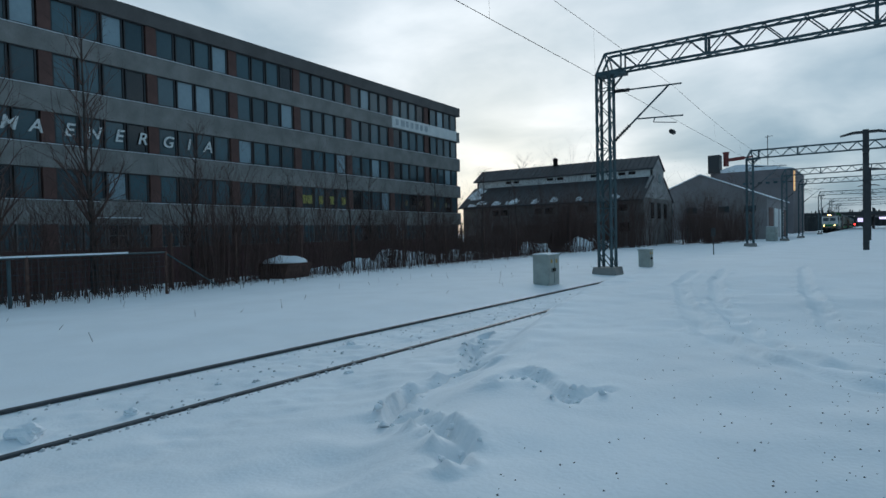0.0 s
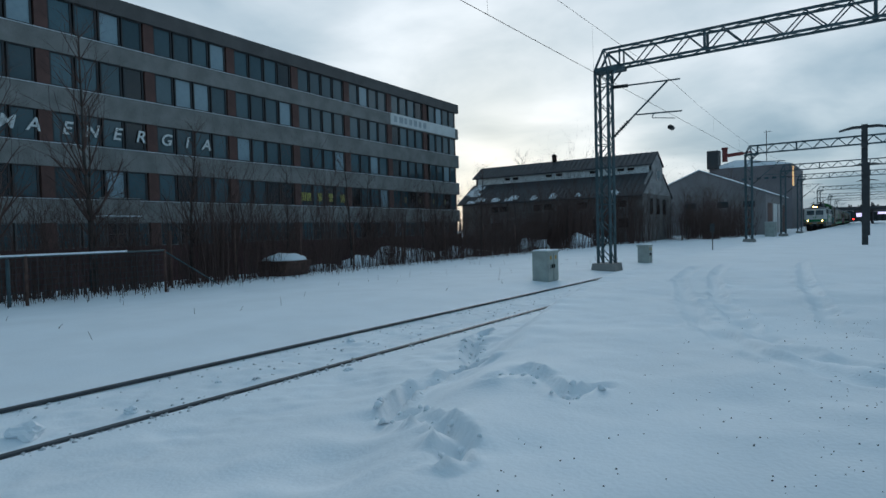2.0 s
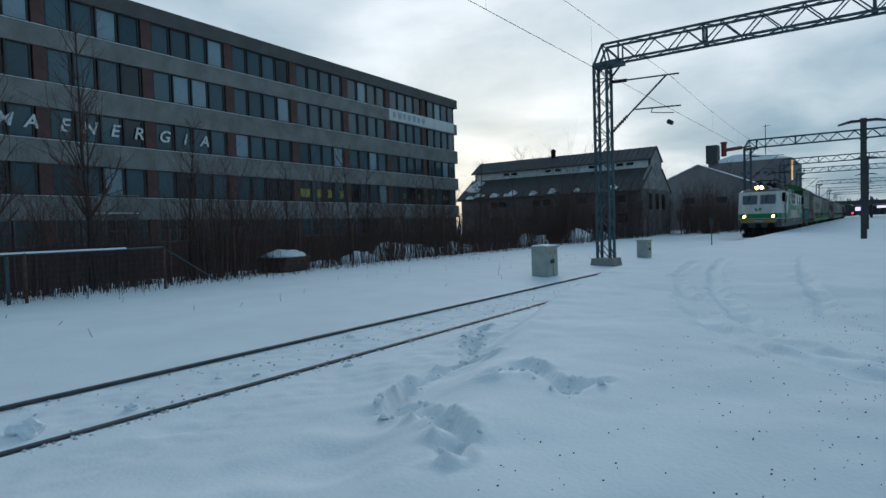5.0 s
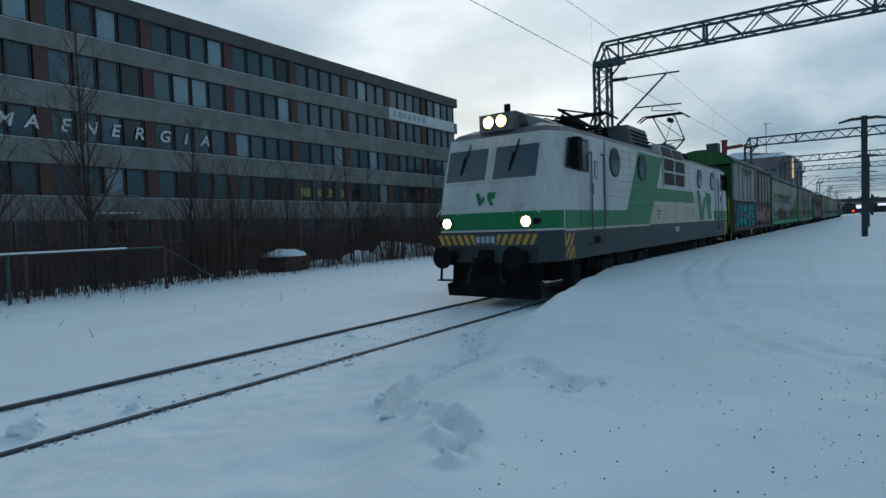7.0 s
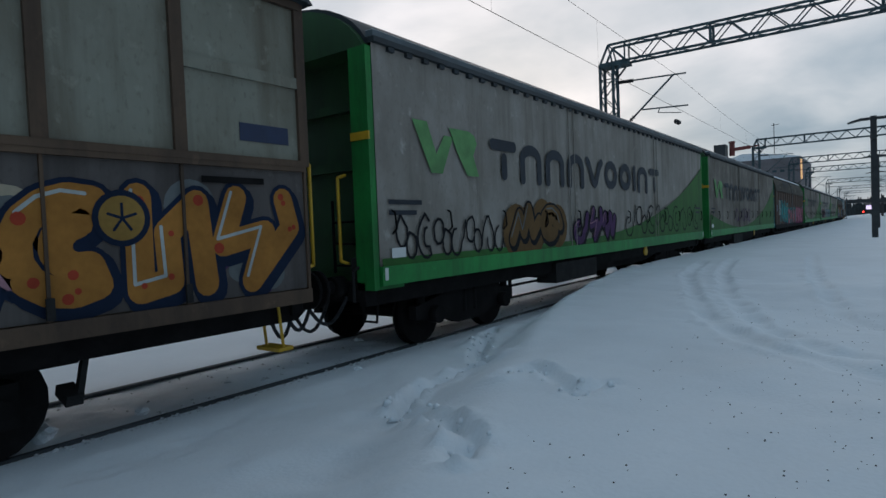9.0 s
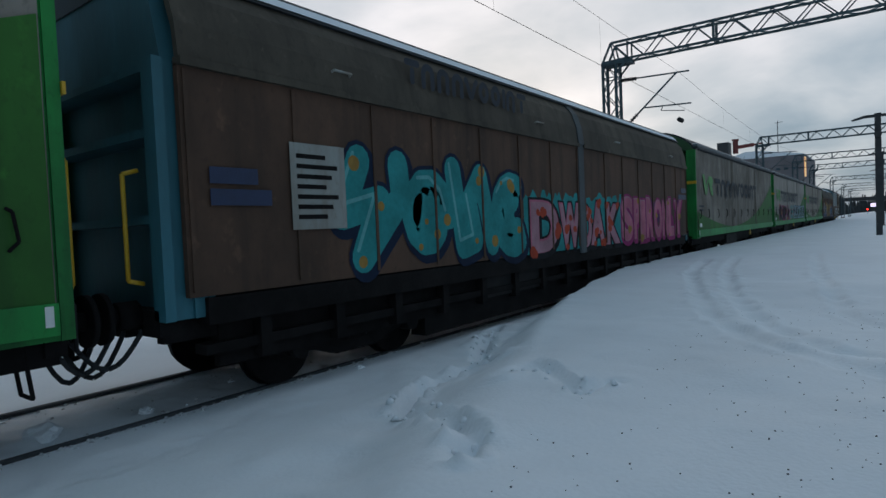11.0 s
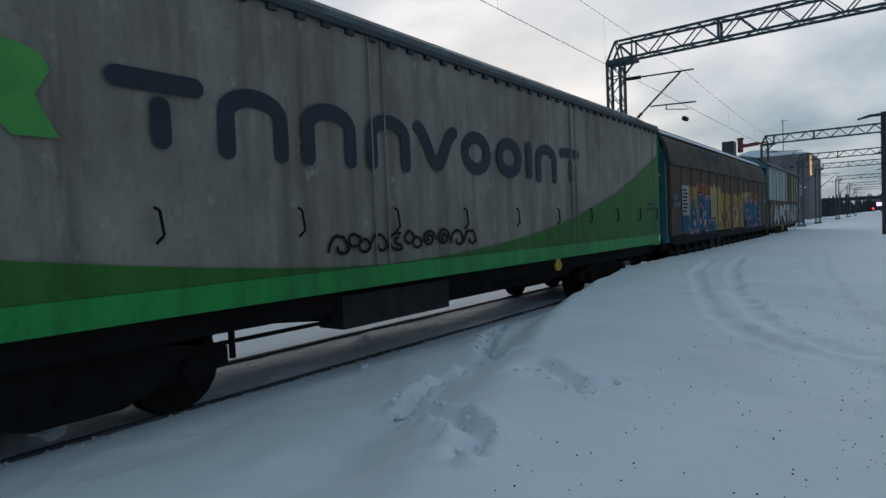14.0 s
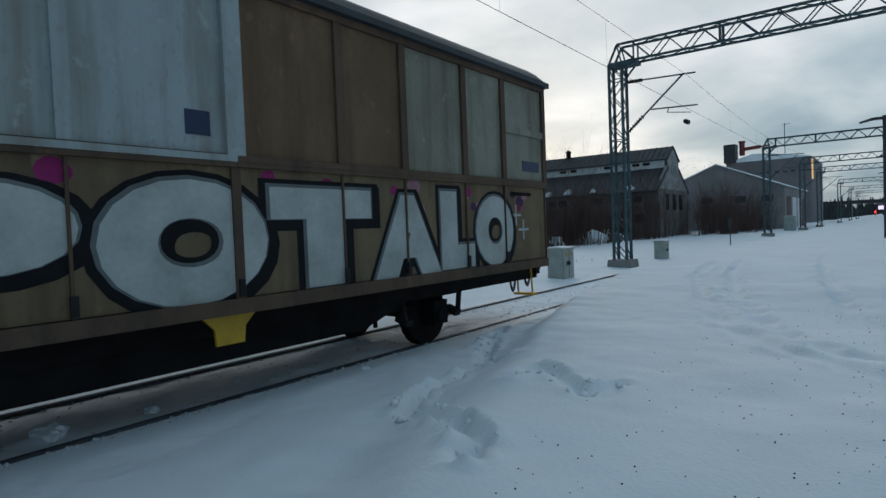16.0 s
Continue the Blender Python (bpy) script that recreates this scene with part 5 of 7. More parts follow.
        path(bm, [(1.25, a + s * 0.3, 1.0), (1.25, a + s * 0.25, 0.55), (1.0, a + s * 0.25, 0.55), (1.0, a + s * 0.3, 1.0)], 0.018, 5)
        part("step", bm, M["dark"], V)
    logo(V, 0.85, 2.56, 1.66, 0.72, X + 0.004, M[emblem])
    wordmark(V, 2.85, 2.54, 9.45, 0.68, X + 0.004, M["navy"])
    return V


def make_panel_wagon(label, L, posts, uppers, end_mat, lower):
    """A covered wagon of the old kind: framed panels over boards, under an arched roof; posts give the bays, the door edge is the sixth."""
    V = thing("covered_wagon", label, "freight wagon", "wagons of the train")
    make_underframe(V, L, True)
    bm = bmesh.new()
    box(bm, -1.44, 1.44, 0.35, L - 0.1, 1.0, 4.2)
    part("body", bm, M["rust_frame"], V)
    n, door = len(uppers), 5
    for i, key in enumerate(uppers):
        a, b = posts[i], posts[i + 1]
        bm = bmesh.new()
        box(bm, 1.44, 1.475, a + 0.05, b - 0.05, 2.56, 4.20)
        part("upper_panel", bm, M[key], V, bevel=0.012)
        bm = bmesh.new()
        box(bm, 1.44, 1.472, a + 0.014, b - 0.014, 1.16, 2.44)
        part("lower_panel", bm, M[lower], V, bevel=0.004)
    for i, a in enumerate(posts):
        w = 0.10 if i == door else 0.06
        key = uppers[0] if i <= door else "rust_frame"
        bm = bmesh.new()
        box(bm, 1.44, 1.535 if i == door else 1.515, a - w, a + w, 2.50, 4.28)
        part("post", bm, M[key], V, bevel=0.01)
        w = 0.05 if i == door else 0.013
        bm = bmesh.new()
        box(bm, 1.44, 1.50, a - w, a + w, 1.06, 2.44)
        part("lower_rib", bm, M["rust_frame"], V, bevel=0.004)
    mid = posts[door]
    for a, b, key in ((0.06, mid, uppers[0]), (mid + 0.004, L - 0.06, "rust_frame")):
        bm = bmesh.new()
        box(bm, 1.44, 1.53, a, b, 2.44, 2.56)
        part("waist_rail", bm, M["rust_frame"], V, "rusty waist rail", bevel=0.012)
        bm = bmesh.new()
        box(bm, 1.532, 1.536, a, b, 2.49, 2.55)
        part("waist_strip", bm, M[key], V, "worn painted strip on the waist rail")
        bm = bmesh.new()
        box(bm, 1.40, 1.53, a, b, 4.20, 4.30)
        part("top_rail", bm, M[key], V, bevel=0.01)
    bm = bmesh.new()
    box(bm, 1.40, 1.52, 0.04, L - 0.04, 1.0, 1.15)
    part("side_sill", bm, M["rust_frame"], V, bevel=0.01)
    for i in (0, n - 1):
        bm = bmesh.new()
        box(bm, 1.475, 1.51, posts[i] + 0.06, posts[i + 1] - 0.06, 3.34, 3.46)
        part("panel_rail", bm, M[uppers[i]], V, bevel=0.01)
    # door latches along the foot of the panels
    for a in posts[1:-1]:
        bm = bmesh.new()
        box(bm, 1.50, 1.525, a - 0.03, a + 0.03, 1.17, 1.34)
        part("latch", bm, M["sooty_box"], V)
    bm = bmesh.new()
    prism(bm, roof_profile(1.56, 4.30, 0.70, 16), "y", -0.05, L + 0.12)
    part("roof", bm, M["wagon_roof"], V, "dark arched wagon roof", bevel=0.02)
    bm = bmesh.new()
    box(bm, 1.50, 1.62, 0.0, L, 4.28, 4.36)
    part("gutter", bm, M["wagon_roof"], V, bevel=0.01)
    # recessed front end with braces, plain rear end
    pieces(V, "end_post", M[end_mat], [(x, x + 0.07, -0.02, 0.28, 1.0, 4.2) for x in (-1.42, 1.36)] + [(x - 0.05, x + 0.05, 0.14, 0.28, 1.0, 4.2) for x in (-0.7, 0.7)], bevel=0.008)
    pieces(V, "end_rail", M[end_mat], [(-1.35, 1.35, 0.1, 0.138, 2.5, 2.62), (-1.35, 1.35, 0.08, 0.138, 3.5, 3.6)], bevel=0.008)
    bm = bmesh.new()
    box(bm, -1.4, 1.4, 0.28, 0.35, 1.0, 4.2)
    prism(bm, [(-1.36, 2.62), (-1.24, 2.62), (-0.75, 3.5), (-0.85, 3.5)], "y", 0.15, 0.25)
    prism(bm, [(1.24, 2.62), (1.36, 2.62), (0.85, 3.5), (0.75, 3.5)], "y", 0.15, 0.25)
    prism(bm, roof_profile(1.5, 4.24, 0.72, 16), "y", -0.07, 0.3)
    part("end_wall", bm, M[end_mat], V, "recessed braced end wall")
    bm = bmesh.new()
    box(bm, -1.42, 1.42, L - 0.1, L - 0.02, 1.0, 4.2)
    prism(bm, roof_profile(1.46, 4.24, 0.70, 14), "y", L - 0.1, L - 0.02)
    part("end_wall", bm, M[lower], V)
    pieces(V, "end_post", M["rust_frame"], [(x, x + 0.09, L - 0.018, L + 0.04, 1.0, 4.2) for x in (-1.4, -0.5, 0.4, 1.32)], bevel=0.008)
    for a, s in ((0.0, 1), (L, -1)):
        bm = bmesh.new()
        handrail(bm, 1.3, a - s * 0.02, 1.35, 2.6, 0.16 * s)
        part("handrail", bm, M["hand_yellow"], V, "yellow shunter's handrail")
        bm = bmesh.new()
        path(bm, [(1.3, a + s * 0.35, 1.0), (1.3, a + s * 0.3, 0.5), (1.0, a + s * 0.3, 0.5), (1.0, a + s * 0.35, 1.0)], 0.018, 5)
        box(bm, 0.95, 1.34, *sorted((a + s * 0.2, a + s * 0.4)), 0.48, 0.52)
        part("step", bm, M["hand_yellow"], V)
    bm = bmesh.new()
    prism(bm, [(L * 0.5 - 0.3, 1.0), (L * 0.5 + 0.35, 1.0), (L * 0.5 + 0.2, 0.85), (L * 0.5 + 0.18, 0.68), (L * 0.5 - 0.13, 0.68), (L * 0.5 - 0.15, 0.85)], "x", 1.26, 1.3)
    part("lashing_bracket", bm, M["hand_yellow"], V, "yellow lashing bracket")
    bm = bmesh.new()
    box(bm, 1.476, 1.482, L * 0.5 - 0.45, L * 0.5 - 0.2, 2.72, 2.95)
    part("warning_plate", bm, M["sign_blue"], V, "small dark blue warning plate")
    bm = bmesh.new()
    box(bm, 1.478, 1.484, L - 0.85, L - 0.25, 2.72, 2.90)
    part("warning_plate", bm, M["sign_blue"], V, "small dark blue warning plate")
    data_panel(V, L - 1.3, 2.24, 1.0, 0.14, M["dark"], 1.492, 1)
    data_panel(V, 0.25, 2.05, 1.0, 0.34, M["dark"], 1.476, 2)
    return V


def make_shoulder_wagon(label, end_mat, mid=8.91):
    """A sliding-wall wagon whose upper door parts lean in to the roof, in two sections."""
    L = 17.82
    V = thing("sliding_wall_wagon", label, "freight wagon", "wagons of the train")
    make_underframe(V, L, False)
    bm = bmesh.new()
    prism(bm, [(-1.4, 1.0), (1.4, 1.0), (1.4, 3.3), (1.15, 4.25), (-1.15, 4.25), (-1.4, 3.3)], "y", 0.5, L - 0.5)
    part("body", bm, M["dark"], V)
    for a, b in ((0.21, mid - 0.12), (mid + 0.12, L - 0.21)):
        bm = bmesh.new()
        box(bm, 1.40, 1.47, a, b, 1.2, 3.36)
        door = part("sliding_door", bm, M["brown_board"], V, "dark brown sliding door", bevel=0.015)
        k = 7
        for i in range(k + 1):
            y = a + 0.06 + (b - a - 0.12) * i / k
            bm = bmesh.new()
            box(bm, 1.47, 1.492, y - 0.022, y + 0.022, 1.25, 3.32)
            part("rib", bm, M["brown_board"], door)
        bm = bmesh.new()
        box(bm, 1.40, 1.53, a, b, 3.34, 3.42)
        part("door_rail", bm, M["dark_upper"], door)
        bm = bmesh.new()
        pts = [(1.50, 3.42), (1.46, 3.75), (1.36, 4.05), (1.18, 4.27), (1.10, 4.27), (1.30, 3.98), (1.40, 3.70), (1.43, 3.42)]
        prism(bm, pts, "y", a, b)
        part("shoulder", bm, M["dark_upper"], door, "sooty grey upper door shoulder")
        for y in (a + 1.9, b - 1.9):
            bm = bmesh.new()
            path(bm, [(1.47, y, 3.62), (1.52, y, 3.64), (1.52, y + 0.28, 3.64), (1.47, y + 0.28, 3.62)], 0.016, 5)
            part("grab_handle", bm, M["grey_door"], door)
    bm = bmesh.new()
    prism(bm, [(-1.25, 4.25), (1.25, 4.25), (1.05, 4.48), (0.7, 4.64), (0.3, 4.72), (-0.3, 4.72), (-0.7, 4.64), (-1.05, 4.48)], "y", 0.1, L - 0.1)
    part("roof", bm, M["wagon_roof"], V)
    bm = bmesh.new()
    prism(bm, [(1.16, 4.38), (1.24, 4.29), (1.22, 4.32), (1.14, 4.41)], "y", 0.3, L - 0.3)
    part("snow_strip", bm, M["snow"], V, "thin line of snow on the roof edge")
    bm = bmesh.new()
    box(bm, 1.40, 1.50, mid - 0.14, mid + 0.14, 1.1, 3.5)
    prism(bm, [(1.52, 3.4), (1.48, 3.75), (1.38, 4.06), (1.2, 4.3), (1.1, 4.3), (1.3, 3.4)], "y", mid - 0.14, mid + 0.14)
    part("middle_post", bm, M["post_grey"], V, "worn blue-grey middle post", bevel=0.01)
    bm = bmesh.new()
    for z0, z1, x in ((0.92, 1.18, 1.46), (0.62, 0.72, 1.38)):
        box(bm, x - 0.2, x, 0.4, L - 0.4, z0, z1)
    for i in range(16):
        y = 1.0 + i * 1.06
        box(bm, 1.28, 1.42, y, y + 0.14, 0.5, 1.0)
    # deep skirt plates, drawn down to give the shade under the wagon as well
    box(bm, 1.0, 1.27, 3.9, L - 3.9, 0.2, 0.95)
    box(bm, 1.18, 1.275, 0.6, L - 0.6, 0.46, 0.94)
    part("running_gear_skirt", bm, M["dark"], V, "sooty side sill with door gear and dark plates standing for shade below")
    for a, s in ((0.0, 1), (L, -1)):
        bm = bmesh.new()
        box(bm, -1.4, 1.4, *sorted((a + s * 0.30, a + s * 0.5)), 1.0, 3.9)
        prism(bm, [(-1.42, 1.0), (1.42, 1.0), (1.42, 3.4), (1.3, 3.9), (1.15, 4.25), (0.5, 4.5), (-0.5, 4.5), (-1.15, 4.25), (-1.3, 3.9), (-1.42, 3.4)], "y", *sorted((a + s * 0.44, a + s * 0.5)))
        pieces(V, "end_post", M[end_mat], [(x - 0.1, x + 0.1, *sorted((a, a + s * 0.1)), 1.0, 3.4) for x in (-1.32, 1.32)] +
               [(x - 0.03, x + 0.03, *sorted((a + s * 0.1, a + s * 0.34)), 1.0, 3.4) for x in (-1.34, 1.34)], bevel=0.008)
        pieces(V, "end_rail", M[end_mat], [(-1.21, 1.21, *sorted((a + s * 0.02, a + s * 0.33)), z, z + 0.08) for z in (1.9, 2.7, 3.3)], bevel=0.008)
        prism(bm, [(-1.35, 3.4), (1.35, 3.4), (1.15, 4.2), (0.5, 4.46), (-0.5, 4.46), (-1.15, 4.2)], "y", *sorted((a + s * 0.12, a + s * 0.40)))
        part("end_wall", bm, M[end_mat], V, "blue painted end with platform frame")
        bm = bmesh.new()
        handrail(bm, 1.1, a - s * 0.02, 1.35, 2.4, 0.14 * s)
        part("handrail", bm, M["hand_yellow"], V, "yellow shunter's handrail")
    bm = bmesh.new()
    box(bm, 1.494, 1.50, 1.42, 2.22, 1.80, 2.75)
    part("data_plate", bm, M["grey_door"], V, "pale grey data plate")
    data_panel(V, 1.50, 1.88, 0.6, 0.78, M["dark"], 1.503, 7)
    for z0 in (2.06, 2.27):
        bm = bmesh.new()
        box(bm, 1.494, 1.50, 0.46, 1.0 if z0 > 2.2 else 1.16, z0, z0 + 0.16)
        part("warning_plate", bm, M["sign_blue"], V, "small dark blue warning plate")
    for y0, z0 in ((L - 0.9, 2.55), (L - 1.25, 2.34)):
        bm = bmesh.new()
        box(bm, 1.494, 1.50, y0, L - 0.35, z0, z0 + 0.15)
        part("warning_plate", bm, M["sign_blue"], V, "small dark blue warning plate")
    return V


M["end_green"] = rust("green_wagon_end", (0.035, 0.15, 0.035), (0.02, 0.09, 0.02), 0.6)
M["sooty_box"] = material("sooty_grey_box", (0.03, 0.028, 0.028), 0.8, vary=0.4, spec=0.2)
M["grey_board"] = streaked("grey_brown_board", (0.125, 0.108, 0.10), (0.09, 0.076, 0.072), (0.05, 0.04, 0.036), 0.8)
M["tan_board"] = streaked("tan_brown_board", (0.18, 0.11, 0.06), (0.135, 0.082, 0.046), (0.08, 0.05, 0.03), 0.75)
M["pale_door"] = streaked("pale_blue_grey_door", (0.36, 0.41, 0.42), (0.32, 0.36, 0.365), (0.20, 0.18, 0.15), 0.55)
M["end_paleblue"] = rust("pale_turquoise_end_wall", (0.14, 0.26, 0.30), (0.09, 0.16, 0.18), 0.6)
M["brown_wood"] = streaked("ochre_brown_board", (0.21, 0.15, 0.085), (0.15, 0.105, 0.06), (0.08, 0.055, 0.035), 0.75)
M["curtain_dirty"] = streaked("streaked_dark_grey_curtain", (0.27, 0.24, 0.205), (0.145, 0.123, 0.10), (0.05, 0.042, 0.033), 0.8)
M["sign_blue"] = material("blue_enamel", (0.012, 0.025, 0.075), 0.5, vary=0.2)
M["beige"] = rust("beige_loco_band", (0.50, 0.44, 0.34), (0.40, 0.34, 0.26), 0.5)
M["headlight"] = glowing("warm_headlight", (1.0, 0.58, 0.17), 12.0)
M["toplight"] = glowing("warm_top_light", (1.0, 0.54, 0.13), 14.0)
M["loco_glass"] = material("loco_glass", (0.010, 0.018, 0.024), 0.06, 0, 0.15, 0.6, 5, 0, spec=0.28)
# lighter than loco_glass: the windscreen's reflection is put into its colour
M["windscreen"] = glass("windscreen_glass", (0.045, 0.065, 0.075), 0.05)
M["grille"] = material("dark_red_brown_grille", (0.035, 0.016, 0.014), 0.7)
M["tail"] = glowing("red_tail_lamp", (1.0, 0.03, 0.02), 5.0)


def make_loco():
    V = thing("electric_locomotive", "white and green electric locomotive with lit headlights", "locomotive")
    L, N0 = 17.5, -0.72

    def nose(z):
        return N0 + (0.0 if z < 1.95 else 0.16 * (z - 1.95) / 0.65 if z < 2.6 else 0.16 + 0.36 * (z - 2.6) / 1.08)

    def ring(z, inset=0.0):
        f = nose(z) + inset
        w = 1.5 - inset
        c = 0.55
        fx, g = 1.18 - inset * 0.7, f - 0.0
        pts = [(-fx, f), (fx, f), (w - 0.08, f + c * 0.75), (w, f + c + 0.12)]
        B = L + 0.0
        g = L - (f)
        pts += [(w, g - c - 0.12), (w - 0.08, g - c * 0.75), (fx, g), (-fx, g), (-w + 0.08, g - c * 0.75), (-w, g - c - 0.12), (-w, f + c + 0.12), (-w + 0.08, f + c * 0.75)]
        return pts
    # body shell in horizontal courses
    bm = bmesh.new()
    courses = [(0.93, 0.0), (1.52, 0.0), (1.58, 0.0), (1.62, 0.0), (1.99, 0.0), (2.6, 0.0), (3.66, 0.0), (3.80, 0.14), (3.92, 0.45), (3.98, 0.9)]
    R = [[bm.verts.new((x, y, z)) for x, y in ring(z, i)] for z, i in courses]
    n = len(R[0])
    for k in range(len(R) - 1):
        for i in range(n):
            f = bm.faces.new((R[k][i], R[k][(i + 1) % n], R[k + 1][(i + 1) % n], R[k + 1][i]))
            end = i in (0, 1, 2, 4, 5, 6, 7, 8, 10, 11)
            f.material_index = 1 if k in (0, 1) else 0 if k == 2 else (2 if end else 0) if k == 3 else 0 if k < 6 else 3
    bm.faces.new(R[-1]).material_index = 3
    bm.faces.new(R[0][::-1]).material_index = 1
    part("body", bm, [M["loco_white"], M["loco_grey"], M["loco_green"], M["loco_roof"]], V, "white body with green band and grey skirt")
    X = 1.503
    bm = bmesh.new()
    flat(bm, [(0.0, 1.60), (5.9, 1.60), (6.35, 2.26), (6.65, 2.66), (7.3, 3.60), (4.96, 3.60), (3.92, 1.99), (0.0, 1.99)], X)
    flat(bm, [(6.35, 2.26), (11.55, 2.26), (11.2, 2.66), (6.63, 2.66)], X + 0.0006)
    part("green_livery_band", bm, M["loco_green"], V, "green livery band and slanted block")
    bm = bmesh.new()
    flat(bm, [(14.65, 1.99), (L, 1.99), (L, 1.60), (14.9, 1.60)], X)
    part("green_livery_band", bm, M["loco_green"], V, "green livery band and slanted block")
    bm = bmesh.new()
    flat(bm, [(5.9, 1.60), (14.0, 1.60), (13.6, 2.25), (6.34, 2.25)], X - 0.001)
    part("beige_panel", bm, M["beige"], V, "dusty beige lower panel")
    bm = bmesh.new()
    box(bm, 1.5, 1.508, 0.0, 5.9, 1.545, 1.60)
    part("pale_line", bm, M["beige"], V)
    logo(V, 11.75, 1.66, 2.6, 1.06, X + 0.012, M["loco_green"])
    # pressed ribs
    for k in range(8):
        z = 2.14 + k * 0.195
        yl = 3.92 + (z - 1.99) * 0.646
        yr = 6.65 + (z - 2.66) * 0.69 if z > 2.66 else 6.35 if z < 2.26 else 11.2
        for a, b, key in ((2.35, yl, "loco_white"), (yl, min(yr, 7.25), "loco_green"), (yr, 7.2, "loco_white"), (7.25, yr, "loco_green"), (max(10.2, yr), 15.1, "loco_white")):
            if b - a < 0.1:
                continue
            bm = bmesh.new()
            prism(bm, [(1.5, z), (1.515, z + 0.012), (1.515, z + 0.028), (1.5, z + 0.04)], "y", a, b)
            part("pressed_rib", bm, M[key], V)
    for y in (2.35, 15.1):
        bm = bmesh.new()
        box(bm, 1.5, 1.512, y - 0.022, y + 0.022, 1.6, 3.64)
        part("drain_strip", bm, M["loco_grey"], V, "sooty vertical drain strip")
    for y in (3.03, 5.23, 12.2, 14.45):
        bm = bmesh.new()
        tube(bm, (1.5, y, 3.17), (1.535, y, 3.17), 0.36, 28)
        w = part("porthole", bm, M["rubber"], V, "round side window in a black rubber rim")
        bm = bmesh.new()
        tube(bm, (1.53, y, 3.17), (1.54, y, 3.17), 0.315, 28)
        part("pane", bm, M["loco_glass"], w)
    # radiator grille, rising over the roof edge
    bm = bmesh.new()
    prism(bm, [(1.2, 2.74), (1.50, 2.74), (1.50, 3.62), (1.40, 4.02), (1.2, 4.05)], "y", 7.3, 10.05)
    part("grille_housing", bm, M["loco_white"], V, bevel=0.01)
    for k in range(2):
        ya, yb = 7.42 + k * 1.32, 8.58 + k * 1.32
        for i, (z0, z1) in enumerate(((2.82, 3.15), (3.25, 3.58))):
            bm = bmesh.new()
            box(bm, 1.49, 1.503, ya, yb, z0, z1)
            gr = part("grille", bm, M["grille"], V, "dark louvred grille")
            for q in range(3):
                z = z0 + 0.07 + q * 0.09
                bm = bmesh.new()
                prism(bm, [(1.503, z), (1.516, z), (1.505, z + 0.03), (1.503, z + 0.03)], "y", ya, yb)
                part("louvre", bm, M["grille"], gr)
        bm = bmesh.new()
        prism(bm, [(1.504, 3.68), (1.418, 3.99), (1.40, 3.99), (1.48, 3.68)], "y", ya, yb)
        part("grille", bm, M["grille"], V, "dark louvred grille")
    for z in (2.76, 3.20, 3.63):
        bm = bmesh.new()
        box(bm, 1.5, 1.535, 7.3, 10.05, z - 0.028, z + 0.028)
        part("grille_frame_bar", bm, M["loco_white"], V)
    for y in (7.345, 8.66, 10.0):
        bm = bmesh.new()
        box(bm, 1.5, 1.53, y - 0.032, y + 0.032, 2.79, 3.60)
        part("grille_frame_bar", bm, M["loco_white"], V)
    # cab sides at both ends
    for m in (0, 1):
        F = (lambda y: y) if m == 0 else (lambda y: L - y)
        bm = bmesh.new()
        pts = [(F(0.08), 2.88), (F(0.62), 2.86), (F(0.62), 3.52), (F(0.24), 3.52)]
        outline(bm, pts, 1.5, 0.02)
        q = part("quarter_window", bm, M["rubber"], V, "wedge-shaped window in black rubber")
        bm = bmesh.new()
        outline(bm, [(F(0.13), 2.92), (F(0.58), 2.90), (F(0.58), 3.48), (F(0.27), 3.48)], 1.516, 0.01)
        part("pane", bm, M["loco_glass"], q)
        bm = bmesh.new()
        box(bm, 1.5, 1.518, *sorted((F(0.68), F(1.32))), 2.84, 3.56)
        w = part("cab_window", bm, M["rubber"], V, "sliding window in black rubber")
        bm = bmesh.new()
        box(bm, 1.515, 1.524, *sorted((F(0.73), F(1.27))), 2.89, 3.51)
        part("pane", bm, M["loco_glass"], w)
        bm = bmesh.new()
        box(bm, 1.5, 1.66, *sorted((F(0.40), F(0.62))), 2.86, 3.54)
        part("mirror", bm, M["dark"], V, "tall dark rear-view mirror", bevel=0.03)
        bm = bmesh.new()
        box(bm, 1.5, 1.520, *sorted((F(1.42), F(2.02))), 1.72, 3.54)
        d = part("cab_door", bm, M["loco_white"], V, bevel=0.006)
        bm = bmesh.new()
        box(bm, 1.522, 1.528, *sorted((F(1.62), F(1.84))), 2.72, 3.12)
        part("door_window", bm, M["rubber"], d)
        bm = bmesh.new()
        box(bm, 1.528, 1.532, *sorted((F(1.645), F(1.815))), 2.745, 3.095)
        # no blind here: the pale colour stands in for a reflection
        part("pane", bm, M["blind_reflection"], d)
        bm = bmesh.new()
        box(bm, 1.521, 1.524, *sorted((F(1.42), F(2.02))), 1.72, 1.99)
        part("green_band", bm, M["loco_green"], d)
        bm = bmesh.new()
        box(bm, 1.52, 1.56, *sorted((F(1.46), F(1.52))), 2.35, 2.6)
        part("handle", bm, M["loco_roof"], d)
        for y in (1.36, 2.10):
            bm = bmesh.new()
            path(bm, [(1.5, F(y), 3.3), (1.57, F(y), 3.28), (1.57, F(y), 1.25), (1.5, F(y), 1.22)], 0.018, 6)
            part("handrail", bm, M["loco_roof"], V)
        bm = bmesh.new()
        tube(bm, (1.495, F(1.62), 1.30), (1.508, F(1.62), 1.30), 0.085, 14)
        box(bm, 1.495, 1.507, *sorted((F(1.62), F(1.90))), 1.215, 1.385)
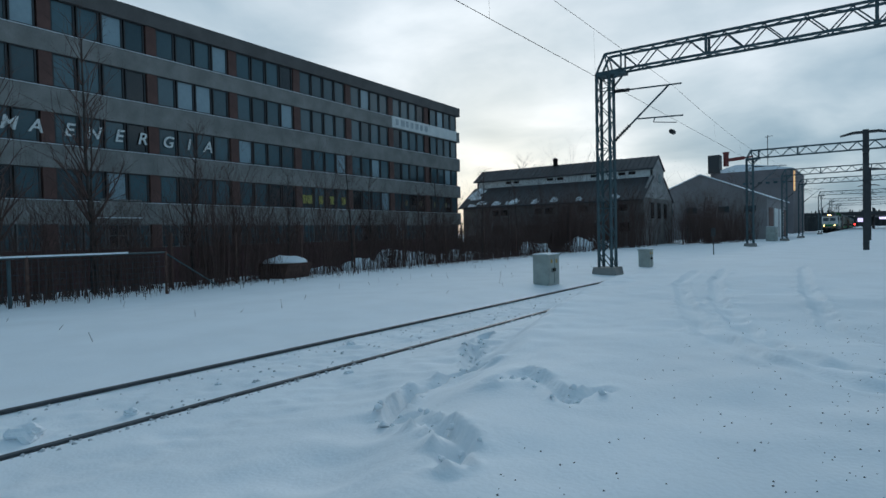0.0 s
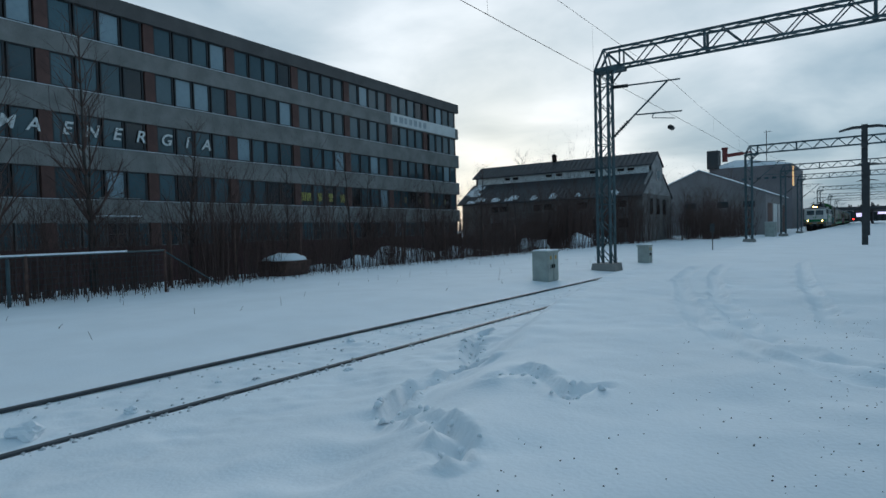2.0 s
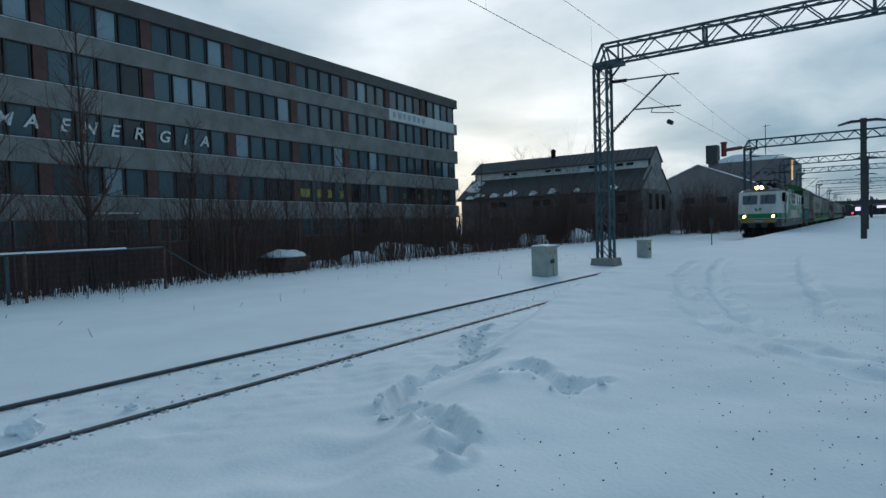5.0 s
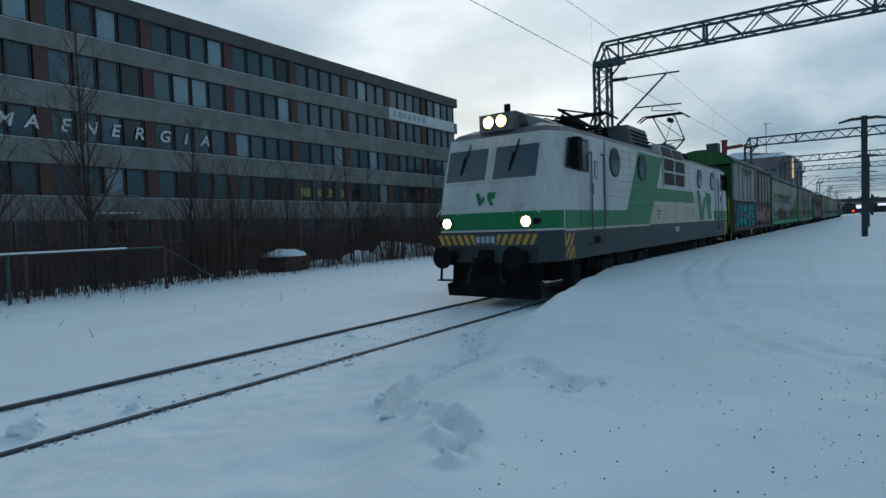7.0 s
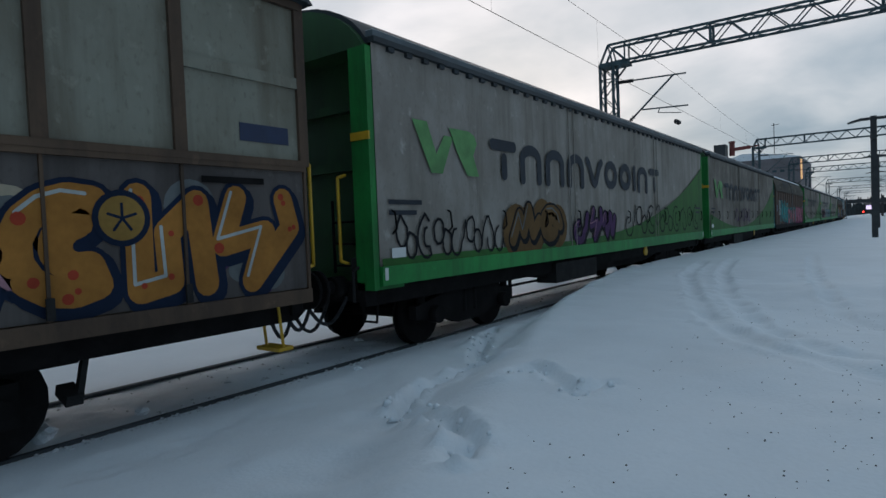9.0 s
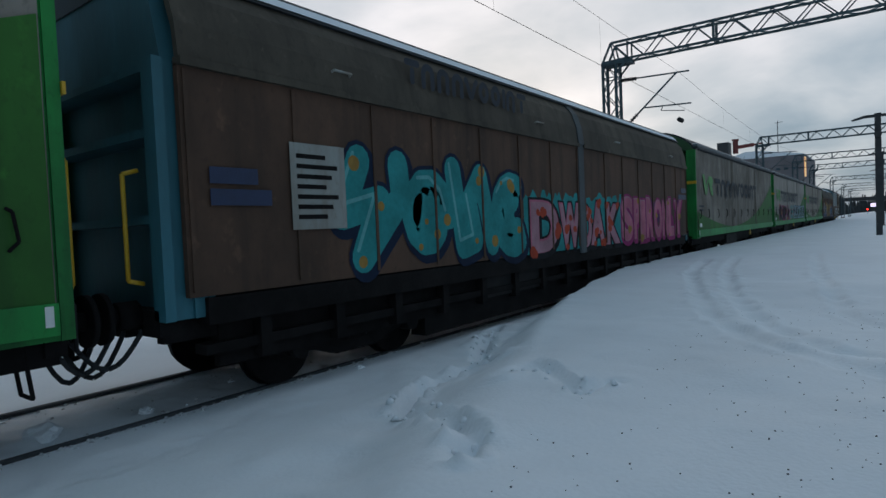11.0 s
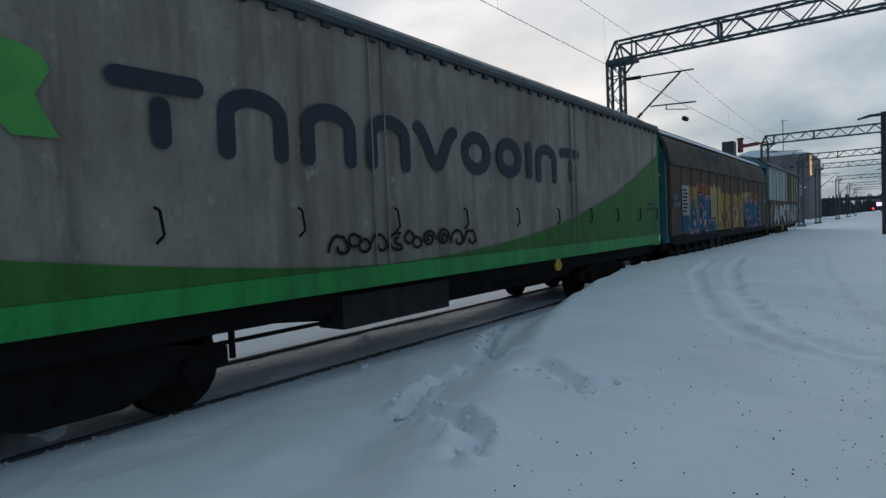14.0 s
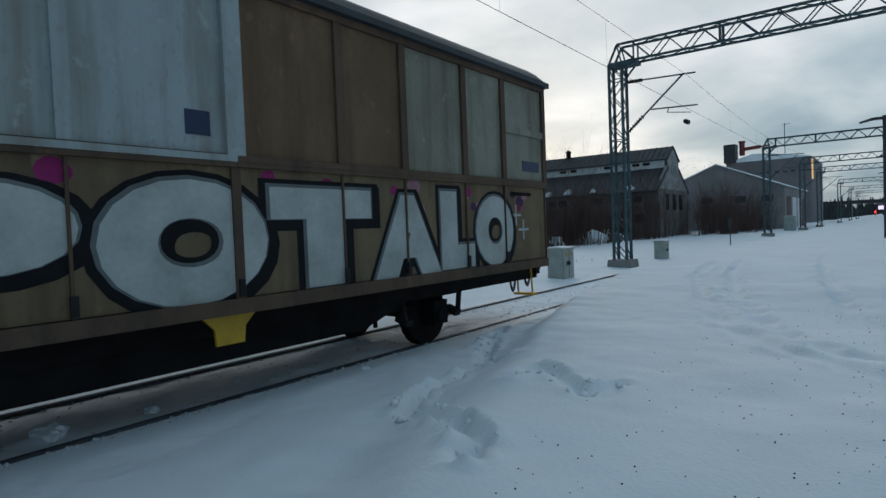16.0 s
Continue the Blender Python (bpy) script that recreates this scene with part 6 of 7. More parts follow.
        tube(bm, (1.495, F(1.90), 1.30), (1.508, F(1.90), 1.30), 0.085, 14)
        part("foothold", bm, M["dark"], V, "black recessed foothold")
        bm = bmesh.new()
        box(bm, 1.503, 1.515, *sorted((F(0.85), F(1.25))), 1.66, 1.96)
        part("hatch", bm, M["loco_green"], V, bevel=0.005)
        bm = bmesh.new()
        for y in (1.5, 2.0):
            bar(bm, (1.35, F(y), 0.95), (1.35, F(y), 0.3), 0.04, 0.04)
        for z in (0.32, 0.62):
            bar(bm, (1.35, F(1.5), z), (1.35, F(2.0), z), 0.16, 0.03)
        part("cab_steps", bm, M["dark"], V)
        # hazard stripes on skirt corner
        for za, zb in ((0.96, 1.21), (1.23, 1.50)):
            for k in range(4):
                ya = -0.40 + k * 0.26 + (0.06 if za > 1.2 else 0.0)
                sh = 0.24
                clip = lambda y: min(max(y, -0.04), 0.46)
                pts = [(clip(ya), za), (clip(ya + 0.14), za), (clip(ya + 0.14 + sh), zb), (clip(ya + sh), zb)]
                if pts[2][0] - pts[3][0] < 0.03 or pts[1][0] - pts[0][0] < 0.03:
                    if pts[2][0] - pts[3][0] < 0.03 and pts[1][0] - pts[0][0] < 0.03:
                        continue
                    pts = [p for i, p in enumerate(pts) if p not in pts[:i]]
                bm = bmesh.new()
                flat(bm, [(F(y), z) for y, z in pts], 1.504)
                part("hazard_stripe", bm, M["hazard_yellow"], V, "yellow diagonal stripe")
        # ends
        E = (lambda y: y) if m == 0 else (lambda y: L - y)
        sg = 1 if m == 0 else -1
        for k in range(14):
            x = -1.15 + k * 0.168
            bm = bmesh.new()
            yy = E(N0 - 0.006)
            if k in (6, 7):
                bm.free()
                continue
            bm.faces.new([bm.verts.new((px_, yy, pz)) for px_, pz in ((x, 1.30), (x + 0.085, 1.30), (x + 0.085 + (0.1 if k > 6 else -0.1), 1.52), (x + (0.1 if k > 6 else -0.1), 1.52))])
            part("hazard_stripe", bm, M["hazard_yellow"], V, "yellow diagonal stripe")
        bm = bmesh.new()
        box(bm, -1.17, 1.17, *sorted((E(N0 - 0.004), E(N0 + 0.02))), 1.29, 1.53)
        part("buffer_beam_band", bm, M["hazard_grey"], V)
        bm = bmesh.new()
        box(bm, -0.27, 0.27, *sorted((E(N0 - 0.02), E(N0 - 0.006))), 1.31, 1.52)
        part("number_board", bm, M["hazard_grey"], V)
        bm = bmesh.new()
        for k in range(4):
            x = -0.23 + k * 0.12
            box(bm, x, x + 0.085, *sorted((E(N0 - 0.024), E(N0 - 0.02))), 1.345, 1.485)
        part("number_bars", bm, M["sign_faded"], V, "fleet number as plain bars")
        # windscreens on the sloping face
        for x0, x1 in ((-1.12, -0.10), (0.10, 1.12)):
            def slab(za, zb, xa, xb, out, th):
                b = bmesh.new()
                v = []
                for o in (out, out - th):
                    for xx, zz in ((xa, za), (xb, za), (xb, zb), (xa, zb)):
                        v.append(b.verts.new((xx, E(nose(zz) - o), zz)))
                for q in ((0, 1, 2, 3), (7, 6, 5, 4), (0, 4, 5, 1), (1, 5, 6, 2), (2, 6, 7, 3), (3, 7, 4, 0)):
                    b.faces.new([v[i] for i in q])
                return b
            w = part("windscreen", slab(2.64, 3.46, x0 - 0.05, x1 + 0.05, 0.02, 0.05), M["loco_white"], V)
            part("pane", slab(2.70, 3.40, x0, x1, 0.028, 0.03), M["windscreen"], w)
            bm = bmesh.new()
            xm = (x0 + x1) / 2
            bar(bm, (xm + 0.05, E(nose(3.5) - 0.06), 3.52), (xm - 0.08, E(nose(3.0) - 0.05), 3.02), 0.025, 0.025)
            bar(bm, (xm - 0.08, E(nose(3.25) - 0.05), 3.25), (xm - 0.12, E(nose(2.85) - 0.05), 2.85), 0.03, 0.02)
            part("wiper", bm, M["dark"], w)
        if m == 0:
            logo_me = bmesh.new()
            yy = N0 + 0.08
            for pts in (((-0.30, 2.42), (-0.20, 2.42), (-0.14, 2.28), (-0.06, 2.36), (-0.06, 2.24), (-0.18, 2.12)), ((0.0, 2.42), (0.2, 2.42), (0.2, 2.30), (0.1, 2.26), (0.2, 2.14), (0.1, 2.14), (0.02, 2.28))):
                logo_me.faces.new([logo_me.verts.new((a, nose(b) - 0.012, b)) for a, b in pts])
            part("emblem", logo_me, M["loco_green"], V, "green emblem of plain shapes")
        for x in (-0.98, 0.98):
            bm = bmesh.new()
            tube(bm, (x, E(N0 + 0.05), 1.78), (x, E(N0 - 0.04), 1.78), 0.135, 20)
            h = part("headlight", bm, M["loco_roof"], V, "round lit headlight")
            bm = bmesh.new()
            tube(bm, (x, E(N0 - 0.035), 1.78), (x, E(N0 - 0.05), 1.78), 0.105, 20)
            part("lens", bm, M["headlight"] if m == 0 else M["loco_glass"], h)
            bm = bmesh.new()
            x2 = x + (0.26 if x > 0 else -0.22)
            tube(bm, (x2 * 0.96, E(N0 + 0.12), 1.78), (x2 * 0.96, E(N0 - 0.02), 1.78), 0.065, 12)
            part("marker_lamp", bm, M["dark"], V)
            bm = bmesh.new()
            path(bm, [(x - 0.3, E(N0 - 0.01), 1.95), (x - 0.1, E(N0 - 0.03), 2.16), (x + 0.02, E(N0 - 0.03), 2.2), (x + 0.3, E(N0 - 0.01), 1.95)], 0.012, 5)
            part("grab_rail", bm, M["loco_white"], V)
        bm = bmesh.new()
        box(bm, -1.2, 1.2, *sorted((E(N0 + 0.02), E(N0 + 0.5))), 0.86, 1.29)
        box(bm, -0.18, 0.18, *sorted((E(N0 - 0.05), E(N0 + 0.1))), 0.88, 1.2)
        part("buffer_beam", bm, M["dark"], V, bevel=0.02)
        buffers(V, E(N0 + 0.04), -sg)
        bm = bmesh.new()
        prism(bm, [(-1.12, 0.16), (1.12, 0.16), (1.15, 0.42), (0.6, 0.62), (-0.6, 0.62), (-1.15, 0.42)], "y", *sorted((E(N0 + 0.14), E(N0 + 0.22))))
        box(bm, -1.0, 1.0, *sorted((E(N0 + 0.2), E(N0 + 0.5))), 0.4, 0.88)
        part("snow_plough", bm, M["dark"], V)
        for s in (-1, 1):
            pieces(V, "shunter_step", M["dark"], [(s * 1.08 - 0.2, s * 1.08 + 0.2, *sorted((E(N0 - 0.05), E(N0 + 0.15))), 0.50, 0.53)])
            bm = bmesh.new()
            bar(bm, (s * 1.25, E(N0 + 0.05), 0.5), (s * 1.25, E(N0 + 0.1), 0.95), 0.04, 0.04)
            bar(bm, (s * 0.9, E(N0 + 0.05), 0.5), (s * 0.9, E(N0 + 0.1), 0.95), 0.04, 0.04)
            part("step_hanger", bm, M["dark"], V)
            bm = bmesh.new()
            path(bm, [(s * 0.35, E(N0), 0.95), (s * 0.38, E(N0 - 0.1), 0.7), (s * 0.42, E(N0 - 0.08), 0.5), (s * 0.45, E(N0 + 0.02), 0.55)], 0.025, 6)
            part("brake_hose", bm, M["rubber"], V)
        # roof front: light box and fairing
        bm = bmesh.new()
        box(bm, -0.42, 0.42, *sorted((E(N0 + 0.55), E(N0 + 1.15))), 3.78, 4.16)
        part("light_box", bm, M["loco_roof"], V, bevel=0.03)
        bm = bmesh.new()
        prism(bm, [(-0.62, 3.9), (0.62, 3.9), (0.55, 4.12), (0.3, 4.24), (-0.3, 4.24), (-0.55, 4.12)], "y", *sorted((E(N0 + 0.9), E(N0 + 2.9))))
        part("roof_fairing", bm, M["loco_roof"], V, bevel=0.06)
        bm = bmesh.new()
        tube(bm, (0.05, E(N0 + 1.0), 4.2), (0.05, E(N0 + 1.0), 4.42), 0.075, 12)
        part("aerial", bm, M["dark"], V)
        for x in (-0.16, 0.16):
            bm = bmesh.new()
            tube(bm, (x, E(N0 + 0.56), 3.98), (x, E(N0 + 0.51), 3.98), 0.135, 18)
            h = part("top_light", bm, M["dark"], V)
            bm = bmesh.new()
            tube(bm, (x, E(N0 + 0.515), 3.98), (x, E(N0 + 0.50), 3.98), 0.125, 18)
            part("lens", bm, M["toplight"] if m == 0 else M["loco_glass"], h)
    # bogies
    for y in (4.1, 13.4):
        bogie(V, y, 1.4, 0.62)
        for s in (-1, 1):
            pieces(V, "bogie_gear", M["dark"], [(s * 1.22 - 0.1, s * 1.22 + 0.1, y - 0.5, y + 0.5, 0.45, 0.9)] +
                   [(s * 1.2 - 0.09, s * 1.2 + 0.09, y + k - 0.25, y + k + 0.25, 0.3, 0.8) for k in (-1.9, 1.9)], bevel=0.02)
            for k in (-1.4, 1.4):
                bm = bmesh.new()
                tube(bm, (s * 1.16, y + k, 0.62), (s * 1.34, y + k, 0.62), 0.2, 14)
                tube(bm, (s * 1.3, y + k, 0.62), (s * 1.37, y + k, 0.62), 0.09, 10)
                part("axle_cover", bm, M["sooty_box"], V)
                for e in (-0.42, 0.42):
                    bm = bmesh.new()
                    for q in range(5):
                        tube(bm, (s * 1.2, y + k + e, 0.55 + q * 0.075), (s * 1.2, y + k + e, 0.59 + q * 0.075), 0.10, 10)
                    part("coil_spring", bm, M["dark"], V)
    bm = bmesh.new()
    box(bm, -1.05, 1.05, 0.3, L - 0.3, 0.46, 0.93)
    part("underfloor", bm, M["dark"], V)
    # sand boxes, pipes and brake cylinders hung along the bogies
    for y in (1.1, 2.0, 3.3, 4.9, 6.2, 11.2, 12.6, 14.2, 15.5, 16.4):
        bm = bmesh.new()
        box(bm, 1.02, 1.26, y - 0.24, y + 0.24, 0.26, 0.86)
        part("sand_box", bm, M["sooty_box"], V, bevel=0.02)
        bm = bmesh.new()
        path(bm, [(1.14, y, 0.3), (1.10, y + 0.12, 0.18), (0.9, y + 0.2, 0.10)], 0.025, 6)
        part("sand_pipe", bm, M["dark"], V)
    bm = bmesh.new()
    path(bm, [(1.28, 1.0, 0.80), (1.28, 6.4, 0.80), (1.28, 6.6, 0.70), (1.28, 11.0, 0.70), (1.28, 11.2, 0.80), (1.28, 16.4, 0.80)], 0.022, 6)
    part("air_pipe", bm, M["dark"], V)
    bm = bmesh.new()
    box(bm, -1.2, 1.2, 6.6, 10.9, 0.35, 0.92)
    part("transformer_box", bm, M["dark"], V, bevel=0.04)
    # roof gear
    def pantograph(y0, raised):
        bm = bmesh.new()
        for x in (-0.55, 0.55):
            for y in (y0, y0 + 1.8):
                for k in range(3):
                    tube(bm, (x, y, 4.0 + k * 0.09), (x, y, 4.05 + k * 0.09), 0.085, 8)
            bar(bm, (x, y0 - 0.1, 4.3), (x, y0 + 1.9, 4.3), 0.07, 0.07)
        for y in (y0, y0 + 1.8):
            bar(bm, (-0.6, y, 4.3), (0.6, y, 4.3), 0.07, 0.07)
        if raised:
            k, t = y0 + 2.3, 5.86
            for x in (-0.42, 0.42):
                tube(bm, (x, y0 + 0.3, 4.34), (x * 0.9, k, 5.05), 0.035, 6)
                tube(bm, (x * 0.9, k, 5.05), (x * 1.0, y0 + 0.5, t), 0.024, 6)
            tube(bm, (-0.38, k, 5.05), (0.38, k, 5.05), 0.025, 6)
            tube(bm, (-0.4, y0 + 1.2, 4.68), (0.4, k, 5.05), 0.014, 5)
            tube(bm, (0.4, k, 5.05), (-0.42, y0 + 0.5, t), 0.012, 5)
            tube(bm, (-0.4, k, 5.05), (0.42, y0 + 0.5, t), 0.012, 5)
            yh = y0 + 0.5
        else:
            t, yh = 4.74, y0 + 2.1
            for x in (-0.42, 0.42):
                tube(bm, (x, y0 + 1.6, 4.36), (x, y0 - 0.4, 4.52), 0.035, 6)
                tube(bm, (x, y0 - 0.4, 4.52), (x, yh, t), 0.024, 6)
        for d in (-0.16, 0.16):
            path(bm, [(-0.98, yh + d, t - 0.18), (-0.72, yh + d, t), (0.72, yh + d, t), (0.98, yh + d, t - 0.18)], 0.03, 6)
        if not raised:
            for x in (-0.5, 0.5):
                path(bm, [(x, y0 + 1.9, 4.32), (x, y0 + 2.3, 4.6), (x, y0 + 2.6, 4.42), (x, y0 + 2.9, 4.05)], 0.03, 6)
                path(bm, [(x, y0 + 1.5, 4.4), (x, y0 + 2.0, 4.9), (x, y0 + 2.3, 4.86), (x, y0 + 2.35, 4.72)], 0.028, 6)
            box(bm, -0.35, 0.35, y0 + 0.3, y0 + 1.5, 4.12, 4.36)
            tube(bm, (-0.25, y0 + 0.2, 4.42), (-0.25, y0 + 1.6, 4.42), 0.07, 8)
            tube(bm, (0.25, y0 + 0.2, 4.42), (0.25, y0 + 1.6, 4.42), 0.07, 8)
        part("pantograph", bm, M["dark"], V, "raised current collector" if raised else "folded current collector")
    pantograph(2.6, False)
    pantograph(12.6, True)
    for y0, y1, h in ((6.2, 8.0, 4.58), (10.4, 11.6, 4.42)):
        bm = bmesh.new()
        prism(bm, [(-0.95, 3.95), (0.95, 3.95), (0.8, h), (-0.8, h)], "y", y0, y1)
        b = part("roof_vent_box", bm, M["loco_roof"], V, bevel=0.03)
        bm = bmesh.new()
        for k in range(4):
            z = 4.03 + k * (h - 4.1) / 4
            box(bm, 0.78, 0.98 - 0.03 * k, y0 + 0.1, y1 - 0.1, z, z + 0.03)
        part("louvre", bm, M["dark"], b)
    for y in (5.5, 8.6, 9.2, 11.9):
        bm = bmesh.new()
        for k in range(5):
            tube(bm, (0.35, y, 3.98 + k * 0.09), (0.35, y, 4.03 + k * 0.09), 0.11, 12)
        tube(bm, (0.35, y, 3.95), (0.35, y, 4.46), 0.06, 8)
        part("roof_insulator", bm, M["dark"], V)
    bm = bmesh.new()
    path(bm, [(0.35, 5.0, 4.4), (0.35, 5.5, 4.46), (0.35, 8.6, 4.5), (0.35, 9.2, 4.46), (0.35, 11.9, 4.44), (0.35, 12.6, 4.35)], 0.018, 6)
    part("roof_busbar", bm, M["dark"], V)
    data_panel(V, 6.7, 1.72, 0.3, 0.3, M["loco_grey"], X + 0.003, 3)
    data_panel(V, 11.0, 1.72, 0.3, 0.3, M["loco_grey"], X + 0.003, 3)
    bm = bmesh.new()
    for k in range(4):
        box(bm, 1.5, 1.512, 8.7 + k * 0.14, 8.8 + k * 0.14, 1.3, 1.46)
    part("number_bars", bm, M["sign_faded"], V, "fleet number as plain bars")
    return V


M["roof_edge"] = material("blue_grey_roof_edge", (0.10, 0.125, 0.14), 0.6, 0.0, 0.4, 2, 20)
M["post_green"] = streaked("soiled_green_post_paint", (0.018, 0.25, 0.05), (0.015, 0.16, 0.036), (0.012, 0.055, 0.017), 0.55)
M["post_grey"] = streaked("worn_blue_grey_post", (0.085, 0.105, 0.115), (0.06, 0.07, 0.076), (0.035, 0.034, 0.033), 0.7)
M["olive_door"] = streaked("dull_olive_door", (0.26, 0.255, 0.205), (0.21, 0.20, 0.155), (0.12, 0.095, 0.065), 0.65)
M["faded_emblem"] = material("worn_pale_green_print", (0.13, 0.33, 0.11), 0.7, vary=0.35, scale=3)
OFFS = [0, 19.42, 33.66, 52.26, 70.59, 89.53, 108.17, 126.75, 145.15, 163.77]
BAYS = [0.06, 1.49, 2.62, 4.02, 5.15, 6.65, 8.07, 9.2, 10.6, 11.73, 13.16]
P = PAINT


def cloud(V, y0, y1, z0, z1, n, x, mats, seed, label, lo=0.12, hi=0.3):
    """Soft round puffs of spray."""
    rnd = random.Random(seed)
    bm = bmesh.new()
    for k in range(n):
        disc(bm, rnd.uniform(y0, y1), rnd.uniform(z0, z1), rnd.uniform(lo, hi), x + 0.00002 * k, rnd.randrange(len(mats)), 16, rnd.uniform(0.7, 1.0))
    return part("spray_cloud", bm, mats, V, label)


def word(V, spots, z0, z1, x, mats, seed, **more):
    """Bubble letters side by side: each a letter with its two ends along the wagon."""
    for k, (ch, a, b) in enumerate(spots):
        bubble(V, ch, a, b, z0 + 0.03 * (k % 2), z1 - 0.04 * ((k + seed) % 3), x + 0.0003 * (k % 2), mats, seed + k, **more)


loco = make_loco()
w1 = make_panel_wagon("weathered grey and brown covered wagon with graffiti", 13.22, BAYS, ["grey_door"] * 5 + ["brown_board"] + ["olive_door"] * 4, "end_green", "grey_board")
logo(w1, 1.72, 3.72, 0.62, 0.34, 1.477, M["loco_green"])
wordmark(w1, 2.46, 3.80, 3.0, 0.32, 1.5165, M["navy"])
cloud(w1, 0.3, 6.2, 1.35, 2.15, 26, 1.4735, [P["purple"], P["grey"], P["deep"]], 2, "dull purple and grey sprayed haze", 0.16, 0.30)
word(w1, (("D", 1.12, 2.40), ("C", 2.52, 3.76), ("H", 3.84, 4.90), ("E", 5.03, 6.28)), 1.16, 2.32, 1.4755, [P["deep"], P["teal"], P["paleteal"], P["paleteal"]], 3, dots=5, curls=True, label="teal sprayed letter with pale spots and dark rim")
cloud(w1, 6.9, 12.9, 1.35, 2.1, 24, 1.4735, [P["grey"], P["purple"], P["cream"]], 4, "grey and cream sprayed haze", 0.15, 0.28)
graffiti(w1, 7.2, 10.4, 1.2, 2.3, 5, [P["grey"], P["deep"], P["rose"], P["cream"], P["red"]], 5, 0.09, 0.05, 1.4745, dots=2, cloud=False, label="rose sprayed shapes with dark rims")
graffiti(w1, 10.3, 12.95, 1.2, 2.28, 3, [P["grey"], P["deep"], P["orange"], P["white"], P["red"]], 6, 0.12, 0.055, 1.4745, dots=5, cloud=False, label="orange sprayed shapes with red dots", pick=[2, 11, 10])
bm = bmesh.new()
for k, r in enumerate((0.24, 0.19)):
    disc(bm, 11.18, 1.95, r, 1.4862 + 0.001 * k, k, 22)
for k in range(5):
    a = radians(90 + 72 * k)
    stroke(bm, [(11.18, 1.95), (11.18 + 0.12 * math.cos(a), 1.95 + 0.12 * math.sin(a))], 0.012, 1.4884 + 0.0002 * k, 0)
part("spray_disc", bm, [P["deep"], P["ochre"]], w1, "ochre sprayed disc with a dark star")
w2 = make_curtain_wagon("grey and green curtain-sided wagon with black scrawls", wedge=False, emblem="faded_emblem")
scribble(w2, 0.4, 3.3, 1.30, 2.0, 7, P["black"], 7, 0.02)
graffiti(w2, 3.5, 5.5, 1.3, 2.2, 2, [P["brown"], P["black"], P["brown"], P["grey"], P["grey"]], 8, 0.12, 0.05, 1.494, label="dark brown sprayed shapes")
graffiti(w2, 6.1, 8.5, 1.3, 2.1, 3, [P["purple"], P["black"], P["purple"], P["rose"], P["grey"]], 9, 0.08, 0.04, 1.494, cloud=False, label="purple sprayed shapes")
scribble(w2, 9.2, 16.8, 1.32, 2.25, 9, P["black"], 10, 0.024)
w3 = make_curtain_wagon("dull grey and green curtain-sided freight wagon", dirty=True, emblem="faded_emblem")
scribble(w3, 5, 9, 1.5, 2.2, 5, P["purple"], 12, 0.03)
w4 = make_shoulder_wagon("dark brown sliding-wall wagon with teal and pink graffiti", "wagon_blue", 9.15)
wordmark(w4, 3.4, 3.72, 3.4, 0.34, 1.505, M["navy"])
graffiti(w4, 2.1, 6.7, 1.22, 2.75, 4, [P["ochre"], P["deep"], P["teal"], P["paleteal"], P["ochre"]], 20, 0.20, 0.07, 1.474, dots=4, cloud=False, label="teal sprayed shapes with pale edges", pick=[10, 0, 11, 2])
drips(w4, 6.6, 9.0, 1.2, 2.36, 1.4732, P["teal"], 1, "teal sprayed field with running drips")
drips(w4, 9.3, 11.55, 1.2, 2.36, 1.4732, P["teal"], 2, "teal sprayed field with running drips")
word(w4, (("D", 6.84, 8.0), ("W", 8.04, 9.04), ("O", 9.06, 9.66), ("A", 9.62, 10.42), ("K", 10.5, 11.4)), 1.2, 2.18, 1.4755, [P["black"], P["rose"], P["pink"], P["red"]], 21, dots=6, label="dusty pink sprayed letter with red dots")
cloud(w4, 11.7, 16.7, 1.45, 2.2, 34, 1.4735, [P["magenta"], P["purple"]], 23, "magenta sprayed haze", 0.18, 0.28)
word(w4, (("S", 11.55, 12.36), ("P", 12.46, 12.92), ("I", 12.98, 13.36), ("R", 13.46, 14.06), ("O", 14.16, 14.86), ("N", 14.92, 15.5), ("L", 15.54, 16.08), ("Y", 16.14, 17.0)), 1.22, 2.34, 1.4765, [P["magenta"], P["pink"], P["rose"], P["ochre"]], 30, dots=1, label="pink sprayed bubble letter")
w5 = make_curtain_wagon("streaked dirty grey and green curtain-sided wagon", dirty=True, wedge=True, emblem="faded_emblem")
w6 = make_curtain_wagon("grey and green curtain-sided wagon with purple graffiti")
word(w6, (("R", 2.05, 3.45), ("I", 3.52, 4.12), ("P", 4.2, 5.6), ("A", 5.66, 6.9)), 1.36, 2.28, 1.4955, [P["magenta"], P["black"], P["purple"], P["orange"]], 33, fat=0.08, dots=3, label="black sprayed letter with magenta rim")
scribble(w6, 0.5, 1.1, 1.6, 1.85, 3, P["black"], 34, 0.022)
scribble(w6, 6.9, 7.45, 1.76, 2.08, 3, P["magenta"], 31, 0.022)
for k in range(3):
    scribble(w6, 7.6, 9.0, 1.40 + 0.33 * k, 1.68 + 0.33 * k, 5, P["teal"], 32 + k, 0.026)
for k in range(4):
    bm = bmesh.new()
    wave = [(9.3 + 0.124 * i, 1.84 + 0.46 * math.sin(i * 0.5 + k * 1.57)) for i in range(62)]
    stroke(bm, wave, 0.072, 1.4952 + 0.0016 * k, 0)
    stroke(bm, wave, 0.046, 1.4959 + 0.0016 * k, 1)
    part("spray_paint", bm, [P["black"], P["paleblue"]], w6, "pale blue braided sprayed band")
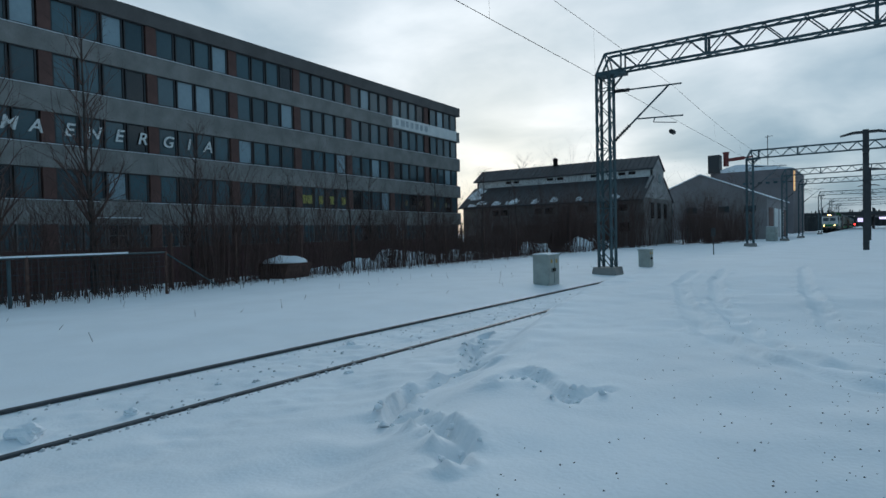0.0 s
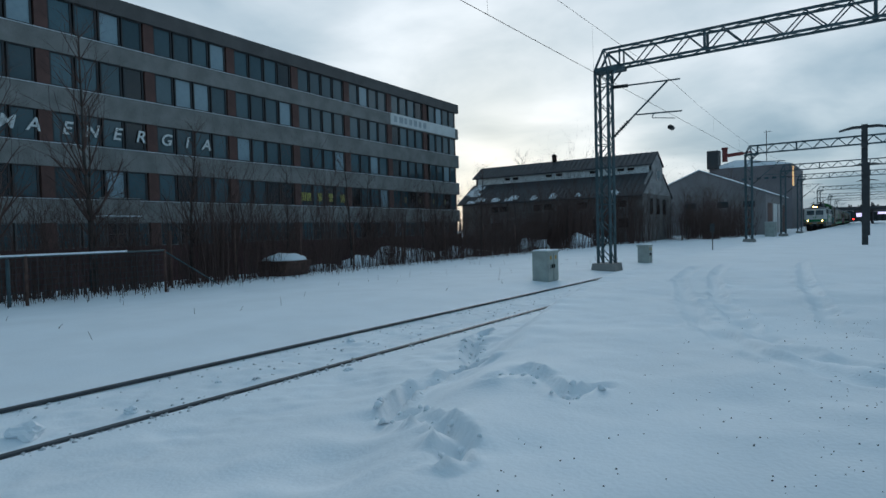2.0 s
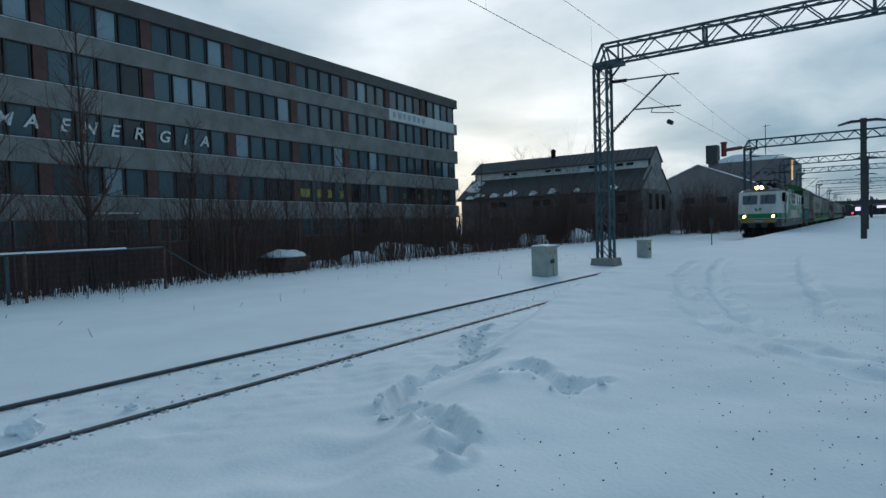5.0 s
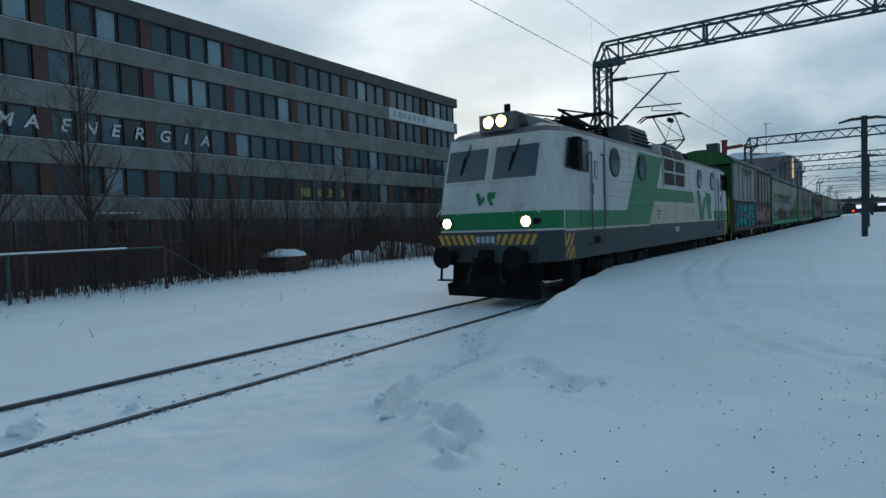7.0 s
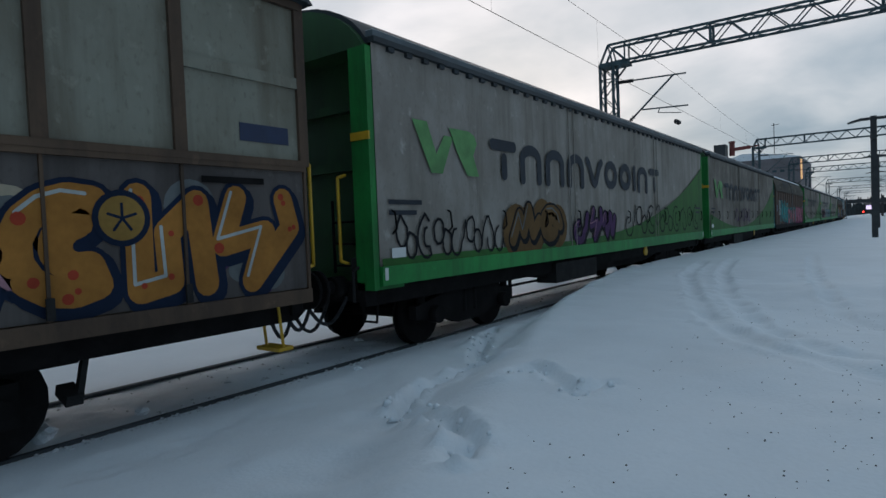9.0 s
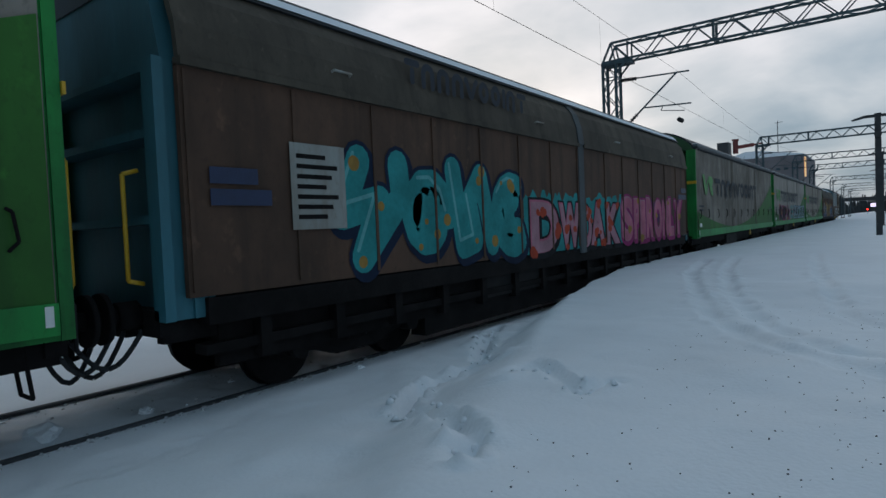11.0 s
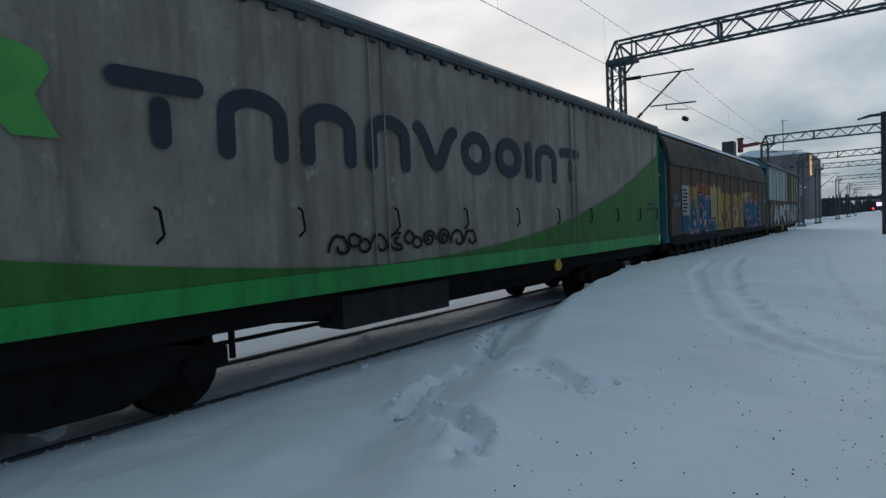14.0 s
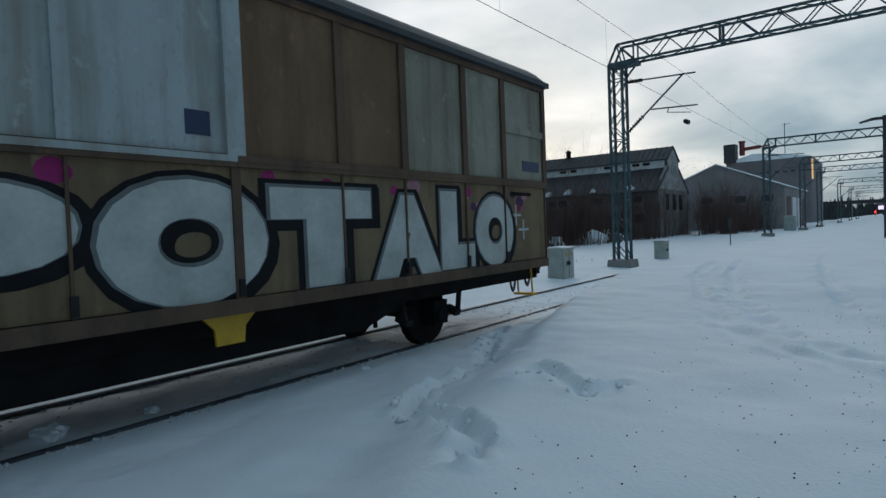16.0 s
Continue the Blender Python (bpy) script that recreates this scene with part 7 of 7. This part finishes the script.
w7 = make_curtain_wagon("clean-printed grey and green curtain-sided freight wagon", dirty="dull")
scribble(w7, 5.15, 8.2, 1.46, 1.74, 9, P["black"], 40, 0.02, label="black scrawl of unreadable marks")
w8 = make_shoulder_wagon("brown sliding-wall wagon with orange and blue graffiti", "wagon_blue")
wordmark(w8, 3.4, 3.72, 3.9, 0.34, 1.505, M["navy"])


def colour_field(V, areas, x):
    for k, (y0, y1, z0, z1, key) in enumerate(areas):
        bm = bmesh.new()
        rnd = random.Random(k)
        n = 24
        top = [(y0 + (y1 - y0) * i / n, z1 + rnd.uniform(-0.03, 0.03) + 0.05 * math.sin(i * 0.7 + k)) for i in range(n, -1, -1)]
        flat(bm, [(y0, z0), (y1, z0)] + top, x + 0.0004 * (k % 3))
        part("colour_field", bm, P[key], V, "soft sprayed background field")


colour_field(w8, [(2.2, 3.5, 1.22, 2.75, "ochre"), (3.4, 5.3, 1.22, 2.9, "rust"), (5.25, 7.0, 1.22, 2.85, "cream_ochre"), (6.9, 8.76, 1.22, 2.62, "ochre"), (9.06, 11.2, 1.22, 2.6, "ochre"), (11.1, 13.2, 1.22, 2.75, "cream_ochre"), (13.1, 15.2, 1.22, 2.7, "rust"), (15.1, 17.2, 1.22, 2.5, "brown")], 1.4725)
drips(w8, 1.25, 2.3, 1.24, 1.78, 1.4742, P["blue"], 5, "blue sprayed field under the data plate")
word(w8, (("A", 2.22, 3.36), ("D", 3.44, 4.42), ("L", 4.50, 5.84)), 1.22, 2.5, 1.4755, [P["deep"], P["blue"], P["paleblue"], P["rose"]], 50, fat=0.09, dots=11, label="blue sprayed letter with pink spots and pale edge")
word(w8, (("M", 11.3, 12.4), ("U", 12.46, 13.2), ("N", 13.28, 14.3), ("I", 14.38, 14.86), ("A", 14.92, 16.1)), 1.16, 2.46, 1.4755, [P["deep"], P["blue"], P["paleblue"], P["rose"]], 71, fat=0.09, dots=9, label="blue sprayed letter with pink spots and pale edge")
cloud(w8, 6.7, 8.7, 1.35, 2.05, 13, 1.4745, [P["brown"], P["ochre"], P["rust"]], 52, "brown and ochre sprayed patches", 0.10, 0.24)
cloud(w8, 9.1, 11.1, 1.4, 2.45, 15, 1.4745, [P["brown"], P["cream"], P["ochre"]], 53, "brown and cream sprayed patches", 0.10, 0.24)
w9 = make_panel_wagon("pale grey and brown covered wagon with white graffiti", 13.22, BAYS, ["pale_door"] * 5 + ["tan_board", "tan_board", "olive_door", "olive_door", "olive_door"], "end_paleblue", "brown_wood")
cloud(w9, 1.3, 12.6, 2.0, 2.36, 46, 1.4732, [P["magenta"], P["purple"], P["rose"]], 60, "magenta and violet sprayed dots", 0.05, 0.14)
word(w9, (("A", 1.45, 3.78), ("P", 3.82, 5.25), ("O", 5.32, 7.02), ("T", 7.02, 8.56), ("A", 8.54, 9.96), ("L", 9.94, 10.82), ("O", 10.84, 12.0)), 1.12, 2.32, 1.4755, [P["black"], P["white"], P["grey"], P["black"]], 61, fat=0.10, label="white sprayed bubble letter with black rim")
bm = bmesh.new()
for k, (cy, cz) in enumerate(((12.1, 1.95), (12.35, 1.7), (1.4, 2.1))):
    for a in range(0, 180, 90):
        u, v = 0.16 * math.cos(radians(a)), 0.16 * math.sin(radians(a))
        stroke(bm, [(cy - u, cz - v), (cy + u, cz + v)], 0.02, 1.476 + 0.0002 * (a > 0), 0)
part("spray_star", bm, P["white"], w9, "small white sprayed stars")
bm = bmesh.new()
tube(bm, (0.9, 13.27, 3.3), (0.9, 13.32, 3.3), 0.1, 12)
part("tail_lamp", bm, M["tail"], w9, "red tail lamp")
VEHICLES = [loco, w1, w2, w3, w4, w5, w6, w7, w8, w9]


# ---- bare trees, shrubs, fence ----
def limb(bm, p, d, length, r, depth, rnd, kids=3):
    n = 3
    for i in range(n):
        q = p + d * (length / n)
        r2 = r * (0.82 if depth else 0.6)
        tube(bm, p, q, r, 4 if depth > 1 else 3, 0, r2)
        if depth and i:
            for k in range(kids):
                a = rnd.uniform(0, 2 * math.pi)
                side = (d.orthogonal().normalized() * math.cos(a) + d.cross(d.orthogonal().normalized()) * math.sin(a))
                nd = (d * rnd.uniform(0.7, 1.1) + side * rnd.uniform(0.4, 0.8) + Vector((0, 0, 0.18))).normalized()
                limb(bm, q, nd, length * rnd.uniform(0.4, 0.62), r2 * 0.55, depth - 1, rnd, max(2, kids - 1))
        p, r = q, r2
        d = (d + Vector((rnd.uniform(-1, 1), rnd.uniform(-1, 1), rnd.uniform(-0.2, 0.5))) * 0.13).normalized()


def make_tree(height, seed, label, mat="bark"):
    T = thing("bare_tree", label, "tree", "bare trees")
    rnd = random.Random(seed)
    bm = bmesh.new()
    p, d, r = Vector((0, 0, -0.1)), Vector((rnd.uniform(-0.05, 0.05), rnd.uniform(-0.05, 0.05), 1)).normalized(), height * 0.014
    crown = bmesh.new()
    n = 11
    for i in range(n):
        q = p + d * (height / n)
        r2 = r * 0.87
        tube(bm, p, q, r, 6, 0, r2)
        if i > 1:
            for k in range(4 if i < n - 2 else 6):
                a = rnd.uniform(0, 2 * math.pi)
                nd = Vector((math.cos(a) * 0.55, math.sin(a) * 0.55, rnd.uniform(0.5, 1.0))).normalized()
                limb(crown, q, nd, height * (0.25 - 0.014 * i) * rnd.uniform(0.7, 1.2), r2 * 0.5, 2, rnd, 2)
        p, r = q, r2
        d = (d + Vector((rnd.uniform(-1, 1), rnd.uniform(-1, 1), 0.4)) * 0.07).normalized()
    part("trunk", bm, M[mat], T)
    part("crown", crown, M["twig"], T, "bare thin twigs")
    return T


def make_shrub(height, stems, seed):
    S = thing("bare_shrub", "leafless reddish-brown shrub standing in the snow", "shrub", "leafless shrubs")
    rnd = random.Random(seed)
    bm = bmesh.new()
    for i in range(stems):
        a = rnd.uniform(0, 2 * math.pi)
        o = Vector((math.cos(a), math.sin(a), 0)) * rnd.uniform(0, 0.55)
        d = (Vector((0, 0, 1)) + o * rnd.uniform(0.1, 0.7)).normalized()
        limb(bm, o * 0.9 + Vector((0, 0, -0.08)), d, height * rnd.uniform(0.55, 1.1), rnd.uniform(0.008, 0.016), 2, rnd, 2)
    part("branch_clump", bm, M["twig"], S)
    return S


def ground_at(x, y):
    return float(ground_height(np.array([x]), np.array([y]))[0])


tall = make_tree(8.2, 1, "thin bare tree rising from the trackside thicket")
tall.matrix_world = pose(-20.4, 8.8, 0.2)
mid = make_tree(5.6, 2, "small bare tree in the trackside thicket")
mid.matrix_world = pose(-21.0, 12.6, 0.2)
old = make_tree(11.0, 3, "tall bare tree standing behind the buildings")
old.matrix_world = pose(-38.5, 72.5, 0.2)
rnd = random.Random(11)
for x, y, k in ((-20.6, 4.9, 1.1), (-20.2, 6.2, 0.8), (-22.0, 9.6, 0.8), (-22.5, 18.5, 0.6)):
    copy_thing(tall, pose(x, y, ground_at(x, y), 0, 0, rnd.uniform(0, 360)) @ Matrix.Scale(k, 4))
for x, y, k in ((-21.5, 15.0, 0.8), (-21.5, 21.8, 1.0), (-22.0, 23.6, 0.9), (-21.2, 27.5, 0.8), (-22.8, 31.0, 1.0), (-21.6, 34.5, 1.05), (-21.8, 38.5, 0.9), (-22.6, 41.5, 1.0), (-20.8, 47.0, 0.7),
                (-16.5, 70.0, 0.8), (-17.2, 74.5, 1.0), (-16.0, 79.5, 1.1), (-17.8, 84.0, 1.1), (-16.8, 89.0, 1.0), (-15.2, 92.0, 0.9), (-19.0, 80.0, 1.1)):
    copy_thing(mid, pose(x, y, ground_at(x, y), 0, 0, rnd.uniform(0, 360)) @ Matrix.Scale(k, 4))
for x, y, k in ((-37.0, 74.0, 0.9), (-33.0, 98.0, 1.1), (-31.0, 104.0, 1.0), (-27.5, 140.0, 1.2), (-23.0, 135.0, 1.1)):
    copy_thing(old, pose(x, y, 0.2, 0, 0, rnd.uniform(0, 360)) @ Matrix.Scale(k, 4))
kinds = [make_shrub(1.7, 17, 21), make_shrub(2.3, 15, 22), make_shrub(1.2, 20, 23)]
spots = []
for i in range(230):
    y = 0.5 + 61 * (i + rnd.random()) / 230
    spots.append((-19.7 - 5.0 * rnd.random() ** 1.5 - 0.02 * y, y))
for i in range(50):
    spots.append((rnd.uniform(-19.0, -12.8), 68 + 26 * i / 50))
for i in range(40):
    spots.append((rnd.uniform(-25.5, -18.5), 44 + 20 * i / 40))
for i in range(14):
    spots.append((rnd.uniform(-22, -12.5), 95 + 40 * i / 14))
for i, (x, y) in enumerate(spots):
    k = rnd.choice((0, 0, 1, 2, 2))
    m = pose(x, y, ground_at(x, y), 0, 0, rnd.uniform(0, 360)) @ Matrix.Scale(rnd.uniform(0.8, 1.35), 4)
    if i > 229:
        m = m @ Matrix.Scale(1.5, 4)
    if i < 3:
        kinds[i].matrix_world = m
    else:
        copy_thing(kinds[k], m)


def make_stalks():
    bm = bmesh.new()
    r = random.Random(8)
    for i in range(1500):
        y = 0.5 + 60 * r.random()
        x = -19.0 + r.gauss(0, 0.55) - 0.015 * y
        h = r.uniform(0.15, 0.75)
        z = ground_at(x, y)
        a = Vector((r.uniform(-0.18, 0.18), r.uniform(-0.18, 0.18), 1))
        tube(bm, (x, y, z - 0.03), Vector((x, y, z)) + a * h, 0.009, 3, 0, 0.004)
    for i in range(40):
        y, x = r.uniform(4, 30), r.uniform(-17.5, -9.5)
        z = ground_at(x, y)
        tube(bm, (x, y, z - 0.02), (x + r.uniform(-0.08, 0.08), y + r.uniform(-0.1, 0.1), z + r.uniform(0.08, 0.3)), 0.006, 3, 0, 0.003)
    tagged(part("dead_stalks", bm, M["twig"]), "dry brown weed stalks poking through the snow", "dry weeds", kind="stuff")


make_stalks()


def make_fence():
    Fn = thing("wire_fence", "old steel wire fence with snow on its top rail", "fence")
    ys = (-6.0, -2.0, 2.2, 6.3, 10.2)
    for y in ys:
        bm = bmesh.new()
        tube(bm, (-18.5, y, -0.1), (-18.5, y, 1.38), 0.045, 8)
        part("post", bm, M["rust_post"], Fn)
    bm = bmesh.new()
    tube(bm, (-18.5, ys[0], 1.33), (-18.5, ys[-1], 1.36), 0.03, 8)
    part("top_rail", bm, M["steel"], Fn)
    bm = bmesh.new()
    prism(bm, [(-18.54, 1.36), (-18.46, 1.36), (-18.47, 1.40), (-18.53, 1.41)], "y", ys[0], 9.0)
    part("rail_snow", bm, M["snow"], Fn, "snow lying on the rail")
    bm = bmesh.new()
    tube(bm, (-18.5, 10.2, 1.33), (-18.7, 12.2, 0.1), 0.025, 6)
    part("brace", bm, M["steel"], Fn)
    bm = bmesh.new()
    for k in range(7):
        tube(bm, (-18.5, ys[0], 0.2 + k * 0.17), (-18.5, ys[-1], 0.22 + k * 0.17), 0.004, 3)
    for k in range(95):
        y = ys[0] + k * 0.17
        tube(bm, (-18.5, y, 0.15), (-18.5, y, 1.35), 0.003, 3)
    part("wire_mesh", bm, M["steel"], Fn)
    bm = bmesh.new()
    tube(bm, (-18.55, 5.9, -0.1), (-18.55, 5.9, 1.3), 0.05, 8)
    part("post", bm, M["steel"], Fn)
    for y in (11.0, 13.6, 16.9, 20.2, 24.0, 28.0, 32.5, 37.0):
        bm = bmesh.new()
        tube(bm, (-19.2 - 0.03 * y, y, -0.1), (-19.2 - 0.03 * y, y, 2.0), 0.04, 6)
        part("post", bm, M["rust_post"], Fn, "rusty leaning post")


M["rust_post"] = material("rusty_post", (0.12, 0.065, 0.05), 0.8, 0.2, 0.4, 6, 50)
make_fence()


def make_container():
    C = thing("waste_skip", "dark steel skip capped with thick snow", "skip", at=pose(-20.3, 16.5, 0.05, 0, 0, 8))
    bm = bmesh.new()
    prism(bm, [(-0.62, -0.05), (0.62, -0.05), (0.85, 0.62), (-0.85, 0.62)], "y", -0.75, 0.75)
    part("body", bm, M["rust_post"], C, bevel=0.02)
    bm = bmesh.new()
    bmesh.ops.create_icosphere(bm, subdivisions=3, radius=1)
    for v in bm.verts:
        v.co = Vector((v.co.x * 0.95, v.co.y * 0.92, 0.62 + max(0, v.co.z) * 0.30 * (1 + 0.3 * noise.noise(v.co * 2))))
    for f in bm.faces:
        f.smooth = True
    part("snow_cap", bm, M["snow"], C, "thick rounded cap of snow")


make_container()


def make_pile(x, y, rx, ry, h, seed):
    bm = bmesh.new()
    bmesh.ops.create_icosphere(bm, subdivisions=3, radius=1)
    for v in bm.verts:
        k = 1 + 0.45 * noise.noise(v.co * 1.6 + Vector((seed, seed, 0)))
        v.co = Vector((v.co.x * rx * k, v.co.y * ry * k, v.co.z * h * k))
    for f in bm.faces:
        f.smooth = True
    ob = tagged(part("snow_heap", bm, M["snow"]), "rounded heap of snow over junk in the thicket", "snow heap", "snow heaps")
    ob.location = (x, y, ground_at(x, y) + 0.1 * h)


for i, (x, y, rx, ry, h) in enumerate(((-21.5, 22.5, 0.8, 1.0, 0.55), (-22, 25.5, 0.9, 1.6, 0.9), (-22.6, 28.5, 0.9, 1.5, 0.95), (-21.8, 20.0, 0.7, 0.9, 0.35), (-23, 33, 1.0, 1.6, 0.8), (-22.5, 44, 1.2, 2.0, 1.0),
                                        (-21, 50, 1.2, 2.2, 1.0), (-22, 56, 1.2, 2.0, 1.1))):
    make_pile(x, y, rx, ry, h, i)


# ---- sign post, far station and woods ----
def make_sign_post():
    S = thing("track_sign", "small grey marker sign on a thin post", "sign", at=pose(-8.4, 42.7, 0))
    bm = bmesh.new()
    tube(bm, (0, 0, -0.1), (0, 0, 1.5), 0.03, 8)
    part("post", bm, M["dark2"], S)
    bm = bmesh.new()
    box(bm, -0.14, 0.14, -0.06, -0.03, 1.2, 1.75)
    part("plate", bm, M["dark2"], S, bevel=0.01)


make_sign_post()


def make_station():
    S = thing("road_bridge", "dark road bridge over the tracks with lights below", "bridge")
    bm = bmesh.new()
    box(bm, -4.4, 45, 330, 340, 6.2, 7.8)
    box(bm, -60, -4.4, 330, 340, 6.2, 7.8)
    part("deck", bm, M["dark2"], S)
    for x in (-30, -14, -1.5, 12, 26):
        bm = bmesh.new()
        box(bm, x - 0.6, x + 0.6, 331, 339, -0.5, 6.2)
        part("pillar", bm, M["dark2"], S)
    C = thing("platform_canopy", "dark platform canopy with lit signs", "canopy")
    bm = bmesh.new()
    box(bm, -3.0, 6.0, 200, 260, 4.4, 4.8)
    part("roof", bm, M["dark2"], C)
    for y in (202, 220, 240, 258):
        bm = bmesh.new()
        bar(bm, (1.5, y, 0.4), (1.5, y, 4.4), 0.3, 0.3)
        part("post", bm, M["dark2"], C)
    for x0, z0, w, h, key in ((-2.2, 2.6, 2.2, 1.0, "sign_light"), (2.6, 3.2, 2.0, 0.6, "sign_light"), (-1.0, 3.5, 1.2, 0.4, "sign_light")):
        bm = bmesh.new()
        box(bm, x0, x0 + w, 199.6, 199.8, z0, z0 + h)
        part("lit_sign", bm, M[key], C, "pale violet lit sign")
    for x, y, z in ((-3.6, 250, 1.6), (5.0, 190, 1.3)):
        Sg = thing("red_signal", "small red signal lamp on a post", "signal", "red signals", at=pose(x, y, 0.4))
        bm = bmesh.new()
        tube(bm, (0, 0, -0.2), (0, 0, z), 0.06, 8)
        part("post", bm, M["dark2"], Sg)
        bm = bmesh.new()
        tube(bm, (0, -0.1, z), (0, -0.2, z), 0.28, 12)
        part("lens", bm, M["tail"], Sg)


M["sign_light"] = glowing("violet_sign_light", (0.75, 0.62, 0.85), 1.1)
make_station()


def make_woods():
    bm = bmesh.new()
    r = random.Random(17)
    for i in range(900):
        x = r.uniform(-420, 300)
        y = 640 + r.uniform(-60, 120)
        h = r.uniform(9, 17)
        w = r.uniform(1.6, 3.2)
        tube(bm, (x, y, 0), (x, y, h), w, 5, 0, w * 0.15)
    for i in range(260):
        y = 215 + 400 * r.random()
        x = -14 - r.random() ** 1.5 * 30
        h = r.uniform(2.5, 6)
        tube(bm, (x, y, 0), (x, y, h), r.uniform(1.0, 2.0), 5, 0, 0.3)
    tagged(part("far_woods", bm, M["far_wood"]), "dark distant line of woods beyond the station", "woods", kind="stuff")


M["far_wood"] = material("far_dark_wood", (0.045, 0.05, 0.052), 0.95, vary=0.4, scale=0.2, grain=2)
make_woods()


# ---- motion ----
def train_front(t):
    """Where the locomotive's front corner stands along the track, in metres: an even run."""
    return 11.45 - 19.83 * (t - 7)


def motions():
    for along, vehicle in zip(OFFS, VEHICLES):
        walk(vehicle, [(t, pose(TRACK_X, train_front(t) + along, 0)) for t in range(0, 17, 2)])


motions()
